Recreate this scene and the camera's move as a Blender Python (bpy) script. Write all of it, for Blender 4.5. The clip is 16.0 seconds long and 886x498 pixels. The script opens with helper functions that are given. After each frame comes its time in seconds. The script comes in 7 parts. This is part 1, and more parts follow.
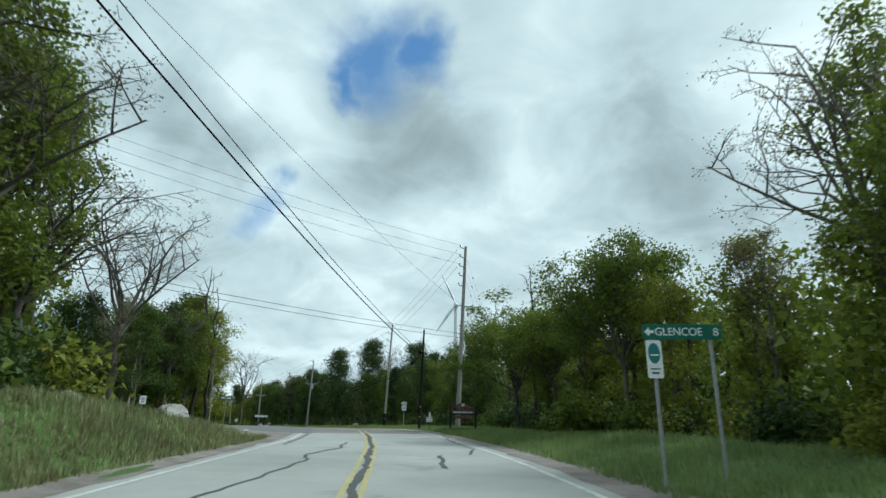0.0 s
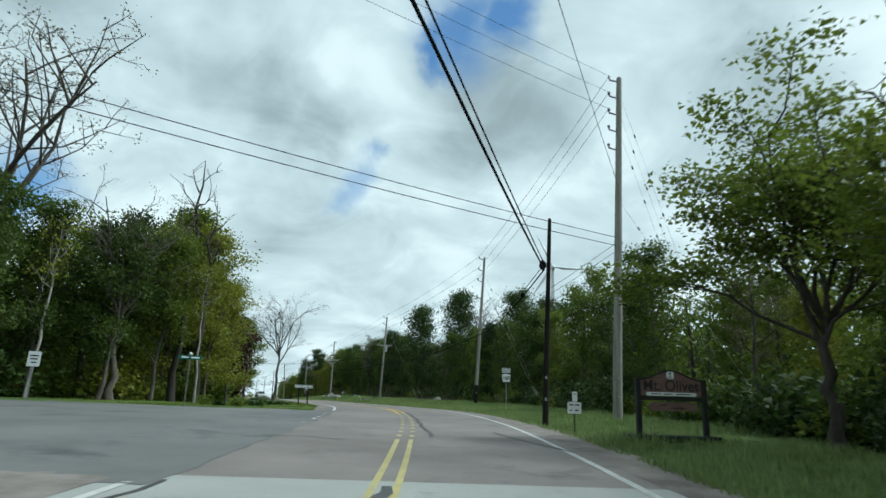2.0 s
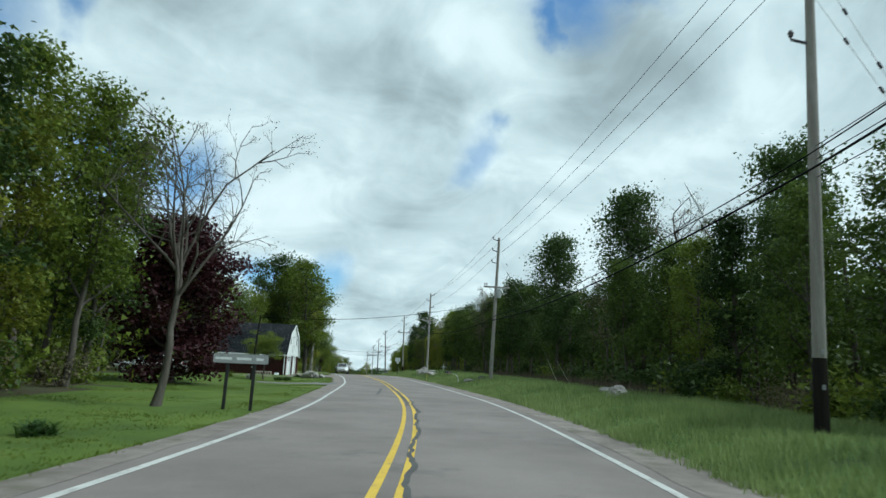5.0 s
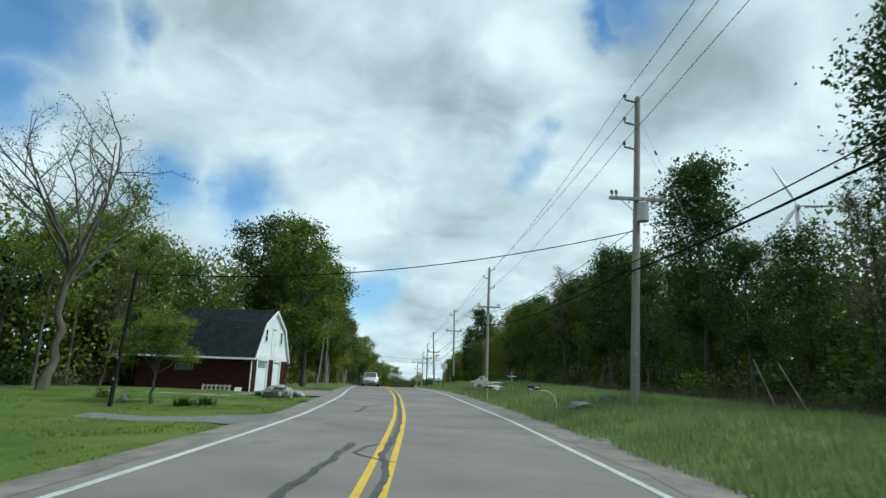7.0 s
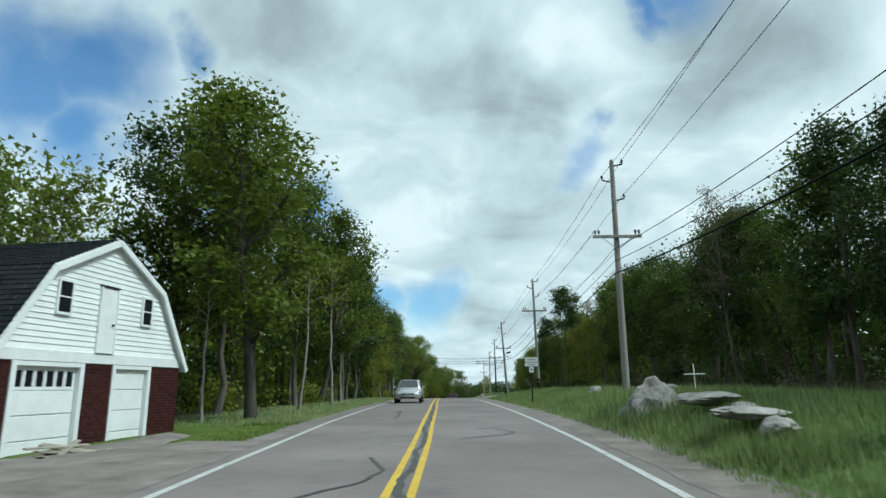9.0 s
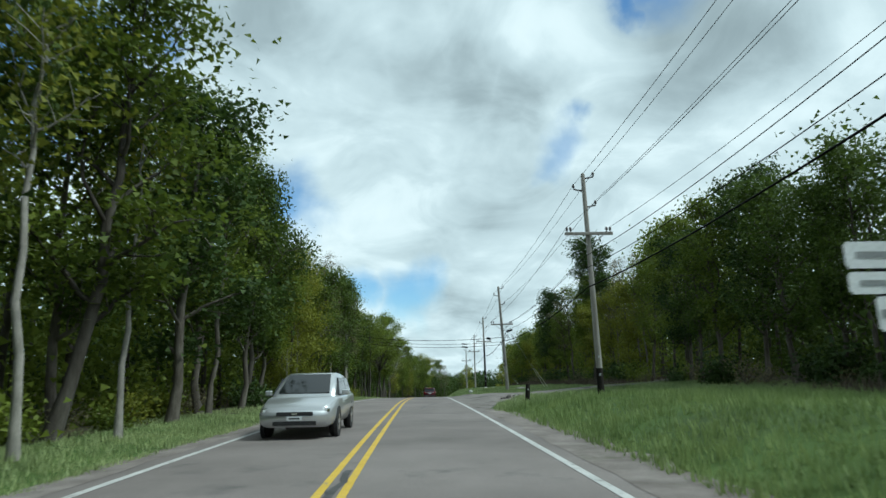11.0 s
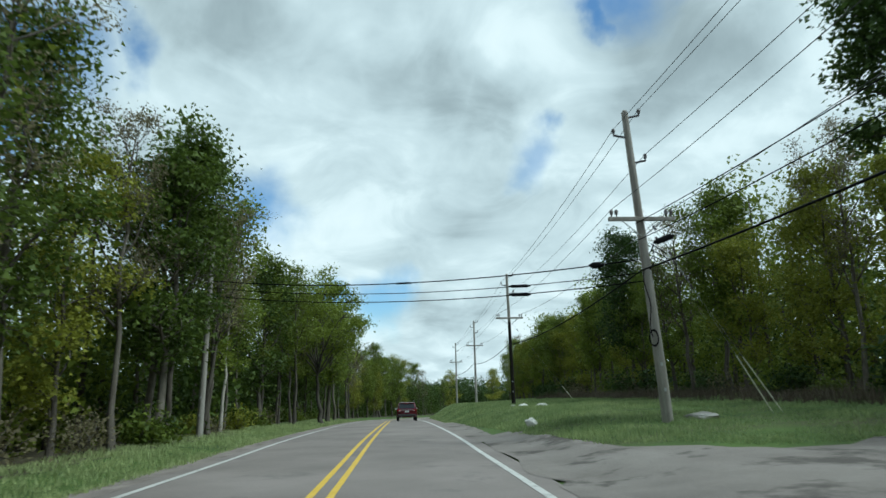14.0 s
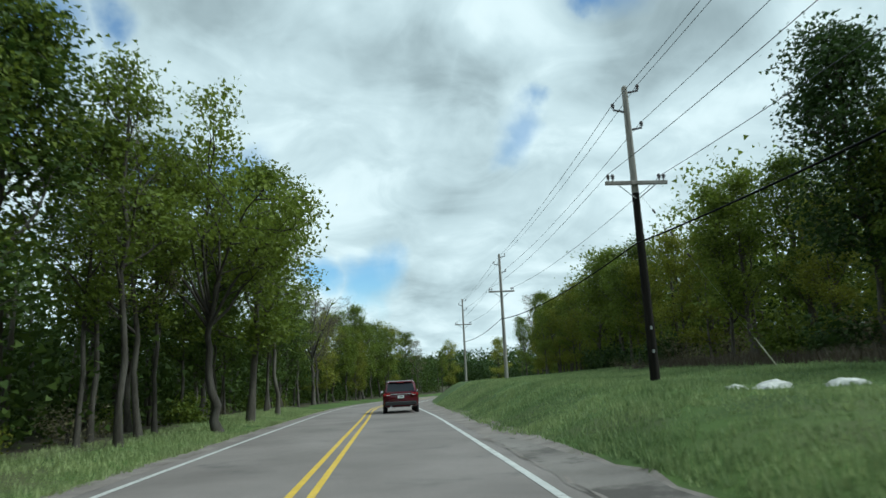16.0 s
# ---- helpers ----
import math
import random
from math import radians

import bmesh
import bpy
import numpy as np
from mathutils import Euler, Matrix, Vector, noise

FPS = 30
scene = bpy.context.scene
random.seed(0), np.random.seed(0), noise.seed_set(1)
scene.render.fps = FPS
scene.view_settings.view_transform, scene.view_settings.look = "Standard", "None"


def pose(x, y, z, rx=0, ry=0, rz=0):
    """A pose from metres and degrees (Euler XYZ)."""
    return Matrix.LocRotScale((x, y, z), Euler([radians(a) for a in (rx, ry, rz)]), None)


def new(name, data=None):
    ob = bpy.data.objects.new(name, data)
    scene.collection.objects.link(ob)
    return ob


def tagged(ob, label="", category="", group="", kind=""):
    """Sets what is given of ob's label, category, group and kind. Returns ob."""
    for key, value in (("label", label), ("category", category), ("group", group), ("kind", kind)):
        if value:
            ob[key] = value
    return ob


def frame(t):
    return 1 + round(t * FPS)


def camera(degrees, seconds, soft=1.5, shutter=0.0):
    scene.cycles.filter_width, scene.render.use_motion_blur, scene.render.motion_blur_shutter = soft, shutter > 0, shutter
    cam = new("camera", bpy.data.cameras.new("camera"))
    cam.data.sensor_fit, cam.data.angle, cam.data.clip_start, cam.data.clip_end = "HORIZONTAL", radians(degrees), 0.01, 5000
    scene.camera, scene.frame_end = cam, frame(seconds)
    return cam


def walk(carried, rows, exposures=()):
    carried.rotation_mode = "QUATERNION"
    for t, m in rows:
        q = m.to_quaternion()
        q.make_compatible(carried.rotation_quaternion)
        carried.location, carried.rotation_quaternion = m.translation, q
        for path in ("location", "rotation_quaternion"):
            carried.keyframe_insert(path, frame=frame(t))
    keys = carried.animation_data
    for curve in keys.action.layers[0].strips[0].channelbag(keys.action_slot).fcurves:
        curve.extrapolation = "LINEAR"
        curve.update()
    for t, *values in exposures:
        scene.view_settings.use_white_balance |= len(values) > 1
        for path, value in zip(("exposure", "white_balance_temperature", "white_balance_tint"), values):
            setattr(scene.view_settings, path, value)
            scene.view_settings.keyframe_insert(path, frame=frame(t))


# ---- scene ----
cam = camera(71.94, 16.0, soft=1.5, shutter=0.15)

# seconds, x, y, z, heading, tilt, lean of the camera
PATH = [
    (0.0, 0.00, 0.00, 1.37, -0.00, 17.91, 0.55),
    (0.5, -0.38, 5.96, 1.77, 1.60, 17.60, 1.13),
    (1.0, -0.77, 11.92, 2.15, 3.68, 16.73, 1.30),
    (1.5, -1.24, 17.89, 2.51, 6.15, 15.75, 1.44),
    (2.0, -1.86, 23.81, 2.85, 8.86, 14.88, 1.75),
    (2.5, -2.65, 29.65, 3.16, 11.65, 14.22, 2.17),
    (3.0, -3.58, 35.44, 3.47, 14.10, 13.65, 2.57),
    (3.5, -4.67, 41.20, 3.73, 16.25, 12.96, 2.87),
    (4.0, -5.93, 46.95, 3.94, 18.00, 12.39, 2.91),
    (4.5, -7.48, 52.74, 4.10, 19.46, 12.02, 2.68),
    (5.0, -9.28, 58.53, 4.22, 20.72, 11.84, 2.45),
    (5.5, -11.32, 64.32, 4.31, 21.90, 11.82, 2.34),
    (6.0, -13.56, 70.09, 4.39, 23.10, 11.94, 2.37),
    (6.5, -15.99, 75.81, 4.48, 24.43, 12.17, 2.39),
    (7.0, -18.58, 81.49, 4.58, 25.99, 12.49, 2.16),
    (7.5, -21.38, 87.13, 4.67, 27.87, 12.77, 1.59),
    (8.0, -24.33, 92.76, 4.78, 29.71, 12.94, 0.78),
    (8.5, -27.36, 98.39, 4.89, 31.08, 13.06, 0.06),
    (9.0, -30.46, 104.02, 5.02, 31.55, 12.79, -0.74),
    (9.5, -33.62, 109.66, 5.15, 31.29, 12.26, -0.86),
    (10.0, -36.85, 115.22, 5.27, 30.57, 11.62, -0.61),
    (10.5, -40.14, 120.73, 5.35, 29.95, 11.54, -0.72),
    (11.0, -43.47, 126.19, 5.40, 29.42, 11.83, -1.13),
    (11.5, -46.82, 131.63, 5.43, 28.96, 12.34, -1.73),
    (12.0, -50.19, 137.05, 5.44, 28.53, 12.91, -2.35),
    (12.5, -53.54, 142.48, 5.43, 28.13, 13.37, -2.72),
    (13.0, -56.87, 147.91, 5.41, 27.71, 13.56, -2.44),
    (13.5, -60.20, 153.34, 5.38, 27.20, 13.21, -1.95),
    (14.0, -63.55, 158.81, 5.32, 26.83, 12.53, -1.34),
    (14.5, -66.86, 164.35, 5.23, 26.33, 11.73, -1.22),
    (15.0, -70.18, 169.94, 5.09, 26.11, 10.96, -1.49),
    (15.5, -73.53, 175.56, 4.93, 25.85, 10.47, -2.00),
    (16.0, -76.91, 181.21, 4.76, 25.69, 10.30, -2.67),
]
walk(cam, [(t, pose(x, y, z, 90 + tilt, 0, turn) @ pose(0, 0, 0, 0, 0, lean)) for t, x, y, z, turn, tilt, lean in PATH],
     exposures=[(0.0, 0.2, 5600, -7), (16.0, 0.2, 5600, -7)])
# ---- sky and sun: a bright broken overcast with a few blue gaps ----
def node(tree, kind, **values):
    n = tree.nodes.new(kind)
    for key, value in values.items():
        if key in n.inputs:
            n.inputs[key].default_value = value
        else:
            setattr(n, key, value)
    return n


def ramp(tree, source, stops):
    n = tree.nodes.new("ShaderNodeValToRGB")
    e = n.color_ramp.elements
    while len(e) < len(stops):
        e.new(0.5)
    for k, (p, c) in enumerate(stops):
        e[k].position = p
        e[k].color = (c, c, c, 1) if isinstance(c, (int, float)) else (*c, 1)
    tree.links.new(source, n.inputs[0])
    return n


SUN_HEIGHT, SUN_TURN = 50, 78
world = bpy.data.worlds.new("sky")
scene.world = world
world.use_nodes = True
wt = world.node_tree
wt.nodes.clear()
w_out = wt.nodes.new("ShaderNodeOutputWorld")
sky = node(wt, "ShaderNodeTexSky", sky_type="NISHITA", sun_disc=False, sun_elevation=radians(SUN_HEIGHT), sun_rotation=radians(SUN_TURN), dust_density=0.4, ozone_density=2.5)
blue = node(wt, "ShaderNodeBackground", Strength=0.12)
deep = node(wt, "ShaderNodeHueSaturation", Saturation=1.25)
wt.links.new(sky.outputs[0], deep.inputs["Color"])
wt.links.new(deep.outputs[0], blue.inputs[0])
coord = wt.nodes.new("ShaderNodeTexCoord")
# the clouds lie on a high flat layer: directions divided by their height
split = wt.nodes.new("ShaderNodeSeparateXYZ")
wt.links.new(coord.outputs["Generated"], split.inputs[0])
high = node(wt, "ShaderNodeMath", operation="MAXIMUM")
wt.links.new(split.outputs[2], high.inputs[0])
high.inputs[1].default_value = 0.0
lift = node(wt, "ShaderNodeMath", operation="ADD")
wt.links.new(high.outputs[0], lift.inputs[0])
lift.inputs[1].default_value = 0.30
flat = node(wt, "ShaderNodeVectorMath", operation="DIVIDE")
wt.links.new(coord.outputs["Generated"], flat.inputs[0])
wt.links.new(lift.outputs[0], flat.inputs[1])
level = node(wt, "ShaderNodeVectorMath", operation="MULTIPLY")
wt.links.new(flat.outputs[0], level.inputs[0])
level.inputs[1].default_value = (1, 1, 0)
big = node(wt, "ShaderNodeTexNoise", Scale=1.6, Detail=5.0, Roughness=0.48, Distortion=0.35)
wt.links.new(level.outputs[0], big.inputs["Vector"])
fine = node(wt, "ShaderNodeTexNoise", Scale=3.9, Detail=9.0, Roughness=0.56, Distortion=0.7)
wt.links.new(level.outputs[0], fine.inputs["Vector"])
body = node(wt, "ShaderNodeMath", operation="MULTIPLY_ADD")
wt.links.new(fine.outputs[0], body.inputs[0])
body.inputs[1].default_value = 0.54
wt.links.new(big.outputs[0], body.inputs[2])
cloud = node(wt, "ShaderNodeBackground", Strength=0.80)
# thick grey parts of the cloud: directions and widths
GREYS = [((-0.618, 0.584, 0.526), 0.15), ((-0.582, 0.643, 0.498), 0.16), ((-0.536, 0.695, 0.479), 0.16), ((-0.474, 0.745, 0.469), 0.15), ((-0.409, 0.792, 0.452), 0.14), ((-0.343, 0.838, 0.424), 0.11), ((-0.038, 0.888, 0.459), 0.15), ((0.333, 0.839, 0.43), 0.22)]
# gaps in the cloud cover: directions and widths
GAPS = [((-0.094, 0.815, 0.572), 0.075), ((-0.024, 0.819, 0.573), 0.045), ((-0.134, 0.832, 0.538), 0.03), ((-0.127, 0.815, 0.566), 0.045), ((-0.274, 0.894, 0.355), 0.034, 0.55), ((-0.243, 0.895, 0.373), 0.026, 0.7), ((-0.745, 0.607, 0.278), 0.055), ((-0.675, 0.688, 0.268), 0.06), ((-0.808, 0.396, 0.436), 0.09), ((-0.842, 0.418, 0.342), 0.07), ((-0.846, 0.346, 0.406), 0.1), ((-0.727, 0.492, 0.478), 0.035), ((-0.539, 0.834, 0.118), 0.05), ((-0.597, 0.791, 0.133), 0.04), ((0.6, -0.6, 0.5), 0.2)]
warp = node(wt, "ShaderNodeTexNoise", Scale=8.0, Detail=5.0, Roughness=0.5)
wt.links.new(coord.outputs["Generated"], warp.inputs["Vector"])
off = node(wt, "ShaderNodeVectorMath", operation="SUBTRACT")
wt.links.new(warp.outputs["Color"], off.inputs[0])
off.inputs[1].default_value = (0.5, 0.5, 0.5)
small = node(wt, "ShaderNodeVectorMath", operation="SCALE")
wt.links.new(off.outputs[0], small.inputs[0])
small.inputs["Scale"].default_value = 0.17
bent = node(wt, "ShaderNodeVectorMath", operation="ADD")
wt.links.new(coord.outputs["Generated"], bent.inputs[0])
wt.links.new(small.outputs[0], bent.inputs[1])
heavy = None
for way, wide in GREYS:
    far = node(wt, "ShaderNodeVectorMath", operation="DISTANCE")
    wt.links.new(bent.outputs[0], far.inputs[0])
    far.inputs[1].default_value = Vector(way).normalized()
    edge = node(wt, "ShaderNodeMapRange", interpolation_type="SMOOTHSTEP")
    wt.links.new(far.outputs["Value"], edge.inputs[0])
    edge.inputs[1].default_value, edge.inputs[2].default_value = 0.0, wide * 1.2
    edge.inputs[3].default_value, edge.inputs[4].default_value = 0.31, 0.0
    if heavy is None:
        heavy = edge.outputs[0]
    else:
        both = node(wt, "ShaderNodeMath", operation="MAXIMUM")
        wt.links.new(heavy, both.inputs[0])
        wt.links.new(edge.outputs[0], both.inputs[1])
        heavy = both.outputs[0]
thick = node(wt, "ShaderNodeMath", operation="ADD")
wt.links.new(body.outputs[0], thick.inputs[0])
wt.links.new(heavy, thick.inputs[1])
dim = node(wt, "ShaderNodeMath", operation="MULTIPLY")
wt.links.new(thick.outputs[0], dim.inputs[0])
dim.inputs[1].default_value = 0.85
shade = ramp(wt, dim.outputs[0], [(0.50, (1.06, 1.06, 1.05)), (0.60, (0.94, 0.965, 0.965)), (0.66, (0.80, 0.84, 0.85)), (0.76, (0.66, 0.705, 0.72)), (0.86, (0.49, 0.53, 0.545)), (1.0, (0.34, 0.375, 0.39))])
wt.links.new(shade.outputs[0], cloud.inputs[0])
cover = None
for way, wide, *clear in GAPS:
    far = node(wt, "ShaderNodeVectorMath", operation="DISTANCE")
    wt.links.new(bent.outputs[0], far.inputs[0])
    far.inputs[1].default_value = Vector(way).normalized()
    edge = node(wt, "ShaderNodeMapRange", interpolation_type="SMOOTHSTEP")
    wt.links.new(far.outputs["Value"], edge.inputs[0])
    edge.inputs[1].default_value, edge.inputs[2].default_value = wide * 0.25, wide * 1.55
    edge.inputs[3].default_value = 1 - (clear[0] if clear else 0.88)
    if cover is None:
        cover = edge.outputs[0]
    else:
        both = node(wt, "ShaderNodeMath", operation="MINIMUM")
        wt.links.new(cover, both.inputs[0])
        wt.links.new(edge.outputs[0], both.inputs[1])
        cover = both.outputs[0]
mix = wt.nodes.new("ShaderNodeMixShader")
wt.links.new(cover, mix.inputs[0])
wt.links.new(blue.outputs[0], mix.inputs[1])
wt.links.new(cloud.outputs[0], mix.inputs[2])
wt.links.new(mix.outputs[0], w_out.inputs[0])

sun_data = bpy.data.lights.new("sun", "SUN")
sun_data.energy, sun_data.angle, sun_data.color = 2.8, radians(12), (1.0, 0.96, 0.9)
sun = new("sun", sun_data)
sun.matrix_world = pose(0, 0, 60, 90 - SUN_HEIGHT, 0, 180 - SUN_TURN)
# ---- materials ----
def material(name, colours, scale=4.0, detail=6.0, rough=0.8, bump=0.2, bump_scale=40.0, metal=0.0, spread=0.0, island=False, spec=0.3, stain=None, stretch=(1, 1, 1)):
    """A surface of mottled colours: a wide and a fine noise, relief, and a difference from piece to piece."""
    m = bpy.data.materials.new(name)
    m.use_nodes = True
    t = m.node_tree
    b = t.nodes["Principled BSDF"]
    b.inputs["Roughness"].default_value, b.inputs["Metallic"].default_value = rough, metal
    b.inputs["Specular IOR Level"].default_value = spec
    c = t.nodes.new("ShaderNodeTexCoord")
    mp = node(t, "ShaderNodeMapping")
    mp.inputs["Scale"].default_value = stretch
    t.links.new(c.outputs["Object"], mp.inputs["Vector"])
    wide = node(t, "ShaderNodeTexNoise", Scale=scale, Detail=detail, Roughness=0.6)
    t.links.new(mp.outputs[0], wide.inputs["Vector"])
    n = len(colours)
    r = ramp(t, wide.outputs[0], [(0.3 + 0.4 * k / max(1, n - 1), col) for k, col in enumerate(colours)])
    out = r.outputs[0]
    grain = node(t, "ShaderNodeTexNoise", Scale=bump_scale, Detail=4.0, Roughness=0.7)
    t.links.new(mp.outputs[0], grain.inputs["Vector"])
    g = ramp(t, grain.outputs[0], [(0.3, 0.72), (0.7, 1.2)])
    mul = node(t, "ShaderNodeMix", data_type="RGBA", blend_type="MULTIPLY")
    mul.inputs[0].default_value = 0.7
    t.links.new(out, mul.inputs[6])
    t.links.new(g.outputs[0], mul.inputs[7])
    out = mul.outputs[2]
    if stain:
        s_scale, s_lo, s_hi, s_col = stain
        sn = node(t, "ShaderNodeTexNoise", Scale=s_scale, Detail=5.0, Roughness=0.65)
        t.links.new(mp.outputs[0], sn.inputs["Vector"])
        sr = ramp(t, sn.outputs[0], [(s_lo, 0.0), (s_hi, 1.0)])
        sm = node(t, "ShaderNodeMix", data_type="RGBA")
        t.links.new(sr.outputs[0], sm.inputs[0])
        t.links.new(out, sm.inputs[6])
        sm.inputs[7].default_value = (*s_col, 1)
        out = sm.outputs[2]
    if spread:
        info = t.nodes.new("ShaderNodeNewGeometry" if island else "ShaderNodeObjectInfo")
        vary = ramp(t, info.outputs["Random Per Island" if island else "Random"], [(0.0, 1 - spread), (1.0, 1 + spread)])
        vm = node(t, "ShaderNodeMix", data_type="RGBA", blend_type="MULTIPLY")
        vm.inputs[0].default_value = 1.0
        t.links.new(out, vm.inputs[6])
        t.links.new(vary.outputs[0], vm.inputs[7])
        out = vm.outputs[2]
    t.links.new(out, b.inputs["Base Color"])
    if bump:
        bp = node(t, "ShaderNodeBump", Strength=bump, Distance=0.02)
        t.links.new(grain.outputs[0], bp.inputs["Height"])
        t.links.new(bp.outputs[0], b.inputs["Normal"])
    return m


def leaf_material(name, low, high, translucent=0.35, patches=0.0):
    """Leaves: colour varies from tree to tree and from leaf to leaf; light shines through."""
    m = bpy.data.materials.new(name)
    m.use_nodes = True
    t = m.node_tree
    b = t.nodes["Principled BSDF"]
    b.inputs["Roughness"].default_value = 0.6
    b.inputs["Specular IOR Level"].default_value = 0.25
    g = t.nodes.new("ShaderNodeNewGeometry")
    o = t.nodes.new("ShaderNodeObjectInfo")
    add = node(t, "ShaderNodeMath", operation="MULTIPLY_ADD")
    t.links.new(g.outputs["Random Per Island"], add.inputs[0])
    add.inputs[1].default_value = 0.55
    sc = node(t, "ShaderNodeMath", operation="MULTIPLY")
    t.links.new(o.outputs["Random"], sc.inputs[0])
    sc.inputs[1].default_value = 0.45
    t.links.new(sc.outputs[0], add.inputs[2])
    source = add.outputs[0]
    if patches:
        c = t.nodes.new("ShaderNodeTexCoord")
        big = node(t, "ShaderNodeTexNoise", Scale=0.5, Detail=5.0, Roughness=0.65)
        t.links.new(c.outputs["Object"], big.inputs["Vector"])
        shift = node(t, "ShaderNodeMath", operation="MULTIPLY_ADD")
        t.links.new(big.outputs[0], shift.inputs[0])
        shift.inputs[1].default_value = 2 * patches
        t.links.new(source, shift.inputs[2])
        low_ = node(t, "ShaderNodeMath", operation="SUBTRACT")
        t.links.new(shift.outputs[0], low_.inputs[0])
        low_.inputs[1].default_value = patches
        source = low_.outputs[0]
    mid = [(a + c) / 2 for a, c in zip(low, high)]
    r = ramp(t, source, [(0.0, low), (0.5, mid), (1.0, high)])
    t.links.new(r.outputs[0], b.inputs["Base Color"])
    tr = t.nodes.new("ShaderNodeBsdfTranslucent")
    t.links.new(r.outputs[0], tr.inputs[0])
    mx = t.nodes.new("ShaderNodeMixShader")
    mx.inputs[0].default_value = translucent
    t.links.new(b.outputs[0], mx.inputs[1])
    t.links.new(tr.outputs[0], mx.inputs[2])
    t.links.new(mx.outputs[0], t.nodes["Material Output"].inputs[0])
    return m


def plain(name, colour, rough=0.5, metal=0.0, spec=0.5, coat=0.0):
    m = bpy.data.materials.new(name)
    m.use_nodes = True
    b = m.node_tree.nodes["Principled BSDF"]
    b.inputs["Base Color"].default_value = (*colour, 1)
    b.inputs["Roughness"].default_value, b.inputs["Metallic"].default_value = rough, metal
    b.inputs["Specular IOR Level"].default_value, b.inputs["Coat Weight"].default_value = spec, coat
    return m


M_GRASS = material("grass_soil", [(0.035, 0.055, 0.012), (0.06, 0.10, 0.02), (0.085, 0.13, 0.03)], 0.35, 8, 0.95, 0.6, 14, stain=(0.12, 0.56, 0.70, (0.075, 0.075, 0.035)))
M_LAWN = material("mown_lawn", [(0.045, 0.075, 0.010), (0.072, 0.112, 0.014), (0.098, 0.138, 0.020)], 0.5, 8, 0.95, 0.5, 30, stain=(0.25, 0.56, 0.72, (0.105, 0.125, 0.028)))
M_FLOOR = material("forest_floor", [(0.022, 0.02, 0.012), (0.05, 0.042, 0.024), (0.045, 0.055, 0.018)], 0.6, 8, 0.95, 0.6, 9)
M_ASPHALT = material("asphalt", [(0.140, 0.122, 0.114), (0.185, 0.162, 0.152), (0.225, 0.198, 0.187)], 0.3, 9, 0.85, 0.25, 70, stain=(0.8, 0.58, 0.74, (0.112, 0.101, 0.097)))
M_CONCRETE = material("worn_pale_asphalt", [(0.25, 0.255, 0.24), (0.305, 0.308, 0.29), (0.35, 0.35, 0.335)], 0.3, 8, 0.85, 0.25, 90, stain=(0.7, 0.60, 0.72, (0.205, 0.205, 0.195)))
M_SIDE = material("side_road_asphalt", [(0.105, 0.105, 0.104), (0.14, 0.138, 0.136), (0.165, 0.16, 0.156)], 0.35, 8, 0.85, 0.3, 60, stain=(0.5, 0.58, 0.7, (0.075, 0.076, 0.08)))
M_GRAVEL = material("gravel", [(0.135, 0.115, 0.104), (0.205, 0.178, 0.163), (0.265, 0.235, 0.217)], 1.2, 8, 0.95, 0.8, 45, stain=(0.9, 0.56, 0.70, (0.11, 0.105, 0.075)))
M_DRIVE = material("worn_driveway_asphalt", [(0.13, 0.115, 0.105), (0.185, 0.165, 0.152), (0.22, 0.20, 0.185)], 0.5, 9, 0.9, 0.5, 40, stain=(0.55, 0.54, 0.62, (0.075, 0.066, 0.06)))
M_SEAL = material("crack_sealant", [(0.04, 0.038, 0.037), (0.085, 0.08, 0.077)], 3, 5, 0.6, 0.1, 60)
M_YELLOW = material("yellow_road_paint", [(0.50, 0.33, 0.035), (0.62, 0.43, 0.06)], 2.0, 7, 0.7, 0.1, 60, stain=(5.0, 0.60, 0.72, (0.20, 0.18, 0.14)))
M_FADEDYELLOW = material("faded_yellow_paint", [(0.34, 0.29, 0.13), (0.46, 0.39, 0.16)], 2.0, 7, 0.75, 0.1, 60, stain=(4.0, 0.52, 0.68, (0.24, 0.235, 0.20)))
M_WHITE = material("white_road_paint", [(0.40, 0.40, 0.385), (0.54, 0.535, 0.515)], 2.0, 7, 0.7, 0.1, 60, stain=(6.0, 0.54, 0.70, (0.22, 0.21, 0.20)))
M_BARK = material("grey_bark", [(0.045, 0.038, 0.03), (0.085, 0.075, 0.062), (0.13, 0.12, 0.10)], 3.0, 7, 0.95, 0.8, 18, spread=0.3, stretch=(1, 1, 0.25))
M_PALEBARK = material("pale_bark", [(0.16, 0.15, 0.13), (0.26, 0.245, 0.215), (0.33, 0.31, 0.28)], 3.0, 7, 0.9, 0.5, 18, spread=0.2, stretch=(1, 1, 0.4))
M_DEADBARK = material("dark_dead_bark", [(0.018, 0.015, 0.012), (0.035, 0.03, 0.025), (0.055, 0.048, 0.04)], 3.0, 7, 0.95, 0.8, 18, stretch=(1, 1, 0.25))
M_LEAF = leaf_material("spring_leaves", (0.056, 0.088, 0.012), (0.195, 0.240, 0.034), 0.42, 0.25)
M_MIDLEAF = leaf_material("mid_green_leaves", (0.030, 0.056, 0.010), (0.115, 0.160, 0.026), 0.38, 0.25)
M_YOUNG = leaf_material("young_yellow_leaves", (0.100, 0.115, 0.012), (0.275, 0.29, 0.040), 0.45, 0.3)
# deep green, darkened further: shade within the woods is put into the colour
M_DARKLEAF = leaf_material("dark_shaded_leaves", (0.018, 0.037, 0.009), (0.066, 0.105, 0.022), 0.34, 0.25)
M_BUDS = leaf_material("reddish_buds", (0.10, 0.085, 0.045), (0.22, 0.20, 0.11), 0.4)
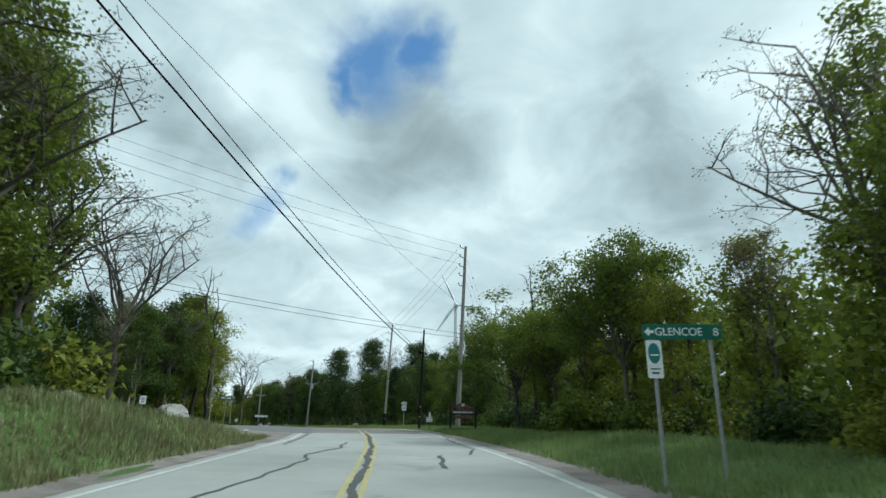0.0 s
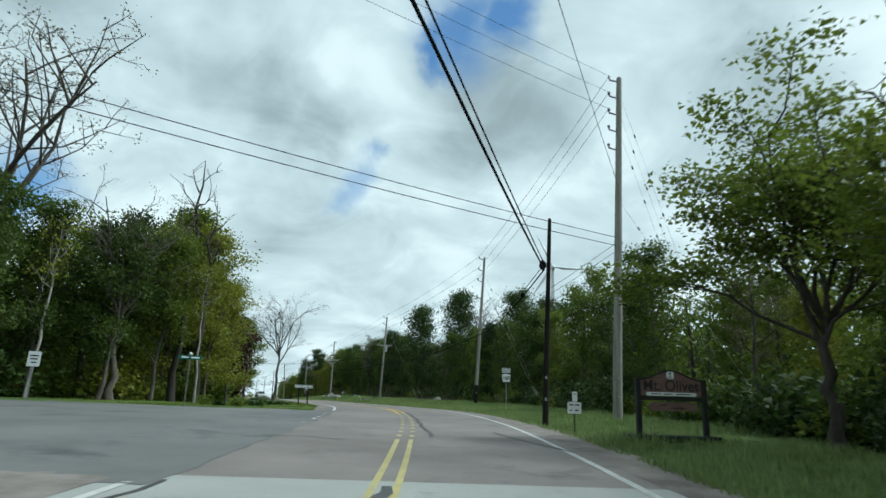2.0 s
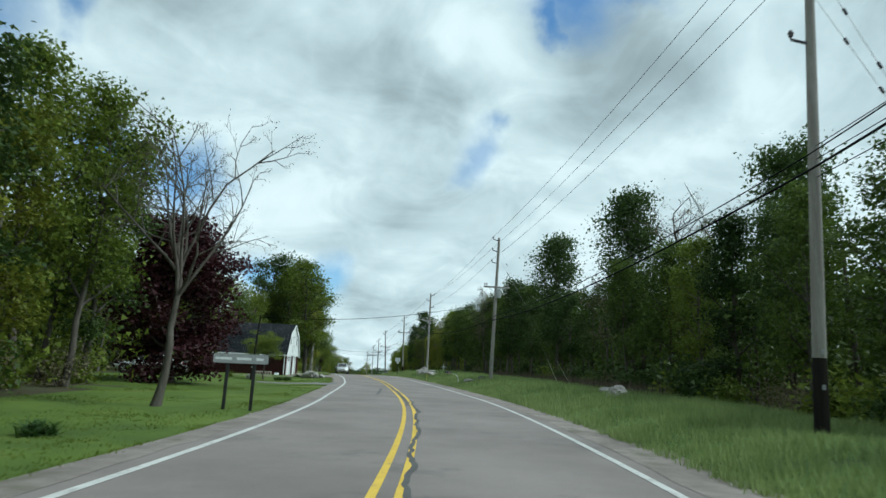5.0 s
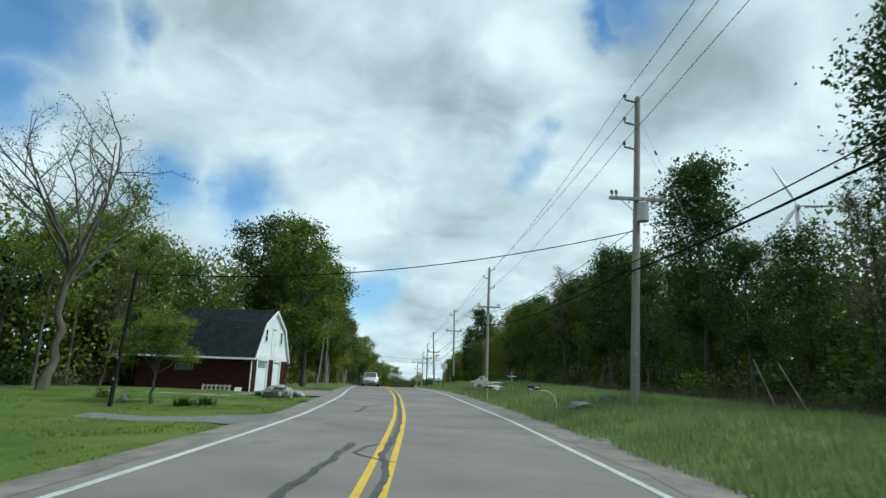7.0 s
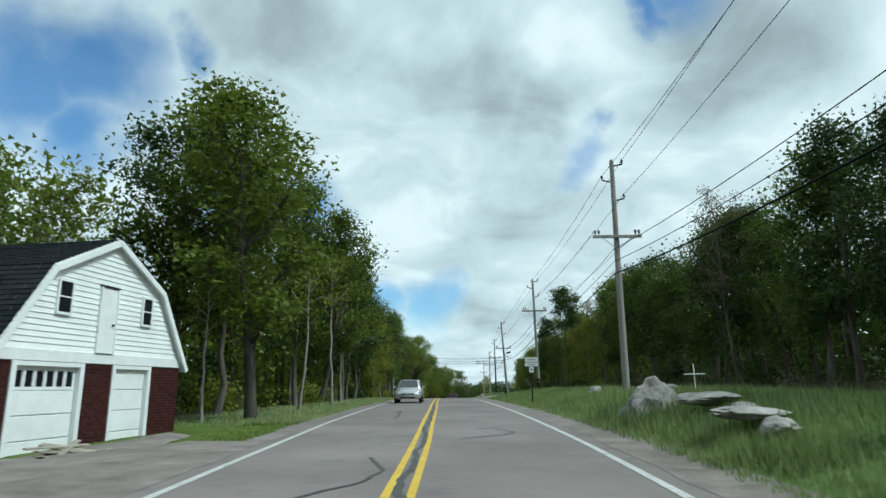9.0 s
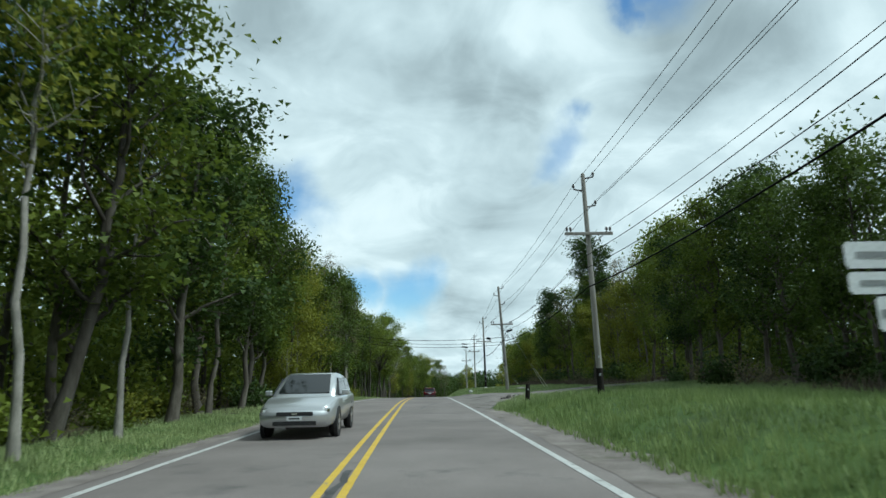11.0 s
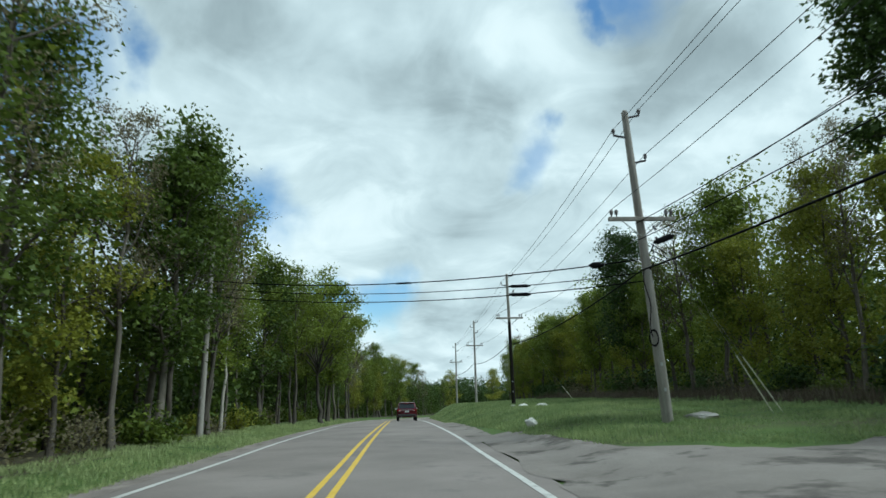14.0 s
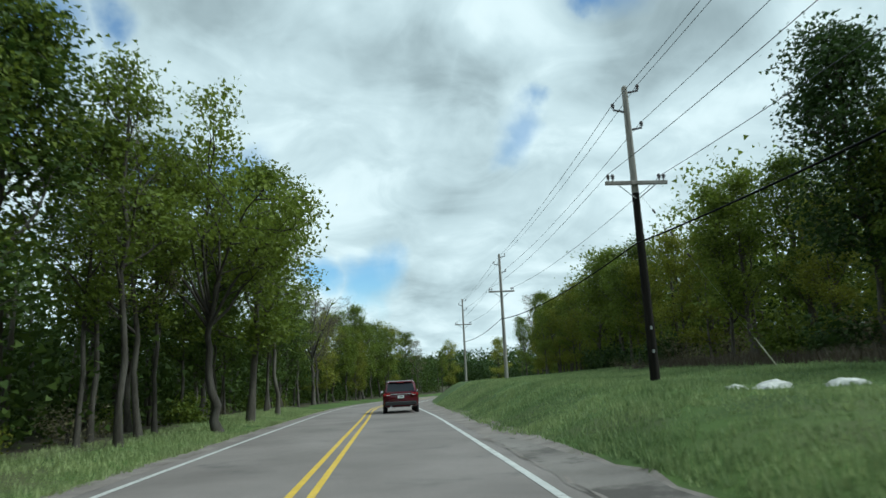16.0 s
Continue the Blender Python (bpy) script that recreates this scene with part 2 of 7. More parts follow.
M_PURPLE = leaf_material("purple_leaves", (0.018, 0.005, 0.008), (0.055, 0.013, 0.017), 0.2)
M_BLADE = leaf_material("grass_blades", (0.085, 0.138, 0.042), (0.255, 0.32, 0.115), 0.40, 0.9)
M_FIELD = leaf_material("field_grass_blades", (0.14, 0.20, 0.078), (0.39, 0.45, 0.20), 0.45, 0.9)
M_LAWNBLADE = leaf_material("lawn_blades", (0.075, 0.115, 0.015), (0.165, 0.205, 0.032), 0.40, 0.5)
M_DRY = leaf_material("dry_stalks", (0.055, 0.044, 0.030), (0.125, 0.10, 0.072), 0.2)
M_STRAW = leaf_material("straw_grass", (0.12, 0.105, 0.05), (0.30, 0.265, 0.135), 0.3, 0.5)
M_POLE = material("weathered_pole_wood", [(0.17, 0.155, 0.135), (0.25, 0.235, 0.21), (0.31, 0.295, 0.27)], 2.0, 7, 0.9, 0.5, 20, stretch=(3, 3, 0.2), spread=0.12)
M_TAR = material("creosoted_pole_wood", [(0.007, 0.006, 0.006), (0.016, 0.014, 0.012), (0.028, 0.024, 0.021)], 2.0, 7, 0.9, 0.5, 20, stretch=(3, 3, 0.2), spec=0.12)
M_WIRE = plain("black_cable", (0.007, 0.007, 0.008), 0.85, 0.0, 0.1)
M_ALU = plain("bare_aluminium_wire", (0.045, 0.046, 0.05), 0.6, 0.3)
M_METAL = material("galvanised_steel", [(0.30, 0.31, 0.31), (0.42, 0.43, 0.43)], 6, 5, 0.5, 0.1, 40, metal=0.6)
M_GUARD = plain("pale_plastic_guard", (0.55, 0.53, 0.42), 0.6)
M_INSUL = plain("dark_insulator", (0.06, 0.05, 0.05), 0.3)
M_ROCK = material("pale_boulder", [(0.16, 0.15, 0.135), (0.27, 0.255, 0.235), (0.38, 0.37, 0.34)], 2.2, 8, 0.9, 0.9, 12, spread=0.15)
# ---- the road's line: the middle of the right lane, over the ground ----
LINE = np.array([(3.03, -47.9, -3.19), (1.51, -23.95, -1.6), (0.0, 0.0, 0.0), (-0.77, 11.92, 0.78), (-1.86, 23.81, 1.48), (-3.58, 35.44, 2.1), (-5.93, 46.95, 2.57), (-9.28, 58.53, 2.85), (-13.56, 70.09, 3.02), (-18.58, 81.49, 3.21), (-24.33, 92.76, 3.41), (-30.46, 104.02, 3.65), (-36.85, 115.22, 3.9), (-43.47, 126.19, 4.03), (-50.19, 137.05, 4.07), (-56.87, 147.91, 4.04), (-63.55, 158.81, 3.95), (-70.18, 169.94, 3.72), (-76.91, 181.21, 3.39), (-89.76, 202.66, 2.44), (-102.6, 224.1, 1.29), (-113.09, 245.69, 0.16), (-120.08, 268.65, -0.92), (-123.38, 292.42, -1.88), (-125.93, 342.36, -3.38)])


def spline(points, step=24):
    out = []
    p = np.vstack([2 * points[0] - points[1], points, 2 * points[-1] - points[-2]])
    for k in range(1, len(p) - 2):
        a, b, c, d = p[k - 1:k + 3]
        for u in np.arange(step) / step:
            out.append(0.5 * (2 * b + (c - a) * u + (2 * a - 5 * b + 4 * c - d) * u * u + (3 * b - 3 * c + d - a) * u ** 3))
    return np.array(out + [points[-1]])


WAY = spline(LINE)
WAY_S = np.concatenate([[0], np.cumsum(np.linalg.norm(np.diff(WAY[:, :2], axis=0), axis=1))])
WAY_S -= WAY_S[48]
TANGENT = np.gradient(WAY[:, :2], axis=0)
TANGENT /= np.linalg.norm(TANGENT, axis=1)[:, None]
S0, S1 = WAY_S[0], WAY_S[-1]


def on_line(s):
    """Place and direction of the road's line s metres along it."""
    s = np.asarray(s, float)
    p = np.stack([np.interp(s, WAY_S, WAY[:, k]) for k in range(3)], -1)
    d = np.stack([np.interp(s, WAY_S, TANGENT[:, k]) for k in range(2)], -1)
    return p, d


def table(*pairs):
    xs, ys = zip(*pairs)
    return lambda s: np.interp(s, xs, ys)


YELLOW = table((8, -0.74), (25, -0.75), (37, -0.77), (48, -0.73), (54, -0.68), (80, -0.62), (90, -0.66), (104, -0.65), (117, -0.83), (129, -1.03), (163, -1.15), (208, -1.24), (260, -1.3))
HALF_L = table((9, 3.91), (15, 3.68), (26, 3.12), (54, 3.06), (88, 3.27), (104, 2.94), (117, 2.93), (130, 3.17), (177, 3.2), (190, 2.98), (210, 3.07))
HALF_R = table((9, 3.85), (15, 3.78), (26, 3.36), (49, 3.2), (55, 3.31), (88, 3.65), (104, 3.47), (117, 3.24), (130, 3.37), (163, 3.29), (190, 3.12), (208, 3.18))


def edge_l(s):
    return YELLOW(s) - HALF_L(s)


def edge_r(s):
    return YELLOW(s) + HALF_R(s)


# heights of the ground over the road, at 4 m and 15 m outside its edges
R_NEAR = table((-40, 0.5), (15, 0.55), (35, 0.1), (50, 0.12), (72, 0.42), (103, 0.66), (135, 0.75), (155, 0.65), (165, 0.2), (185, 0.25), (192, 0.55), (218, 1.1), (247, 1.65), (280, 2.1))
R_FAR = table((-40, 0.4), (30, 0.0), (65, -0.2), (110, 0.4), (150, 0.35), (195, 0.9), (215, 1.4), (237, 1.9), (270, 2.4), (320, 2.4))
L_NEAR = table((-40, 1.6), (14, 1.5), (24, 0.7), (30, 0.05), (52, 0.0), (70, -0.05), (110, -0.15), (130, -0.1), (150, 0.05), (200, 0.05), (240, 0.3))
L_FAR = table((-40, 4.0), (14, 3.4), (26, 1.2), (34, 0.25), (60, 0.1), (100, 0.1), (130, -0.2), (160, -0.5), (200, -0.3), (240, 0.5))


def rise(s, lat):
    """Height of the ground over the road's line."""
    s, lat = np.asarray(s, float), np.asarray(lat, float)
    out_r = lat - edge_r(s) - 0.5
    out_l = edge_l(s) - 0.5 - lat
    smooth = lambda u: u * u * (3 - 2 * u)
    r = R_NEAR(s) * smooth(np.clip(out_r / 4.0, 0, 1)) + (R_FAR(s) - R_NEAR(s)) * smooth(np.clip((out_r - 4) / 11, 0, 1)) + np.clip(out_r - 15, 0, 80) * 0.09
    l = L_NEAR(s) * smooth(np.clip(out_l / 3.5, 0, 1)) + (L_FAR(s) - L_NEAR(s)) * smooth(np.clip((out_l - 3.5) / 11, 0, 1)) + np.clip(out_l - 18, 0, 80) * 0.07
    dip = -0.05 * smooth(np.clip(np.minimum(out_r, 1.5 - out_r) / 0.75, 0, 1)) - 0.05 * smooth(np.clip(np.minimum(out_l, 1.5 - out_l) / 0.75, 0, 1))
    return np.where(out_r > 0, r, 0) + np.where(out_l > 0, l, 0) + dip


def at(s, lat, up=0.0, ground=True):
    """A place s metres along the road, lat metres to the right of its line, up metres over the ground there (or over the road's level)."""
    p, d = on_line(s)
    z = p[2] + up + (float(rise(s, lat)) if ground else 0.0)
    return Vector((p[0] + d[1] * lat, p[1] - d[0] * lat, z))


def heading(s):
    """Degrees by which the road's direction is turned from +y."""
    _, d = on_line(s)
    return math.degrees(math.atan2(-d[0], d[1]))


def mesh_object(name, verts, faces, mat, parent=None, smooth=False):
    me = bpy.data.meshes.new(name)
    me.from_pydata([tuple(v) for v in verts], [], faces)
    me.materials.append(mat)
    if smooth:
        me.polygons.foreach_set("use_smooth", [True] * len(me.polygons))
    ob = new(name, me)
    if parent:
        ob.parent = parent
    return ob


def part(name, bm, mat, parent=None, label="", smooth=False):
    """Links a bmesh as one mesh object, under a thing or a part."""
    me = bpy.data.meshes.new(name)
    bm.to_mesh(me)
    bm.free()
    me.materials.append(mat)
    if smooth:
        me.polygons.foreach_set("use_smooth", [True] * len(me.polygons))
    ob = new(name, me)
    if parent:
        ob.parent = parent
    if label:
        tagged(ob, label)
    return ob


def box(bm, size, m=Matrix(), bevel=0.0):
    made = bmesh.ops.create_cube(bm, size=1.0, matrix=m @ Matrix.Diagonal((*size, 1)))["verts"]
    if bevel:
        edges = list({e for v in made for e in v.link_edges})
        bmesh.ops.bevel(bm, geom=edges, offset=bevel, segments=1, affect="EDGES")
    return made


def cyl(bm, r1, r2, length, m=Matrix(), n=10):
    """A tapered cylinder from the pose's origin along its z."""
    bmesh.ops.create_cone(bm, cap_ends=True, segments=n, radius1=r1, radius2=r2, depth=length, matrix=m @ Matrix.Translation((0, 0, length / 2)))


def tube_data(points, radii, sides, verts, faces):
    """Adds a tube along the points to lists of vertices and faces."""
    pts = np.asarray(points, float)
    d = np.gradient(pts, axis=0)
    d /= np.linalg.norm(d, axis=1)[:, None] + 1e-9
    ref = np.where(np.abs(d[:, 2:3]) > 0.9, [[1.0, 0, 0]], [[0, 0, 1.0]])
    u = np.cross(d, ref)
    u /= np.linalg.norm(u, axis=1)[:, None] + 1e-9
    v = np.cross(d, u)
    a = np.arange(sides) * 2 * np.pi / sides
    base = len(verts)
    r = np.broadcast_to(np.asarray(radii, float), (len(pts),))
    ring = pts[:, None, :] + r[:, None, None] * (np.cos(a)[None, :, None] * u[:, None, :] + np.sin(a)[None, :, None] * v[:, None, :])
    verts.extend(ring.reshape(-1, 3).tolist())
    for k in range(len(pts) - 1):
        for j in range(sides):
            j2 = (j + 1) % sides
            faces.append((base + k * sides + j, base + k * sides + j2, base + (k + 1) * sides + j2, base + (k + 1) * sides + j))


def thing(name, m, label, category, group="", kind=""):
    ob = new(name)
    ob.empty_display_size = 0.2
    ob.matrix_world = m
    return tagged(ob, label, category, group, kind)


# ---- ground ----
LAWN_L = lambda s, lat: (54 < s < 131 and -19 < lat < -3.5)
WOODS_R = table((-60, 9.0), (20, 8.8), (40, 8.8), (46, 11.3), (70, 12.0), (95, 14), (110, 16.5), (150, 18), (190, 18.5), (230, 17.5), (270, 16), (400, 14))
WOODS_L = table((-60, -8), (20, -9), (30, -26), (48, -24), (57, -18.5), (64, -14.8), (70, -13.4), (78, -12.6), (87, -12.8), (94, -18.5), (115, -20), (130, -13), (138, -9.5), (150, -8), (180, -7.6), (230, -7.8), (400, -9))


def build_ground():
    ss = np.concatenate([np.arange(S0, 240, 1.0), np.arange(240, S1, 3.0)])
    lats = np.array([-160, -110, -80, -60, -48, -40, -34, -29, -25, -22, -19.5, -17.5, -15.5, -14, -12.5, -11, -9.8, -8.6, -7.6, -6.8, -6.1, -5.5, -5.0, -4.5, -4.0, -3, 0, 1.6, 2.2, 2.6, 3.0, 3.5, 4.0, 4.6, 5.3, 6.1, 7, 8, 9.2, 10.5, 12, 13.5, 15, 16.5, 18, 20, 22.5, 26, 31, 38, 48, 62, 85, 120, 170])
    p, d = on_line(ss)
    S, L = np.meshgrid(ss, lats, indexing="ij")
    x = p[:, 0:1] + d[:, 1:2] * L
    y = p[:, 1:2] - d[:, 0:1] * L
    inside = (L > edge_l(S) - 0.45) & (L < edge_r(S) + 0.45)
    z = p[:, 2:3] + rise(S, L) - np.where(inside, 0.08, 0.0)
    rough = np.array([[noise.noise(Vector((x[i, j] * 0.35, y[i, j] * 0.35, 0))) for j in range(len(lats))] for i in range(len(ss))])
    z += np.where(inside, 0, rough * 0.04 * np.clip((np.abs(L) - 3) / 4, 0, 1))
    n = len(lats)
    verts = np.stack([x, y, z], -1).reshape(-1, 3).tolist()
    faces, mats = [], []
    for i in range(len(ss) - 1):
        for j in range(n - 1):
            faces.append((i * n + j, i * n + j + 1, (i + 1) * n + j + 1, (i + 1) * n + j))
            s, lat = ss[i], (lats[j] + lats[j + 1]) / 2
            wob = 1.5 * noise.noise(Vector((x[i, j] * 0.15, y[i, j] * 0.15, 3)))
            mats.append(2 if lat > WOODS_R(s) + wob or lat < WOODS_L(s) + wob else (1 if LAWN_L(s, lat) else 0))
    # the far land, out to the horizon
    ring = [i * n for i in range(len(ss))] + [(len(ss) - 1) * n + j for j in range(1, n)] + [i * n + n - 1 for i in range(len(ss) - 2, -1, -1)] + [j for j in range(n - 2, 0, -1)]
    mid = np.array([-50.0, 130.0])
    base = len(verts)
    for v in ring:
        q = np.array(verts[v])
        out = (q[:2] - mid) / np.linalg.norm(q[:2] - mid)
        verts.append((mid[0] + out[0] * 2600, mid[1] + out[1] * 2600, -30))
    m = len(ring)
    for k in range(m):
        faces.append((ring[k], base + k, base + (k + 1) % m, ring[(k + 1) % m]))
        mats.append(2)
    ob = mesh_object("ground", verts, faces, M_GRASS, smooth=True)
    ob.data.materials.append(M_LAWN)
    ob.data.materials.append(M_FLOOR)
    ob.data.polygons.foreach_set("material_index", mats)
    tagged(ob, "grassy verges, mown lawn and leaf-littered woodland floor", "ground", kind="structure")


build_ground()


def strip(name, s_from, s_to, lo, hi, up, mat, step=1.0, cells=1, ragged=0.0):
    """A sheet along the road between two distances to its line, which may change along it."""
    ss = np.append(np.arange(s_from, s_to, step), s_to)
    p, d = on_line(ss)
    a = lo(ss) if callable(lo) else np.full(len(ss), lo)
    b = hi(ss) if callable(hi) else np.full(len(ss), hi)
    if ragged:
        a = a - ragged * np.array([noise.noise(Vector((s * 0.7, 1.0, 0))) + 0.6 * noise.noise(Vector((s * 2.1, 4.0, 0))) for s in ss])
        b = b + ragged * np.array([noise.noise(Vector((s * 0.7, 7.0, 0))) + 0.6 * noise.noise(Vector((s * 2.1, 9.0, 0))) for s in ss])
    verts, faces = [], []
    for k in range(len(ss)):
        for c in range(cells + 1):
            lat = a[k] + (b[k] - a[k]) * c / cells
            verts.append((p[k, 0] + d[k, 1] * lat, p[k, 1] - d[k, 0] * lat, p[k, 2] + (up if cells <= 2 else 0.005 + (up - 0.005) * min(1.0, max(0.0, (max(lat - edge_r(ss[k]), edge_l(ss[k]) - lat) - 0.45) / 0.6))) + (float(rise(ss[k], lat)) if cells > 2 else 0)))
    w = cells + 1
    for k in range(len(ss) - 1):
        for c in range(cells):
            faces.append((k * w + c, k * w + c + 1, (k + 1) * w + c + 1, (k + 1) * w + c))
    return mesh_object(name, verts, faces, mat)


JOINT = 32.4
tagged(strip("road_pale", S0, JOINT, lambda s: edge_l(s) - 0.55, lambda s: edge_r(s) + 0.75, 0.0, M_CONCRETE), "worn pale grey road surface with sealed cracks", "road", kind="structure")
tagged(strip("road", JOINT, S1, lambda s: edge_l(s) - 0.45, lambda s: edge_r(s) + 0.45, 0.0, M_ASPHALT), "weathered brown-grey asphalt two-lane road", "road", kind="structure")
for a, b in ((S0, 162), (199, S1)):
    tagged(strip("shoulder_right", a, b, lambda s: edge_r(s) + 0.35, lambda s: edge_r(s) + 1.35, 0.022, M_GRAVEL, cells=8, ragged=0.22), "narrow gravel shoulder beside the road", "shoulder", kind="structure")
for a, b in ((S0, 30), (53.5, S1)):
    tagged(strip("shoulder_left", a, b, lambda s: edge_l(s) - 1.0, lambda s: edge_l(s) - 0.35, 0.022, M_GRAVEL, cells=8, ragged=0.15), "narrow gravel shoulder beside the road", "shoulder", kind="structure")


def road_line(name, s_from, s_to, off, width, mat, label):
    f = off if callable(off) else (lambda s: off)
    tagged(strip(name, s_from, s_to, lambda s: f(s) - width / 2, lambda s: f(s) + width / 2, 0.006, mat), label, "road marking", kind="structure")


road_line("edge_line_right", S0, S1, edge_r, 0.13, M_WHITE, "solid white painted edge line")
road_line("edge_line_left", S0, JOINT - 0.6, edge_l, 0.13, M_WHITE, "solid white painted edge line")
road_line("edge_line_left_far", 53.5, S1, edge_l, 0.13, M_WHITE, "solid white painted edge line")
for k in range(7):
    road_line("edge_dash", 42.4 + k * 1.26, 42.9 + k * 1.26, edge_l, 0.11, M_WHITE, "short white dash of the edge line at the junction")
for side in (-0.15, 0.15):
    road_line("centre_line", S0, 38.2, lambda s, o=side: YELLOW(s) + o, 0.10, M_FADEDYELLOW, "faded yellow painted centre line, worn")
    road_line("centre_line", 52.2, S1, lambda s, o=side: YELLOW(s) + o, 0.11, M_YELLOW, "solid yellow painted centre line, worn")
    for k in range(11):
        road_line("centre_dash", 38.9 + k * 1.28, 39.35 + k * 1.28, lambda s, o=side: YELLOW(s) + o, 0.11, M_FADEDYELLOW, "short pale yellow dash of the centre line at the junction")


def slab(name, outline, up, mat, label, category, grow=0.0):
    """A paved patch from an outline in road coordinates (s, lat), laid on the ground."""
    bm = bmesh.new()
    ring = []
    n = len(outline)
    for k in range(n):
        a, b = outline[k], outline[(k + 1) % n]
        m = max(1, int(math.hypot(b[0] - a[0], b[1] - a[1]) / 0.7))
        for j in range(m):
            u = j / m
            s, lat = a[0] + (b[0] - a[0]) * u, a[1] + (b[1] - a[1]) * u
            s += grow * noise.noise(Vector((s * 0.9, lat * 0.9, 2)))
            lat += grow * noise.noise(Vector((s * 0.9, lat * 0.9, 8)))
            ring.append((s, lat))
    face = bm.faces.new([bm.verts.new((s, lat, 0)) for s, lat in ring])
    bmesh.ops.triangulate(bm, faces=[face])
    for cut in range(5):
        long = [e for e in bm.edges if e.calc_length() > 1.0]
        if long:
            bmesh.ops.subdivide_edges(bm, edges=long, cuts=1)
            bmesh.ops.triangulate(bm, faces=bm.faces[:])
    rim = {v for e in bm.edges if e.is_boundary for v in e.verts}
    for v in bm.verts:
        out = max(v.co.y - float(edge_r(v.co.x)), float(edge_l(v.co.x)) - v.co.y) - 0.45
        f = min(1.0, max(0.0, out / 1.3))
        lift = 0.006 + f * ((0.0 if v in rim else up + 0.03) - 0.006)
        dip = float(rise(v.co.x, v.co.y))
        v.co = at(v.co.x, v.co.y, lift - (1 - f) * dip)
    bmesh.ops.recalc_face_normals(bm, faces=bm.faces)
    return tagged(part(name, bm, mat), label, category, kind="structure")


slab("side_road", [(31.6, -3.6), (31.9, -5.5), (30.2, -9), (27, -16), (22, -32), (30, -40), (41, -34), (48, -19), (51.0, -11), (51.6, -7.0), (53.2, -4.6), (53.2, -3.6)], 0.03, M_SIDE, "grey asphalt side road joining at the junction", "road", 0.25)
slab("dirt_apron", [(32.2, -4.1), (32.4, -6.2), (29.8, -10), (26, -17), (21, -16), (23, -9), (24.5, -6.2), (26.0, -4.5)], 0.045, M_GRAVEL, "bare gravel and dirt beside the side road", "gravel", 0.5)
slab("barn_drive", [(116.0, -4.4), (117.0, -4.9), (119.4, -5.6), (118.6, -7.2), (116.9, -8.2), (117.2, -9.2), (128.0, -8.5), (127.0, -7.3), (122.8, -6.6), (122.2, -5.2), (123.5, -4.4)], 0.03, M_GRAVEL, "gravel forecourt before the barn doors", "driveway", 0.3)
slab("field_drive", [(160, 2.35), (165, 3.4), (168.2, 4.2), (172.6, 4.7), (176, 5.7), (178, 8), (182, 13), (186, 20), (189, 28), (195, 28), (189.5, 19), (186.3, 13.2), (185.6, 9.8), (185.2, 7.0), (187.3, 4.8), (196, 3.7), (198, 2.35)], 0.035, M_DRIVE, "grey worn asphalt driveway entering the road", "driveway", 0.4)
slab("stony_corner", [(167.0, 3.9), (171.8, 4.3), (176.2, 5.6), (178.2, 8.3), (179.0, 10.5), (176.6, 10.6), (174.2, 8.8), (171.5, 7.0), (168.4, 6.0)], 0.045, M_GRAVEL, "stony dirt at the corner of the driveway", "gravel", 0.5)
slab("barn_path", [(115.6, -9.0), (115.2, -15.5), (116.0, -15.5), (116.6, -9.0)], 0.03, M_GRAVEL, "bare dirt strip along the barn wall", "path", 0.3)
slab("pull_in", [(99.4, -4.1), (100.2, -5.0), (100.8, -6.1), (101.6, -9.5), (103.0, -9.5), (102.4, -6.1), (103.2, -5.0), (104.2, -4.1)], 0.03, M_SIDE, "short grey asphalt pull-in on the lawn", "driveway", 0.3)
tagged(strip("lay_by", 193, 216, lambda s: edge_r(s) + 0.3, lambda s: edge_r(s) + 0.75 + np.clip((217 - s) / 8, 0, 1) * 0.5, 0.035, M_DRIVE, cells=8, ragged=0.14), "broken asphalt and gravel along the road edge", "shoulder", kind="structure")


def crack(s, lat, points, width=0.05, name="sealed_crack"):
    """A sealed crack: a wandering dark ribbon on the road."""
    verts, faces = [], []
    pts = [(s + a, lat + b) for a, b in points]
    fine = []
    for k in range(len(pts) - 1):
        for u in np.arange(14) / 14:
            a = pts[k][0] + (pts[k + 1][0] - pts[k][0]) * u
            b = pts[k][1] + (pts[k + 1][1] - pts[k][1]) * u
            fine.append((a + 0.10 * noise.noise(Vector((a * 1.1, b * 1.1, 1))), b + 0.12 * noise.noise(Vector((a * 0.9, b * 0.9, 5))) + 0.05 * noise.noise(Vector((a * 3.1, b * 3.1, 7)))))
    fine.append(pts[-1])
    for k, (a, b) in enumerate(fine):
        a0, b0 = fine[max(0, k - 1)]
        a1, b1 = fine[min(len(fine) - 1, k + 1)]
        ln = math.hypot(a1 - a0, b1 - b0) + 1e-6
        w = width * (0.6 + 0.6 * abs(noise.noise(Vector((a * 2, b * 2, 9)))))
        na, nb = -(b1 - b0) / ln * w, (a1 - a0) / ln * w
        for sgn in (-1, 1):
            q = at(a + na * sgn, b + nb * sgn, 0.009, ground=False)
            verts.append(q)
        if k:
            n = len(verts)
            faces.append((n - 4, n - 3, n - 1, n - 2))
    tagged(mesh_object(name, verts, faces, M_SEAL), "dark tar-sealed crack in the road", "road crack", kind="structure")


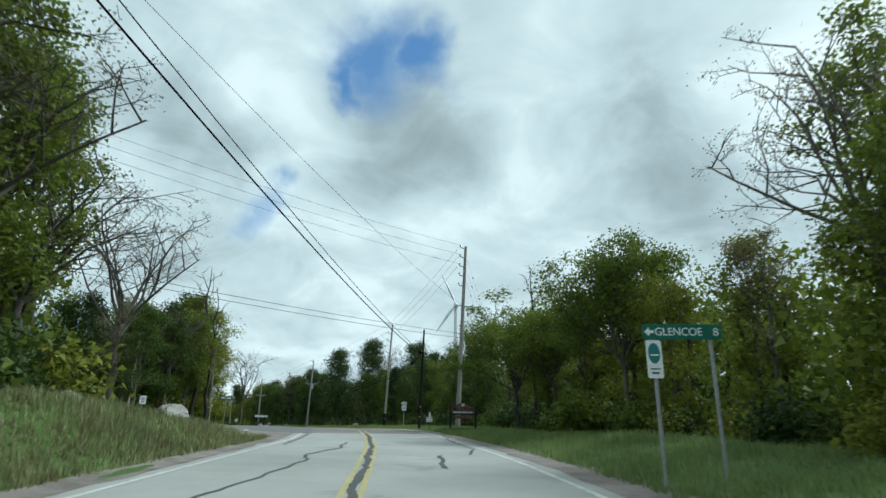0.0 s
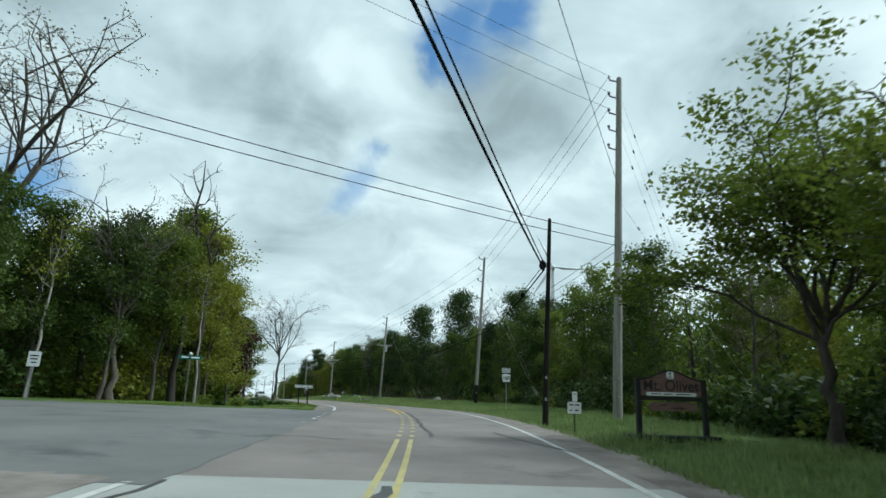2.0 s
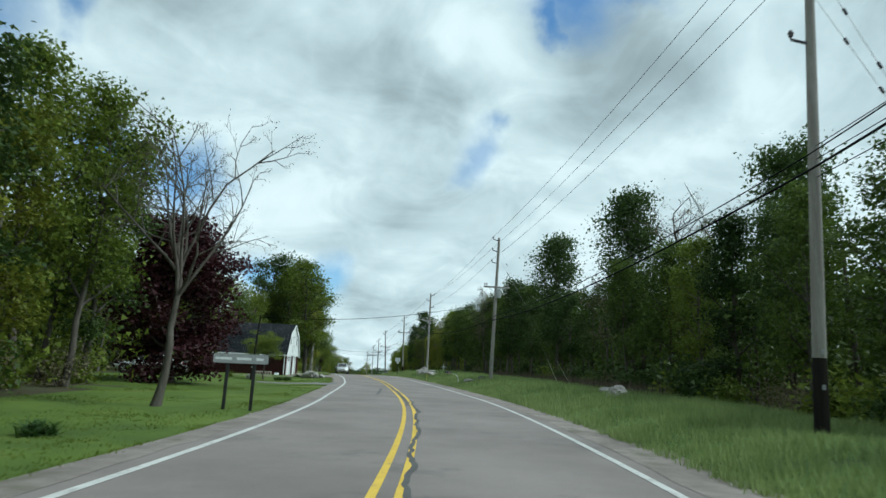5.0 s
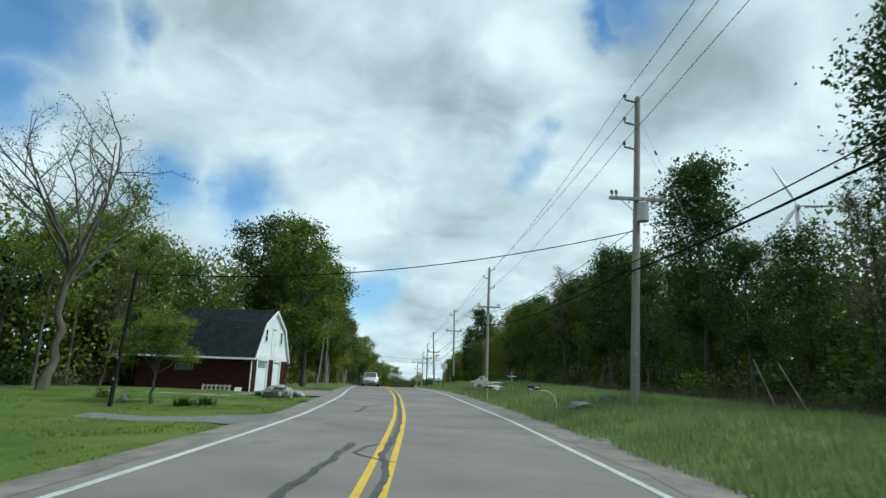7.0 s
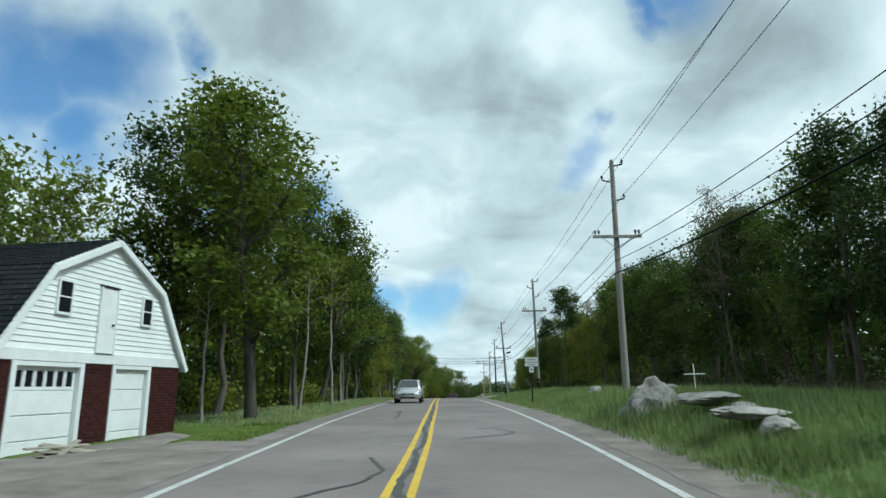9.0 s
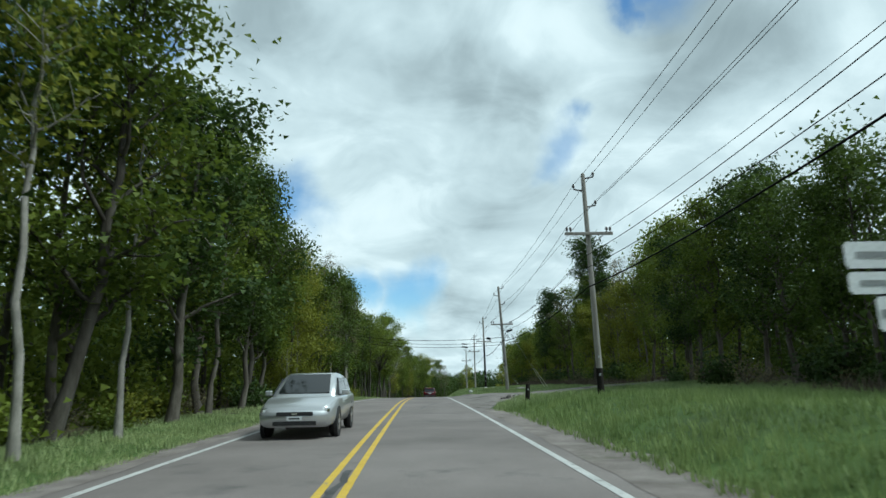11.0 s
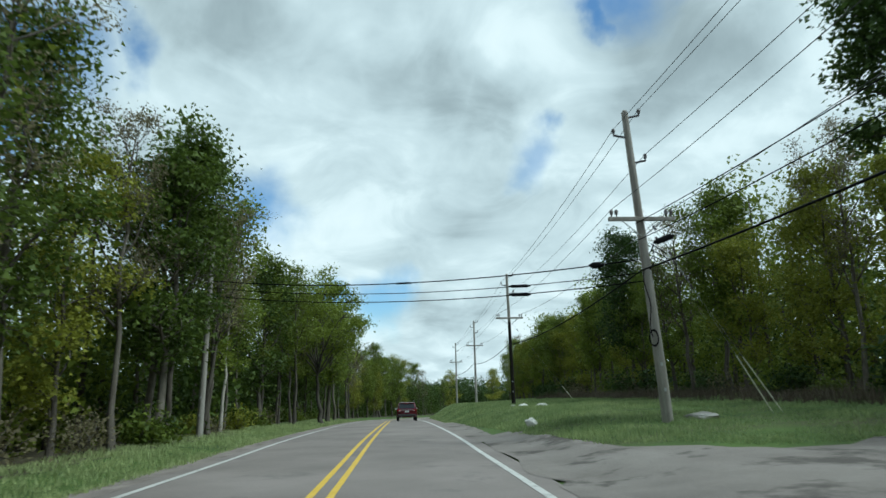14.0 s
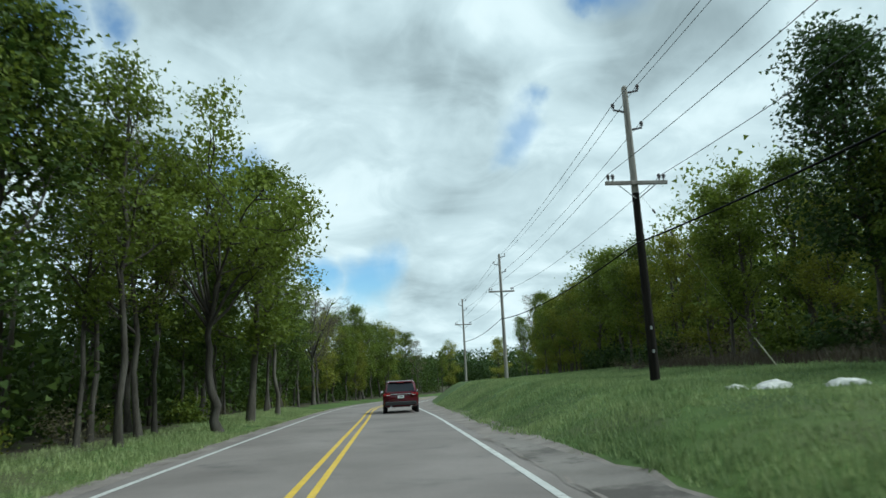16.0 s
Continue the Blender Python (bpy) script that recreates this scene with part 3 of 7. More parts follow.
crack(0, 0, [(s, float(YELLOW(s)) + 0.03 * math.sin(s)) for s in range(-10, 33, 3)], 0.10)
crack(0, 0, [(9.5, -2.9), (13.8, -2.4), (15.8, -2.2), (16.6, -2.3), (17.8, -2.4), (20.5, -1.7), (21.6, -1.7), (23.7, -1.6)], 0.055)
crack(0, 0, [(14.0, 1.0), (17.1, 1.2), (17.6, 1.25)], 0.08)
crack(0, 0, [(18.0, 2.1), (20.3, 2.5), (24.0, 2.4), (27.5, 2.6), (30.4, 2.9)], 0.05)
crack(0, 0, [(21.9, -3.75), (25.5, -3.6), (29.0, -3.55), (32.0, -3.5)], 0.06)
crack(0, 0, [(36.5, 2.6), (39.0, 1.9), (41.0, 1.6)], 0.06)
crack(0, 0, [(39.0, -0.1), (43.0, -0.35), (47.0, -0.4), (52.0, -0.35), (55.0, -0.4)], 0.065)
crack(0, 0, [(38.0, -4.2), (38.3, -3.0), (37.6, -2.0)], 0.04)
crack(58, 0, [(s, float(YELLOW(58 + s)) + 0.22 + 0.04 * math.sin(s)) for s in range(0, 30, 3)], 0.06)
crack(82, 0, [(s, float(YELLOW(82 + s)) + 0.02 + 0.05 * math.sin(s * 0.8)) for s in range(0, 64, 3)], 0.075)
crack(0, 0, [(89.5, -1.75), (91.3, -1.6), (94.0, -1.5), (96.6, -1.4)], 0.10)
crack(0, 0, [(96.8, -0.7), (96.2, -1.1), (95.2, -1.2), (94.6, -0.8), (94.2, -0.5)], 0.045)
crack(0, 0, [(105.7, -2.1), (107.6, -2.0), (108.8, -2.1), (110.2, -1.5), (111.8, -0.9)], 0.06)
crack(0, 0, [(113.1, -3.3), (114.2, -3.25), (115.8, -3.2)], 0.05)
crack(0, 0, [(117.0, -2.1), (118.1, -1.4), (119.0, -1.3), (120.0, -1.45), (120.6, -1.7)], 0.045)
crack(0, 0, [(123.8, 0.0), (124.6, 1.0), (125.2, 1.2), (125.9, 1.05), (126.4, 0.8)], 0.045)
crack(0, 0, [(131.6, -2.2), (134.6, -2.3), (137.3, -2.6), (138.0, -2.1), (137.6, -1.2)], 0.055)
crack(0, 0, [(137.5, -0.6), (137.6, 0.6), (138.0, 1.6), (138.8, 2.4)], 0.03)
crack(0, 0, [(163.4, 0.0), (166.4, 0.2), (169.0, 0.7), (171.4, 1.2)], 0.055)
crack(0, 0, [(170.3, 1.7), (171.6, 2.2)], 0.06)
crack(181, -2.4, [(0, 0), (1.4, 0.25)], 0.10)
crack(56.4, 0.2, [(0, -0.4), (0.05, -1.2), (0.0, -2.5), (0.05, -4.6)], 0.03)
# ---- trees: a tapered trunk with limbs, and a crown of leaf sprays on the twigs ----
def leaves(rng, centres, count, spread, size, squash=0.65, tumble=0.95):
    """Many pointed leaf blades round the given centres. tumble: how far they are from lying flat."""
    c = centres[rng.integers(0, len(centres), count)] + rng.normal(0, 1, (count, 3)) * np.array([spread, spread, spread * squash])
    up = rng.normal(0, tumble, (count, 3)) + np.array([0, 0, 1.0])
    up /= np.linalg.norm(up, axis=1)[:, None]
    a = np.cross(up, rng.normal(0, 1, (count, 3)))
    a /= np.linalg.norm(a, axis=1)[:, None]
    b = np.cross(a, up)
    ln = size * rng.uniform(0.6, 1.4, (count, 1))
    w = ln * rng.uniform(0.35, 0.55, (count, 1))
    v = np.stack([c - a * ln * 0.4 + b * w, c - a * ln * 0.4 - b * w, c + a * ln * 0.6], 1)
    return v.reshape(-1, 3), np.arange(count * 3).reshape(-1, 3)


def grow(rng, height, trunk_r, crown_from, spread, limbs, forks, droop=0.0, lean=0.0, steep=0.45, crook=0.15, split=1.0):
    """Tubes of a tree's trunk, limbs and twigs, and the tips that bear leaves. split: where the trunk ends in its limbs."""
    verts, faces, tips = [], [], []
    n = 10
    bend = rng.normal(0, (0.025 if split == 1.0 else 0.012) * height, 2)
    hs = np.linspace(0, 1, n)
    top = height * split
    trunk = np.stack([bend[0] * np.sin(hs * 2.3) + lean * height * hs ** 1.3, bend[1] * np.sin(hs * 1.9), hs * top * 0.97], 1)
    trunk[1:-1, :2] += rng.normal(0, 0.006 * height, (n - 2, 2))
    rad = trunk_r * ((1 - hs) ** 0.8 if split == 1.0 else 1 - 0.55 * hs) + 0.02
    rad[0] *= 1.35
    tube_data(trunk, rad, 7, verts, faces)
    tips.append(trunk[-1])

    def branch(start, way, length, r, level):
        last = level >= forks
        k = (5, 3, 2, 1)[level] if not last else (3, 2, 1, 1)[level]
        pts = [start]
        d = way / np.linalg.norm(way)
        for j in range(k):
            d = d + rng.normal(0, crook, 3) + np.array([0, 0, 0.09 - droop])
            d /= np.linalg.norm(d)
            pts.append(pts[-1] + d * length / k)
        tube_data(pts, np.linspace(r, max(0.006, r * 0.3), k + 1), (5 if split < 1 else 4, 3, 3, 3)[level], verts, faces)
        if last:
            tips.extend([pts[0] * 0.4 + pts[-1] * 0.6, pts[-1]])
            return
        m = (5, 3, 3)[level]
        for j in range(m):
            u = 0.28 + 0.72 * (j + rng.uniform(0, 1)) / m
            q = np.array([np.interp(u * k, range(k + 1), [p[i] for p in pts]) for i in range(3)])
            side = np.cross(d, rng.normal(0, 1, 3))
            side[2] *= 0.6
            branch(q, d * 0.65 + side / (np.linalg.norm(side) + 1e-6) * rng.uniform(0.6, 1.0), length * rng.uniform(0.34, 0.55) * (1.15 - 0.4 * u), r * 0.48, level + 1)
        tips.append(pts[-1])

    for k in range(limbs):
        v = (k + rng.uniform(0, 1)) / limbs
        u = (crown_from + (0.96 - crown_from) * v) if split == 1.0 else rng.uniform(0.72, 1.0)
        p = np.array([np.interp(u, hs, trunk[:, j]) for j in range(3)])
        a = k * 2.4 + rng.uniform(-0.5, 0.5)
        if split == 1.0:
            tilt = rng.uniform(-0.1, 0.5) + steep + 0.6 * v
            reach = spread * (0.42 + 0.62 * math.sin(math.pi * (0.12 + 0.80 * v))) * rng.uniform(0.75, 1.15)
        else:
            tilt = rng.uniform(0.5, 1.5) + 1.6 * v
            reach = min(1.3 * spread, (height - top) * rng.uniform(0.75, 1.0)) * (0.8 + 0.35 * v)
        branch(p, np.array([math.cos(a), math.sin(a), tilt]), reach, trunk_r * ((1 - u) * 0.5 + 0.1 if split == 1.0 else 0.34) + 0.015, 0)
    return verts, faces, np.array(tips)


def tree_model(seed, height, trunk_r, crown_from, spread, limbs, leaf_count, leaf_size, leaf_mat, bark=None, forks=2, droop=0.0, puff=0.42, lean=0.0, steep=0.45, crook=0.15, split=1.0):
    """Two meshes, trunk and crown, of one kind of tree."""
    rng = np.random.default_rng(seed)
    v, f, tips = grow(rng, height, trunk_r, crown_from, spread, limbs, forks, droop, lean, steep, crook, split)
    trunk = bpy.data.meshes.new("trunk")
    trunk.from_pydata(v, [], f)
    trunk.materials.append(bark or M_BARK)
    trunk.polygons.foreach_set("use_smooth", [True] * len(trunk.polygons))
    crown = None
    if leaf_count:
        lv, lf = leaves(rng, tips, leaf_count, puff, leaf_size)
        crown = bpy.data.meshes.new("crown")
        crown.from_pydata(lv.tolist(), [], lf.tolist())
        crown.materials.append(leaf_mat)
    return trunk, crown


def plant(model, place, turn=0.0, size=1.0, wide=1.0, label="", category="tree", group="", name="tree"):
    ob = thing(name, Matrix.Translation(place) @ pose(0, 0, 0, 0, 0, turn) @ Matrix.Diagonal((size * wide, size * wide, size, 1)), label, category, group)
    new("trunk", model[0]).parent = ob
    if model[1]:
        new("crown", model[1]).parent = ob
    return ob


TREES = {
    "full": [tree_model(11 + k, 14, 0.17, 0.22, 3.2, 15, 9500, 0.19, M_LEAF, puff=0.50) for k in range(4)],
    "mid": [tree_model(21 + k, 14, 0.17, 0.20, 3.2, 15, 9500, 0.19, M_MIDLEAF, puff=0.50) for k in range(3)],
    "young": [tree_model(31 + k, 13, 0.11, 0.10, 2.9, 16, 9000, 0.18, M_YOUNG, puff=0.50, steep=0.3) for k in range(3)],
    "dark": [tree_model(51 + k, 14, 0.17, 0.18, 3.0, 15, 9500, 0.20, M_DARKLEAF, puff=0.52) for k in range(3)],
    "thin": [tree_model(71 + k, 14, 0.12, 0.34, 2.7, 13, 5600, 0.16, M_LEAF, puff=0.38) for k in range(3)],
    "buds": [tree_model(91 + k, 13, 0.13, 0.34, 3.2, 13, 4600, 0.10, M_BUDS, puff=0.26, steep=0.7) for k in range(3)],
    "bare": [tree_model(111 + k, 13, 0.18, 0.3, 4.4, 10, 2600, 0.06, M_BUDS, forks=3, puff=0.14, crook=0.16, split=0.42) for k in range(2)],
    "dead": [tree_model(131 + k, 14, 0.17, 0.5, 2.4, 6, 0, 0, None, bark=M_DEADBARK, forks=1, crook=0.3, steep=0.9) for k in range(2)],
    "high": [tree_model(171, 14, 0.10, 0.60, 2.0, 15, 8000, 0.16, M_DARKLEAF, puff=0.34)],
    "column": [tree_model(181 + k, 14, 0.15, 0.25, 2.7, 34, 15000, 0.18, M_DARKLEAF, puff=0.55, steep=0.35) for k in range(2)],
    "pale": [tree_model(141 + k, 9, 0.075, 0.6, 1.5, 8, 560, 0.15, M_YOUNG, bark=M_PALEBARK, forks=1) for k in range(2)],
    "purple": [tree_model(151, 11, 0.22, 0.05, 4.2, 38, 23000, 0.26, M_PURPLE, puff=0.55, steep=0.0)],
    "big": [tree_model(161 + k, 15, 0.20, 0.3, 4.8, 12, 17000, 0.165, M_LEAF, forks=3, puff=0.36, crook=0.16, split=0.34) for k in range(2)],
}
TALL = {id(m[0]): max(v.co.z for v in m[0].vertices) + 0.2 for ms in TREES.values() for m in ms}
LABELS = {
    "column": "tall dark green tree with a narrow dense crown",
    "mid": "mid-green leafy tree at the wood's edge", "full": "leafy green deciduous tree in spring leaf", "young": "slender tree with young yellow-green leaves", "dark": "dense dark green tree at the wood's edge",
    "thin": "tall thin tree with sparse fresh leaves", "buds": "half-bare tree with brownish opening buds", "bare": "bare branching tree with scarcely a leaf",
    "dead": "tall dead bare tree with broken limbs", "pale": "slim pale-barked sapling with few leaves", "purple": "dense purple-leaved maple on the lawn", "high": "tall tree with a dark round crown on a bare trunk", "big": "large spreading tree with fresh green leaves",
}


def tree(kind, s, lat, height, turn=None, wide=1.0, rng=None, up=0.0, group=""):
    """A tree of that kind, height metres tall, at a place by the road."""
    rng = rng or np.random.default_rng(int(abs(s * 131 + lat * 17)))
    models = TREES[kind]
    k = int(rng.integers(0, len(models)))
    tall = TALL[id(models[k][0])]
    plant(models[k], at(s, lat, up - 0.05), rng.uniform(0, 360) if turn is None else turn, height / tall, wide, LABELS[kind], "tree", group)


def shrub_model(seed, mat, count, size, leaf, flat=0.6):
    rng = np.random.default_rng(seed)
    verts, faces, tips = [], [], []
    for k in range(11):
        a, reach = k * 2.4, rng.uniform(0.5, 1.0) * size
        pts = [np.zeros(3)]
        d = np.array([math.cos(a) * 0.55, math.sin(a) * 0.55, 0.9])
        for j in range(5):
            d = d + rng.normal(0, 0.25, 3)
            d /= np.linalg.norm(d)
            pts.append(pts[-1] + d * reach / 4)
        tube_data(pts, np.linspace(0.025, 0.006, 6), 3, verts, faces)
        tips.extend(pts[1:])
    stems = bpy.data.meshes.new("stem")
    stems.from_pydata([list(v) for v in verts], [], faces)
    stems.materials.append(M_BARK)
    lv, lf = leaves(rng, np.array(tips), count, 0.28 * size, leaf)
    lv[:, 2] = np.abs(lv[:, 2])
    crown = bpy.data.meshes.new("foliage")
    crown.from_pydata(lv.tolist(), [], lf.tolist())
    crown.materials.append(mat)
    return stems, crown


SHRUBS = [shrub_model(201, M_LEAF, 900, 1.6, 0.2), shrub_model(202, M_DARKLEAF, 900, 1.7, 0.22), shrub_model(203, M_YOUNG, 700, 1.5, 0.18), shrub_model(204, M_BUDS, 420, 1.6, 0.12)]


def shrub(k, s, lat, size, label="low leafy shrub in the undergrowth"):
    ob = thing("shrub", Matrix.Translation(at(s, lat, -0.03)) @ pose(0, 0, 0, 0, 0, (s * 77) % 360) @ Matrix.Diagonal((size, size, size, 1)), label, "shrub", "undergrowth")
    new("stem", SHRUBS[k][0]).parent = ob
    new("foliage", SHRUBS[k][1]).parent = ob


def wood(side, s_from, s_to, seed, kinds, spacing=3.4, rows=3, depth=5.0, low=11, high=15, group="woods"):
    """Rows of trees along the edge of the woods."""
    rng = np.random.default_rng(seed)
    border = WOODS_R if side > 0 else WOODS_L
    for r in range(rows):
        step = spacing * (1 + 0.45 * r)
        for s in np.arange(s_from + rng.uniform(0, step), s_to, step):
            ss = s + rng.uniform(-1, 1)
            lat = float(border(ss)) + side * (0.8 + r * depth + rng.uniform(-0.6, 1.6))
            kind = kinds[int(rng.integers(0, len(kinds)))]
            tree(kind, ss, lat, rng.uniform(low, high) * (0.85 if kind == "young" and r == 0 else 1.0), wide=rng.uniform(0.85, 1.15), rng=rng, group=group)


def brush(side, s_from, s_to, seed, kinds, spacing=1.6, out=0.0, big=1.0):
    rng = np.random.default_rng(seed)
    border = WOODS_R if side > 0 else WOODS_L
    for s in np.arange(s_from, s_to, spacing):
        ss = s + rng.uniform(-0.8, 0.8)
        shrub(kinds[int(rng.integers(0, len(kinds)))], ss, float(border(ss)) + side * (out + rng.uniform(-0.4, 2.2)), rng.uniform(0.5, 1.15) * big)


# right side
wood(1, -8, 20, 1, ["young", "full", "young", "buds"], 2.8, 1, 4.5, 6.0, 8.0)
wood(1, 20, 52, 6, ["full", "mid", "full", "young", "buds"], 2.8, 1, 4.5, 5.4, 7.0)
wood(1, 52, 92, 8, ["mid", "dark", "mid", "mid", "full"], 3.0, 1, 4.5, 7.5, 9.5)
wood(1, 92, 102, 9, ["mid", "dark", "mid"], 3.2, 1, 4.5, 8, 10)
wood(1, 102, 131, 23, ["mid", "dark", "mid", "buds", "mid"], 3.2, 1, 5.0, 7.5, 9.5)
wood(1, 131, 180, 2, ["mid", "dark", "mid", "mid", "full", "buds"], 3.2, 1, 5.0, 10, 13)
wood(1, 180, 214, 21, ["full", "young", "full", "young", "full", "buds"], 2.4, 1, 5.0, 11.2, 13.4)
wood(1, 214, 292, 22, ["full", "full", "young", "young", "full"], 2.8, 1, 5.0, 8.0, 10.2)
# left side
wood(-1, -8, 24, 3, ["young", "full", "young", "buds"], 2.6, 1, 4.0, 8.5, 11)
wood(-1, 44, 62, 4, ["dark", "full", "mid", "buds", "buds"], 2.4, 1, 4.5, 8.0, 10.2)
wood(-1, 62, 88, 41, ["full", "young", "full", "dark", "dark"], 2.6, 1, 4.5, 11, 13.5)
wood(-1, 92, 132, 42, ["thin", "mid", "buds", "buds", "thin"], 3.0, 2, 4.5, 8, 10.5)
wood(-1, 133, 164, 5, ["mid", "full", "thin", "mid", "thin", "dark", "buds"], 2.6, 1, 4.0, 11.5, 14)
wood(-1, 164, 206, 51, ["young", "mid", "full", "mid", "full", "buds"], 2.1, 1, 4.0, 10, 12.5)
wood(-1, 206, 262, 7, ["thin", "full", "mid", "mid", "thin"], 2.9, 1, 4.0, 8.0, 10.8)
wood(-1, 262, 300, 43, ["thin", "buds", "young", "full"], 3.4, 1, 4.0, 9, 12)
brush(1, -5, 20, 11, [0, 2, 1], 1.2)
# mostly dark-leaved shrubs, standing in for deep shadow at the wood's foot
brush(1, 20, 52, 18, [1, 1, 0], 1.1)
brush(1, 52, 110, 17, [0, 1, 1, 3], 1.5)
brush(1, 110, 262, 12, [1, 3, 0, 3, 1], 2.0)
brush(-1, -5, 26, 13, [0, 2, 1], 1.4)
brush(-1, 46, 76, 19, [0, 2, 0, 1], 1.3, -1.2, 1.1)
brush(-1, 76, 130, 14, [1, 0, 3], 2.2, 1.0)
brush(-1, 132, 204, 15, [0, 2, 1, 3], 2.2, 0.6, 0.8)
brush(-1, 204, 262, 16, [0, 2, 0, 3], 3.0, 1.2, 0.65)


def inner_woods():
    """The trees behind the wood's edge, too close together to tell apart: trunks and foliage."""
    rng = np.random.default_rng(78)
    for side, border, mat, s_from, s_to in ((1, WOODS_R, M_LEAF, -14, 56), (1, WOODS_R, M_MIDLEAF, 56, 180), (1, WOODS_R, M_LEAF, 180, 330), (-1, WOODS_L, M_LEAF, -14, 202), (-1, WOODS_L, M_MIDLEAF, 202, 330)):
        verts, faces, cs = [], [], []
        for s in np.arange(s_from, s_to, 2.6):
            if side < 0 and 25 < s < 42:
                continue
            for deep in (4.2, 8):
                ss, lat = s + rng.uniform(-1.2, 1.2), float(border(s)) + side * (deep + rng.uniform(-1.5, 1.5))
                g = np.array(at(ss, lat))
                top = rng.uniform(7.5, 11.0) * (0.56 if side > 0 and s < 44 else 0.75 if s < 44 else 0.72 if side > 0 and 50 < s < 94 else 0.78 if side > 0 and 94 <= s < 130 else 1.15 if side > 0 and 135 < s < 176 else 1.22 if side > 0 and 184 < s < 214 else 1.08 if side > 0 and 190 < s < 246 else 0.95 if side > 0 and 246 <= s < 262 else 0.66 if side < 0 and s > 200 else 0.95 if side < 0 and 90 < s < 132 else 1.0)
                q = rng.normal(0, 0.4, 2)
                tube_data([g, g + [q[0] * 0.4, q[1] * 0.4, top * 0.5], g + [q[0], q[1], top * 0.95]], [0.14, 0.10, 0.03], 5, verts, faces)
                for h in np.linspace(0.05, 1.0, 11) * top:
                    cs.append(g + [q[0] + rng.normal(0, 0.9), q[1] + rng.normal(0, 0.9), h])
        tagged(mesh_object("inner_wood_trunks", verts, faces, M_BARK, smooth=True), "slim grey trunks standing inside the woods", "woods", kind="stuff")
        v, f = leaves(rng, np.array(cs), 700 * (s_to - s_from), 0.85, 0.24, tumble=2.5)
        tagged(mesh_object("inner_wood_foliage", v.tolist(), f.tolist(), mat), "dense spring foliage inside the woods", "woods", kind="stuff")


inner_woods()


def far_woods():
    """The depth of the woods behind, a mass of foliage too far in to tell apart."""
    rng = np.random.default_rng(77)
    cs = []
    for side, border in ((1, WOODS_R), (-1, WOODS_L)):
        for s in np.arange(-30, 345, 2.2):
            for deep in (11.5, 15, 20):
                g = at(s + rng.uniform(-2, 2), float(border(s)) + side * (deep + rng.uniform(-2, 2)))
                top = rng.uniform(5.5, 8.5) * (0.75 if s < 28 else 0.8 if side > 0 and 50 < s < 94 else 0.5 if side < 0 and s > 200 else 0.85 if side < 0 and 90 < s < 132 else 1.0)
                for h in np.linspace(0.02, 1, 9) ** 1.25 * top:
                    cs.append((g.x, g.y, g.z + h + rng.uniform(-0.5, 0.5)))
    # across the far end of the valley
    for k in range(1500):
        a = rng.uniform(-0.9, 1.4)
        d = rng.uniform(62, 120)
        x, y = -120 + d * math.sin(a) , 285 + d * math.cos(a)
        for h in np.linspace(0.5, 5 + 4.5 * (0.5 + noise.noise(Vector((x * 0.09, y * 0.09, 0)))), 5):
            cs.append((x, y, -3 + h + rng.uniform(-1, 1)))
    # the darkest leaf colour carries the gloom this far in
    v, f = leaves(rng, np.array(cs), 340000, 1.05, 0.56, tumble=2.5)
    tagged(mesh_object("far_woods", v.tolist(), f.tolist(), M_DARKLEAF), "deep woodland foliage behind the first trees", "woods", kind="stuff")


far_woods()
# single trees that stand out
tree("bare", 78.0, -7.9, 9.9, wide=0.85)
tree("bare", 113.2, -16.6, 14.7)
tree("big", 131.1, -21.1, 14.2)
for s, lat, h in ((104, -24, 9.5), (109, -25, 9), (114, -25.5, 9), (118.5, -25, 8.5), (122.5, -24, 9), (126.5, -21, 9)):
    tree("dark", s, lat, h, wide=1.15, group="woods")
tree("dead", 62.4, -13.0, 15.4)
tree("dead", 63.6, -11.9, 13.3)
tree("dead", 34.1, 8.8, 10.2)
tree("purple", 94.0, -12.5, 9.3, wide=1.08)
tree("big", 107.6, -9.7, 3.7, wide=1.1)
tree("full", 133.8, -7.9, 13.2, wide=1.25)
tree("dark", 136.8, -12.7, 14.4)
tree("high", 190.0, 15.0, 13.5, wide=1.1)
tree("column", 220.5, 18.0, 13.0, wide=0.95)
tree("column", 120.6, 17.8, 15.6, wide=1.0)
tree("column", 101.9, 16.7, 15.2, wide=0.95)
tree("column", 85.7, 17.5, 12.8, wide=0.95)
tree("full", 73.5, 19.2, 12.8, wide=0.8)
tree("bare", 99, 20, 15)
tree("buds", 148.3, 17.9, 13.2)
tree("big", 222.9, -6.2, 11.9, wide=0.9)
tree("full", 229.5, -6.5, 12.4, wide=1.15)
tree("thin", 237.5, -6.6, 11.5, wide=1.2)
tree("thin", 217.6, -7.4, 11.0)
tree("buds", 221, -8.2, 10.5)
tree("thin", 214, -8.9, 11.5)
tree("bare", 262, -8.5, 13)
tree("big", 37.6, 8.8, 8.0, wide=1.3)
tree("big", 32.4, 9.2, 7.6, wide=1.2)
tree("full", 29.2, 9.2, 6.8, wide=1.1)
tree("bare", 12.5, 10.5, 11.5)
tree("thin", 13.5, 12.5, 12)
tree("bare", 13, -9.5, 9.5, wide=1.4)
tree("bare", 10.5, -10.5, 9.5, wide=1.5)
tree("bare", 17.5, -10.5, 8.0, wide=1.4)
tree("bare", 46.7, -17.0, 17.2, wide=1.2)
tree("mid", 44.6, -15.3, 7.8)
tree("buds", 43.6, -17.0, 8.2)
tree("young", 66.0, -11.8, 11.5)
tree("young", 69.8, -10.9, 8.6)
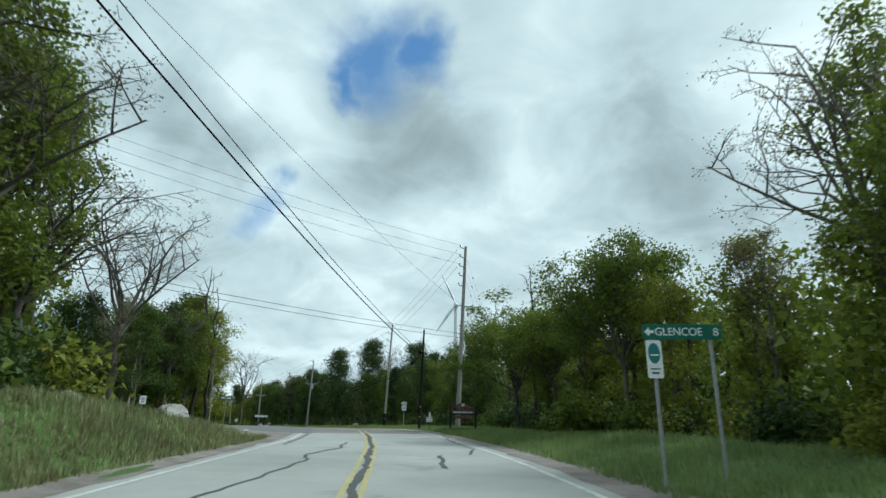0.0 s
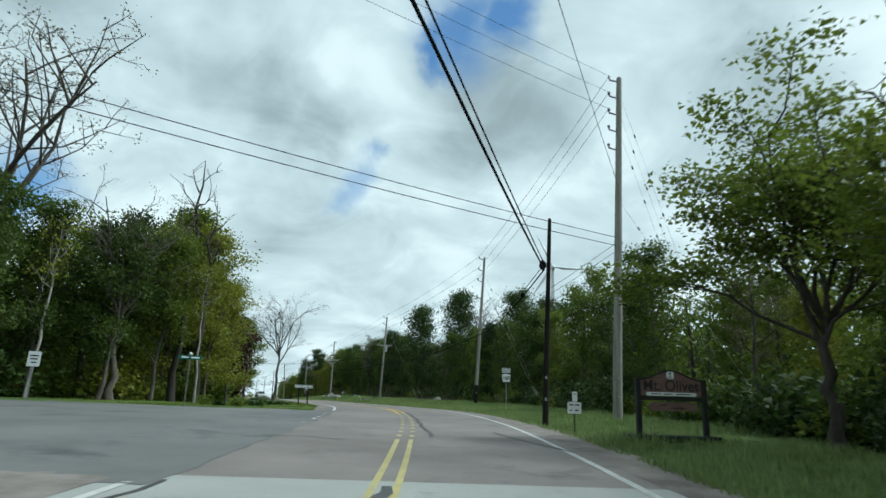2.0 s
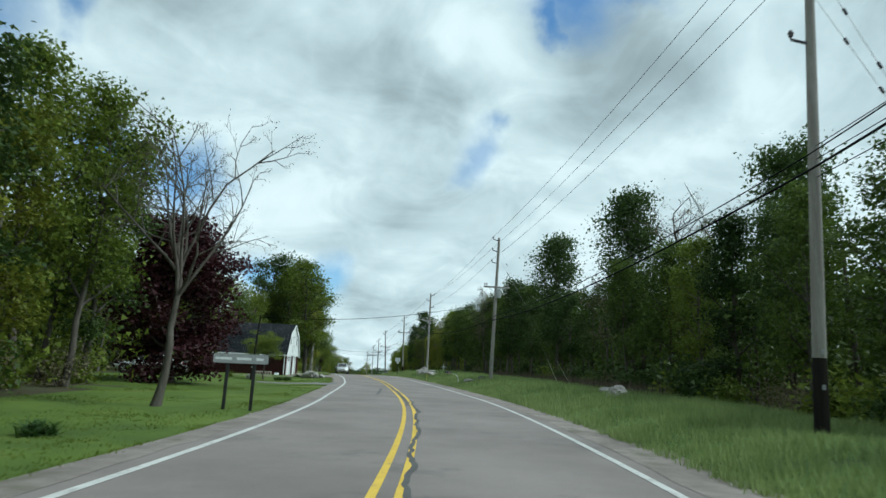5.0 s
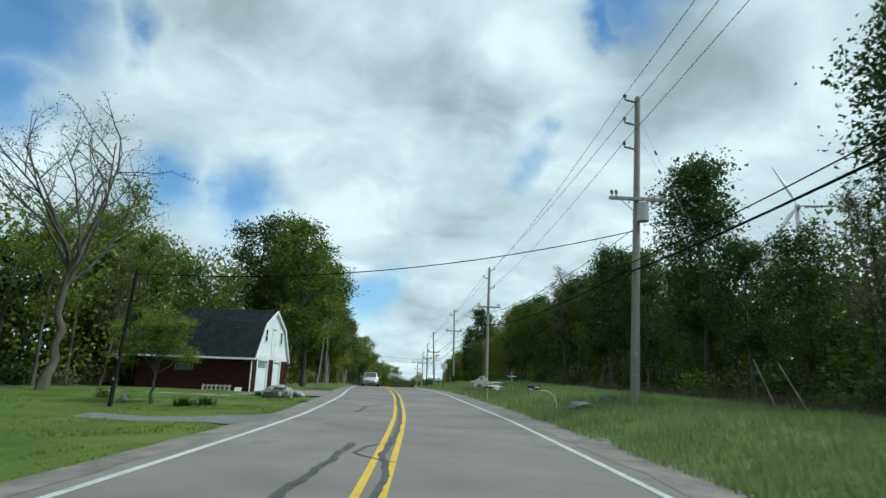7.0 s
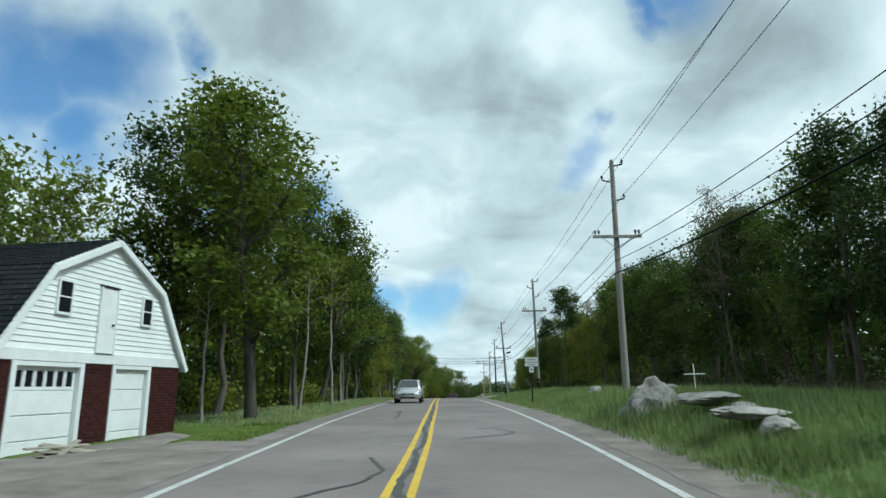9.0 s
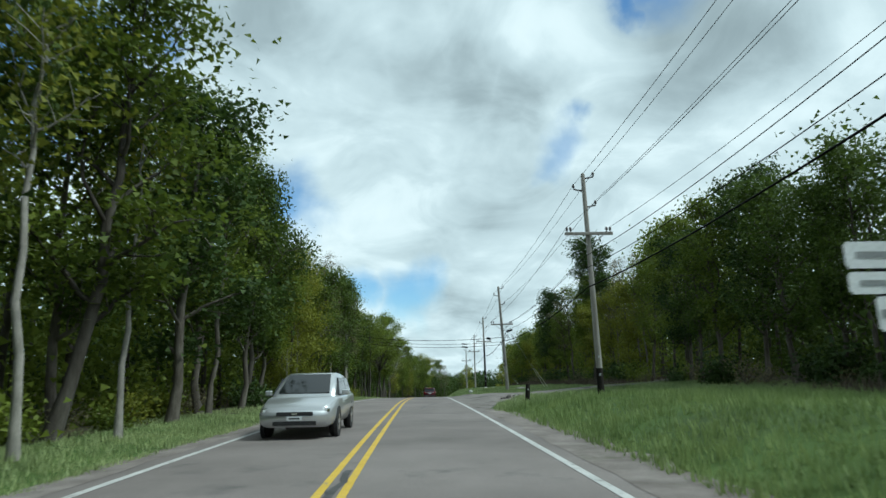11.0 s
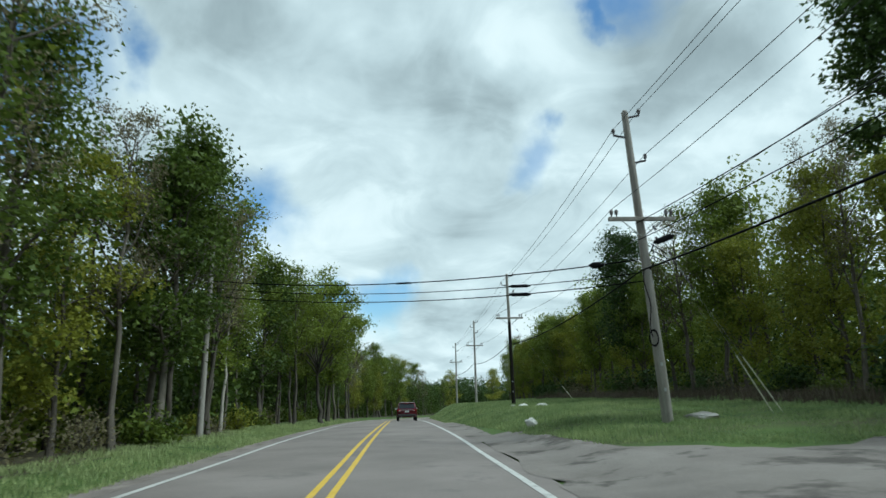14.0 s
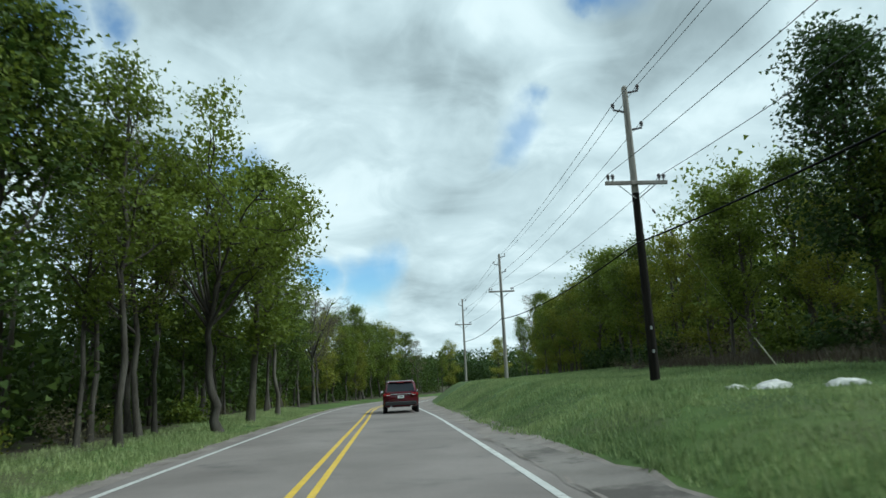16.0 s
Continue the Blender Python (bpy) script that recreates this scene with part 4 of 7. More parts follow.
tree("full", 61.0, -13.8, 10.0)
tree("mid", 57.0, -15.2, 9.2)
tree("young", 72.5, -12.2, 8.0)
tree("big", 25.6, 10.4, 8.9)
tree("big", 24.2, 9.4, 8.6)
tree("dark", 52, -20.5, 9.6)
tree("mid", 56, -18, 9.8)
tree("dark", 60, -16, 10.4)
tree("bare", 58, -15, 12.5)
for s, lat, h in ((132.0, -9.1, 5.6), (139.5, -7.4, 8), (147, -7.2, 9), (151, -7.3, 8.5), (175, -7.8, 5), (183, -8.2, 8), (205, -8.8, 9), (168.8, -7.2, 3.2), (126, -19, 7), (61, -11.5, 8), (54, -17.2, 8.6)):
    tree("pale", s, lat, h)


# ---- grass: tufts of blades on the verges and the rough field ----
def grass(name, s_from, s_to, lo, hi, per_m2, tall, mat, seed, label):
    rng = np.random.default_rng(seed)
    n = int((s_to - s_from) * np.mean([abs(hi(s) - lo(s)) for s in np.linspace(s_from, s_to, 20)]) * per_m2)
    ss = rng.uniform(s_from, s_to, n)
    u = rng.uniform(0, 1, n) ** 1.4
    near, far = np.array([lo(s) for s in ss]), np.array([hi(s) for s in ss])
    lat = near + (far - near) * u
    p, d = on_line(ss)
    z = p[:, 2] + rise(ss, lat) - 0.03
    base = np.stack([p[:, 0] + d[:, 1] * lat, p[:, 1] - d[:, 0] * lat, z], 1)
    clump = np.array([0.55 + 0.9 * max(0.0, 0.5 + noise.noise(Vector((b[0] * 0.45, b[1] * 0.45, 0)))) for b in base])
    v = []
    for k in range(5):
        a = rng.uniform(0, 2 * np.pi, n)
        h = tall * clump * rng.uniform(0.5, 1.25, n)
        lean = h * rng.uniform(0.1, 0.6, n)
        foot = base + np.stack([rng.normal(0, 0.07, n), rng.normal(0, 0.07, n), np.zeros(n)], 1)
        w = 0.009 + 0.011 * rng.uniform(0, 1, n)
        side = np.stack([-np.sin(a) * w, np.cos(a) * w, np.zeros(n)], 1)
        tip = foot + np.stack([np.cos(a) * lean, np.sin(a) * lean, h], 1)
        v.append(np.stack([foot - side, foot + side, tip], 1))
    v = np.concatenate(v).reshape(-1, 3)
    f = np.arange(len(v)).reshape(-1, 3)
    tagged(mesh_object(name, v.tolist(), f.tolist(), mat), label, "grass", kind="stuff")


grass("verge_grass", -4, 60, lambda s: float(edge_r(s)) + 1.1, lambda s: float(WOODS_R(s)) + 0.5, 34, 0.20, M_BLADE, 301, "uncut green grass on the road verge")
grass("field_grass", 60, 160, lambda s: float(edge_r(s)) + 1.1, lambda s: float(WOODS_R(s)) + 1, 26, 0.24, M_BLADE, 302, "tall uncut grass beside the road")
BANK = table((183, 20), (185.3, 11), (185.8, 6.9), (188, 4.6), (194, 3.8), (214, 3.3), (217, 2.9), (245, 3.3))
grass("field_grass", 185, 245, lambda s: float(BANK(s)), lambda s: float(WOODS_R(s)) + 1, 38, 0.13, M_FIELD, 303, "tall uncut grass on the roadside bank")
CORNER = table((160, 2.95), (165, 3.6), (168.2, 4.6), (170, 5.6), (172, 6.4), (174.6, 8.2), (176, 10.2), (178, 13.5), (181, 20))
grass("field_grass", 160, 180, lambda s: float(CORNER(s)), lambda s: 20, 26, 0.22, M_FIELD, 304, "tall uncut grass beside the driveway")
grass("bank_grass", -4, 27, lambda s: float(edge_l(s)) - 1.0, lambda s: -10.0, 30, 0.26, M_FIELD, 305, "rough grass on the roadside bank")
grass("dry_stalks", -4, 27, lambda s: float(edge_l(s)) - 1.0, lambda s: -9.0, 34, 0.28, M_STRAW, 310, "dry brown grass on the roadside bank")
grass("verge_grass", 130, 250, lambda s: float(edge_l(s)) - 0.8, lambda s: float(WOODS_L(s)) - 1.5, 36, 0.15, M_FIELD, 306, "narrow grass verge before the woods")
grass("lawn_grass", 53, 118, lambda s: float(edge_l(s)) - 0.9, lambda s: -17.0, 24, 0.06, M_LAWNBLADE, 307, "short mown lawn grass")
grass("field_grass", 117.5, 129, lambda s: float(edge_r(s)) + 1.5, lambda s: 8.0, 34, 0.36, M_BLADE, 312, "tall rank grass round the stones")
grass("lawn_grass", 123.5, 131, lambda s: float(edge_l(s)) - 0.9, lambda s: -7.0, 30, 0.08, M_LAWNBLADE, 311, "short grass before the barn")
grass("dry_stalks", 88, 160, lambda s: float(WOODS_R(s)) - 3.0, lambda s: float(WOODS_R(s)) + 3, 9, 0.6, M_DRY, 308, "dry brown stalks at the wood's edge")
grass("dry_stalks", 186, 235, lambda s: float(WOODS_R(s)) - 4.0, lambda s: float(WOODS_R(s)) + 3, 10, 0.5, M_DRY, 309, "dry brown stalks at the wood's edge")

for k, (s, lat) in enumerate(((292, -13), (298, -9.5), (305, -12), (312, -9), (318, -14), (326, -10), (334, -12), (296, 15), (304, 12.5), (312, 14), (322, 11), (332, 13), (285, -8.5), (340, 3), (345, -4))):
    tree(("full", "thin", "young", "buds")[k % 4], s, lat, 9 + (k * 7) % 5)
# ---- utility poles and their lines ----
POLES = {}


def tube(name, points, radius, mat, parent=None, sides=5):
    verts, faces = [], []
    tube_data(points, radius, sides, verts, faces)
    return mesh_object(name, verts, faces, mat, parent, smooth=True)


def insulator(parent, p, way=(0, 0, 1)):
    bm = bmesh.new()
    m = Matrix.Translation(p) @ Vector(way).to_track_quat("Z", "Y").to_matrix().to_4x4()
    cyl(bm, 0.02, 0.02, 0.10, m, 6)
    cyl(bm, 0.055, 0.04, 0.07, m @ Matrix.Translation((0, 0, 0.08)), 8)
    cyl(bm, 0.07, 0.035, 0.07, m @ Matrix.Translation((0, 0, 0.15)), 8)
    part("insulator", bm, M_INSUL, parent)


def pole(key, s, lat, height, top=(0, 0), r=0.15, dark_to=0.0, arms=(), bracket_side=-1, cross=None, box_at=None, label="weathered grey wooden utility pole beside the road", mat=None):
    """A tapered pole. arms: heights of short brackets with an insulator each; cross: height of a crossarm."""
    base = at(s, lat)
    ob = thing("utility_pole", Matrix.Translation(base) @ pose(0, 0, 0, 0, 0, heading(s)), label, "utility pole", "utility poles")
    tip = np.array([top[0], top[1], height])
    pts = [tip * u for u in np.linspace(0, 1, 9)]
    pts[0] = np.array([0, 0, -0.3])
    main = mat or M_POLE
    if dark_to:
        n = max(2, int(9 * dark_to))
        tube("butt", pts[:n], np.linspace(r, r * (1 - 0.045 * n), n), M_TAR, ob, 10)
        tube("shaft", pts[n - 1:], np.linspace(r * (1 - 0.045 * n), r * 0.6, 10 - n), main, ob, 10)
    else:
        tube("shaft", pts, np.linspace(r, r * 0.6, 9), main, ob, 10)
    bm = bmesh.new()
    cyl(bm, r * 0.6, r * 0.35, 0.06, Matrix.Translation(tip), 10)
    part("pole_cap", bm, main, ob)
    hang = []
    for k, h in enumerate(arms):
        side = bracket_side if isinstance(bracket_side, int) else bracket_side[k]
        p = tip * (h / height)
        bm = bmesh.new()
        box(bm, (0.36, 0.05, 0.06), Matrix.Translation(p + np.array([side * 0.27, 0, 0.02])) @ pose(0, 0, 0, 0, side * -12, 0), 0.01)
        part("bracket", bm, M_INSUL, ob)
        q = p + np.array([side * 0.44, 0, 0.05])
        insulator(ob, q)
        hang.append(ob.matrix_world @ Vector(q + np.array([0, 0, 0.2])))
    if cross:
        p = tip * (cross / height)
        bm = bmesh.new()
        box(bm, (2.0, 0.1, 0.12), Matrix.Translation(p + np.array([0, -0.16, 0])), 0.012)
        part("crossarm", bm, M_POLE, ob)
        for side in (-1, 1):
            tube("brace", [p + np.array([side * 0.62, -0.2, -0.06]), p + np.array([side * 0.05, -0.13, -0.5])], 0.018, M_METAL, ob, 4)
            for off in (0.9, 0.75):
                insulator(ob, p + np.array([side * off, -0.16, 0.06]))
        hang += [ob.matrix_world @ Vector(p + np.array([side * 0.9, -0.16, 0.28])) for side in (-1, 1)]
    if box_at:
        p = tip * (box_at / height)
        bm = bmesh.new()
        cyl(bm, 0.19, 0.19, 0.62, Matrix.Translation(p + np.array([0.12, -0.26, -0.3])), 14)
        cyl(bm, 0.2, 0.12, 0.06, Matrix.Translation(p + np.array([0.12, -0.26, 0.32])), 14)
        cyl(bm, 0.03, 0.03, 0.2, Matrix.Translation(p + np.array([0.2, -0.26, 0.36])), 6)
        cyl(bm, 0.03, 0.03, 0.2, Matrix.Translation(p + np.array([0.03, -0.26, 0.36])), 6)
        part("transformer", bm, M_METAL, ob, "grey cylindrical transformer")
    for h in (0.9, 1.6):
        bm = bmesh.new()
        box(bm, (0.07, 0.01, 0.1), Matrix.Translation(tip * (h / height) + np.array([-0.02, -r - 0.004, 0])))
        part("tag", bm, M_METAL, ob, "small metal pole tag")
    POLES[key] = (ob, base, tip, hang)
    return ob


pole("near", 44.6, 3.8, 7.1, (0.2, -0.25), 0.105, mat=M_TAR, label="black creosoted wooden utility pole beside the road")
pole(1, 47.8, 7.5, 14.7, (0.6, -0.35), 0.19, arms=(14.55, 13.75, 12.95, 12.15, 11.3), bracket_side=-1)
pole(2, 71.7, 7.5, 11.8, (0.55, -0.2), 0.15, dark_to=0.12, arms=(11.65, 10.7, 9.8, 8.4))
pole(3, 103.9, 6.8, 10.5, (0.35, -0.2), 0.15, arms=(10.35, 9.5, 8.6), cross=6.75, box_at=6.25)
pole(4, 134.3, 6.6, 9.5, (0.05, -0.2), 0.15, arms=(9.3, 8.6, 7.8), bracket_side=(1, -1, 1), cross=6.2)
pole(5, 159.9, 7.1, 9.2, (-0.15, 0), 0.14, dark_to=0.2, arms=(9.05, 8.5, 7.8), bracket_side=(1, -1, 1), cross=6.6)
pole(6, 191.0, 7.4, 9.2, (-0.55, -0.3), 0.16, arms=(9.05, 8.4, 7.6), bracket_side=(1, -1, 1), cross=5.8)
pole(7, 218.0, 7.9, 9.3, (-0.15, -0.3), 0.15, dark_to=0.7, arms=(9.15, 8.5, 7.9), bracket_side=(1, -1, 1), cross=6.1)
pole(8, 246.3, 8.7, 9.5, (0, 0), 0.15, arms=(9.3, 8.7, 8.1), bracket_side=(1, -1, 1), cross=6.6)
pole(9, 273.5, 6.7, 9.6, (0, 0), 0.15, arms=(9.4, 8.9, 8.3), bracket_side=(1, -1, 1), cross=6.6)


def span(points, sag):
    """Points of a hanging wire through its supports."""
    out = []
    for a, b in zip(points[:-1], points[1:]):
        a, b = np.array(a), np.array(b)
        for u in np.linspace(0, 1, 17)[(1 if out else 0):]:
            q = a + (b - a) * u
            q[2] -= sag * 4 * u * (1 - u) * np.linalg.norm(b - a) / 30
            out.append(q)
    return out


def wire(name, points, radius, sag=0.35, mat=None, label="thin overhead power line between poles"):
    tagged(tube(name, span(points, sag), radius, mat or M_ALU, sides=4), label, "overhead wire", "overhead wires")


def on_pole(key, h, side=0.0):
    ob, base, tip, hang = POLES[key]
    q = tip * (h / tip[2])
    return ob.matrix_world @ Vector((q[0] + side, q[1], q[2]))


for k in range(3):
    wire("power_line", [POLES[n][3][k] for n in range(1, 10)], 0.011)
for k in (3, 4):
    wire("power_line", [POLES[n][3][k] for n in range(4, 10)], 0.010, 0.4)
# telephone and cable lines, lower down
wire("telephone_cable", [at(-40, -7.5, 8.6), at(-2, -7.2, 8.4), on_pole("near", 5.3, -0.15), on_pole(2, 5.4, -0.15), on_pole(3, 4.3, -0.15)], 0.030, 0.45, M_WIRE, "thick black telephone cable sagging between poles")
wire("telephone_cable", [at(-40, -7.3, 9.0), at(-2, -7.0, 8.8), on_pole("near", 5.5, -0.15), on_pole(2, 5.75, -0.15), on_pole(3, 4.6, -0.15)], 0.017, 0.45, M_WIRE, "black telephone cable sagging between poles")
wire("telephone_cable", [on_pole(k, h, -0.16) for k, h in ((3, 4.4), (4, 4.7), (5, 4.4), (6, 4.3), (7, 4.2), (8, 4.5), (9, 4.6))], 0.026, 0.45, M_WIRE, "thick black telephone cable sagging between poles")
for h in (5.2, 5.7):
    wire("telephone_cable", [on_pole(k, h, -0.14) for k in (3, 4, 5, 6)], 0.013, 0.5, M_WIRE, "black cable sagging between poles")
wire("power_line", [at(-40, -11.6, 9.6), at(-2, -9.6, 9.2), on_pole(1, 9.6)], 0.010, 0.4)
for a, b in ((7.2, 5.95), (6.85, 5.65), (6.35, 5.25)):
    wire("telephone_cable", [on_pole(1, a), on_pole(2, b)], 0.011, 0.3, M_WIRE, "thin black cable running between two poles")
# lines that cross the road
for k in range(3):
    wire("crossing_line", [at(18, -30, 13.6 - 0.6 * k), POLES[1][3][k]], 0.010, 0.5, label="thin power line crossing over the road")
for h in (7.35, 7.0):
    wire("crossing_cable", [at(22, -27, h - 0.6), on_pole(1, h)], 0.014, 0.35, M_WIRE, "black cable crossing over the road")
pole("lamp", 105.8, -10.3, 4.6, (0.25, 0), 0.075, mat=M_TAR, label="thin dark wooden pole on the lawn")
wire("crossing_cable", [on_pole("lamp", 4.5), on_pole(3, 5.7)], 0.016, 1.1, M_WIRE, "black service cable crossing over the road")
pole("left", 200.3, -8.3, 8.2, (0.1, 0), 0.14, label="pale wooden utility pole at the edge of the woods")
for k, (h, g, r) in enumerate(((6.5, 4.65, 0.019), (6.2, 4.25, 0.013), (5.85, 4.0, 0.016))):
    wire("crossing_cable", [on_pole("left", h), on_pole(6, g)], r, 0.75, M_WIRE, "black cable crossing over the road")


def sleeve(a, b, u, length, radius, sag, name="splice_case"):
    """A black splice closure on a cable from a to b."""
    q = np.array(a) + (np.array(b) - np.array(a)) * u
    q[2] -= sag * 4 * u * (1 - u) * (b - a).length / 30
    d = (b - a).normalized()
    ob = thing(name, Matrix.Translation(q), "black plastic splice case hanging on the cable", "cable splice")
    bm = bmesh.new()
    cyl(bm, radius, radius, length, d.to_track_quat("Z", "Y").to_matrix().to_4x4() @ Matrix.Translation((0, 0, -length / 2)), 10)
    body = part("case", bm, M_WIRE, ob)
    for e in (-1, 1):
        bm = bmesh.new()
        cyl(bm, radius * 0.8, radius * 0.3, 0.1, (d * e).to_track_quat("Z", "Y").to_matrix().to_4x4() @ Matrix.Translation((0, 0, length / 2)), 8)
        part("end_cap", bm, M_WIRE, ob)


sleeve(on_pole("left", 6.2), on_pole(6, 4.25), 0.78, 0.55, 0.05, 0.75)
sleeve(on_pole("left", 5.85), on_pole(6, 4.0), 0.78, 0.55, 0.06, 0.75)
sleeve(on_pole("left", 6.5), on_pole(6, 4.65), 0.92, 0.26, 0.10, 0.75)
sleeve(on_pole("left", 6.5), on_pole(6, 4.65), 0.54, 0.6, 0.035, 0.75)
sleeve(on_pole("near", 5.3, -0.2), on_pole("near", 5.3, -0.2) + Vector((0, 0, 0.3)), 0.5, 0.16, 0.13, 0)
sleeve(on_pole(6, 5.0), on_pole(6, 5.0) + Vector((0.8, 0.35, 0.3)), 0.7, 0.45, 0.09, 0)


def coil(place, way, name="cable_coil"):
    """Spare cable wound in a flat loop on the line."""
    ob = thing(name, Matrix.Translation(place) @ Vector(way).to_track_quat("X", "Z").to_matrix().to_4x4(), "black loop of spare cable on the line", "cable coil")
    for k in range(4):
        a = np.linspace(0, 2 * np.pi, 25)
        r = 0.45 + 0.06 * k
        tube("loop", np.stack([0.5 * r * np.cos(a), 0.05 * np.sin(a * 2 + k), 0.17 * r * np.sin(a)], 1), 0.014, M_WIRE, ob, 5)


c0, c1 = on_pole("near", 5.3, -0.15), on_pole(2, 5.4, -0.15)
coil(c0 + (c1 - c0) * 0.17 - Vector((0, 0, 0.2)), c1 - c0)


def guy(key, h, s, lat, thick=0.007, cover=2.0):
    """A guy wire from a pole to the ground, with a pale plastic guard at its foot."""
    a, b = on_pole(key, h), at(s, lat)
    ob = thing("guy_wire", Matrix.Translation(b), "steel guy wire with a pale plastic guard", "guy wire", "guy wires")
    tube("strand", [Vector((0, 0, 0)), a - b], thick, M_METAL, ob, 4)
    d = (a - b).normalized()
    for u in (0.62, 0.74, 0.86):
        bm = bmesh.new()
        cyl(bm, 0.035, 0.035, 0.16, Matrix.Translation((a - b) * u) @ d.to_track_quat("Z", "Y").to_matrix().to_4x4(), 6)
        part("strain_insulator", bm, M_INSUL, ob)
    tube("guard", [d * 0.1, d * cover], 0.018, M_GUARD, ob, 6)


guy(6, 6.0, 191.5, 11.1, 0.004)
guy(6, 6.4, 191.6, 10.85, 0.004)
guy(2, 10.6, 71.0, 13.0)
guy(2, 9.7, 70.4, 12.6)
guy(3, 9.9, 105.4, 12.4, 0.004)
guy(3, 9.1, 104.9, 13.2, 0.004)
guy(7, 6.0, 219.0, 12.5, 0.004, 1.3)
guy(1, 9.0, 47.5, 14.0)
guy(1, 14.0, 49.5, 13.6, 0.005)
guy(1, 13.1, 49.0, 13.0, 0.005)
guy(1, 12.2, 48.6, 12.4, 0.005)
# cable slack tied up on the leaning pole
for k in range(3):
    a = np.linspace(0, 1, 14)
    q0 = np.array(on_pole(6, 4.7 - 0.25 * k))
    tagged(tube("slack_cable", np.stack([q0[0] + 0.55 * a + 0.1 * np.sin(a * 7), q0[1] + 0.1 * np.cos(a * 5 + k), q0[2] + 0.35 * np.sin(a * 3.1) + 0.12 * k * a], 1), 0.018, M_WIRE), "black slack cable tied to the leaning pole", "cable")
riser = thing("riser_cable", Matrix.Translation(on_pole(6, 4.3)), "black cable hanging down the pole with a spare loop", "cable")
foot = on_pole(6, 2.35) - on_pole(6, 4.3)
side_way = Vector((math.cos(radians(heading(191))), math.sin(radians(heading(191))), 0))
back = Vector((side_way.y, -side_way.x, 0))
tube("run", [foot * u - side_way * (0.15 + 0.05 * math.sin(u * 9)) + back * 0.17 for u in np.linspace(0, 1, 12)], 0.016, M_WIRE, riser, 5)
for k in range(3):
    tube("loop", [foot + Vector((0, 0, -0.02)) - side_way * (0.15 + 0.13 * math.cos(a)) + Vector((0, 0, (0.20 + 0.02 * k) * math.sin(a))) + back * (0.17 + 0.02 * k) for a in np.linspace(0, 2 * math.pi, 19)], 0.012, M_WIRE, riser, 5)
# ---- the barn: brick below, white boards in the gambrel gable, dark shingled roof ----
M_BRICK = material("red_brick", [(0.034, 0.010, 0.009), (0.050, 0.0145, 0.013), (0.066, 0.020, 0.017)], 3, 6, 0.9, 0.4, 60, spread=0.25, spec=0.15)
M_BRICKS = material("red_brick_joined", [(0.026, 0.0095, 0.009), (0.040, 0.0135, 0.0125), (0.054, 0.018, 0.016)], 3, 6, 0.9, 0.4, 60, spread=0.3, island=True, spec=0.15)
M_MORTAR = material("mortar", [(0.05, 0.042, 0.038), (0.085, 0.072, 0.065)], 4, 5, 0.95, 0.4, 60)
M_SIDING = material("white_painted_boards", [(0.70, 0.73, 0.73), (0.80, 0.82, 0.82)], 1.5, 6, 0.6, 0.1, 40, spread=0.04, stain=(3.0, 0.66, 0.8, (0.58, 0.60, 0.58)))
M_TRIM = material("white_trim", [(0.68, 0.70, 0.70), (0.78, 0.80, 0.80)], 2.0, 5, 0.55, 0.05, 40)
M_SHINGLE = material("dark_shingles", [(0.009, 0.011, 0.014), (0.017, 0.019, 0.023), (0.027, 0.029, 0.033)], 1.5, 6, 0.95, 0.5, 50, spread=0.2, island=True, spec=0.12)
M_GLASS = plain("dark_window_glass", (0.012, 0.014, 0.016), 0.08)
M_DARK = plain("dark_interior", (0.012, 0.011, 0.010), 0.9)
M_LUMBER = material("grey_weathered_lumber", [(0.22, 0.19, 0.15), (0.34, 0.30, 0.25), (0.42, 0.38, 0.32)], 3, 6, 0.85, 0.3, 30, stretch=(1, 1, 6), spread=0.25)

U = Vector((-0.397, 0.918, 0)).normalized()
V = Vector((-U.y, U.x, 0))
BW, BL, BR, WALL, KNEE_U, KNEE_Z, APEX = 6.64, 7.0, 8.7, 2.2, 1.25, 1.95, 3.0
barn_origin = Vector((-44.43, 109.69, 5.81 - WALL))
# local axes: x along the gable, y towards the road, z up
barn = thing("barn", Matrix.Translation(barn_origin) @ Matrix((U, -V, (0, 0, 1))).transposed().to_4x4(), "small red-brick barn with white gambrel gable and dark shingled roof", "barn")


def block(name, x0, x1, y0, y1, z0, z1, mat, parent, label="", bevel=0.0):
    bm = bmesh.new()
    box(bm, (x1 - x0, y1 - y0, z1 - z0), Matrix.Translation(((x0 + x1) / 2, (y0 + y1) / 2, (z0 + z1) / 2)), bevel)
    return part(name, bm, mat, parent, label)


def gable_width(z):
    """How far the gambrel stands in from the eaves, z metres over them."""
    if z < KNEE_Z:
        return KNEE_U * z / KNEE_Z
    return KNEE_U + (BW / 2 - KNEE_U) * (z - KNEE_Z) / (APEX - KNEE_Z)


OPENINGS = [(0.55, 2.65), (3.65, 5.25)]
front = block("front_wall", 0, 0.55, -0.22, -0.03, -0.4, WALL - 0.12, M_MORTAR, barn, "brick front with two garage doors")
for x0, x1 in ((2.65, 3.65), (5.25, BW)):
    block("front_pier", x0, x1, -0.22, -0.03, -0.4, WALL - 0.12, M_MORTAR, barn)
side = block("side_wall", 0.03, 0.22, -BL, -0.23, -0.4, WALL, M_MORTAR, barn, "long dark brick side wall")
block("back_side_wall", BW - 0.22, BW - 0.03, -BL, -0.23, -0.4, WALL, M_MORTAR, barn)
block("rear_wall", 0.23, BW - 0.23, -BL, -BL + 0.2, -0.4, WALL, M_MORTAR, barn)
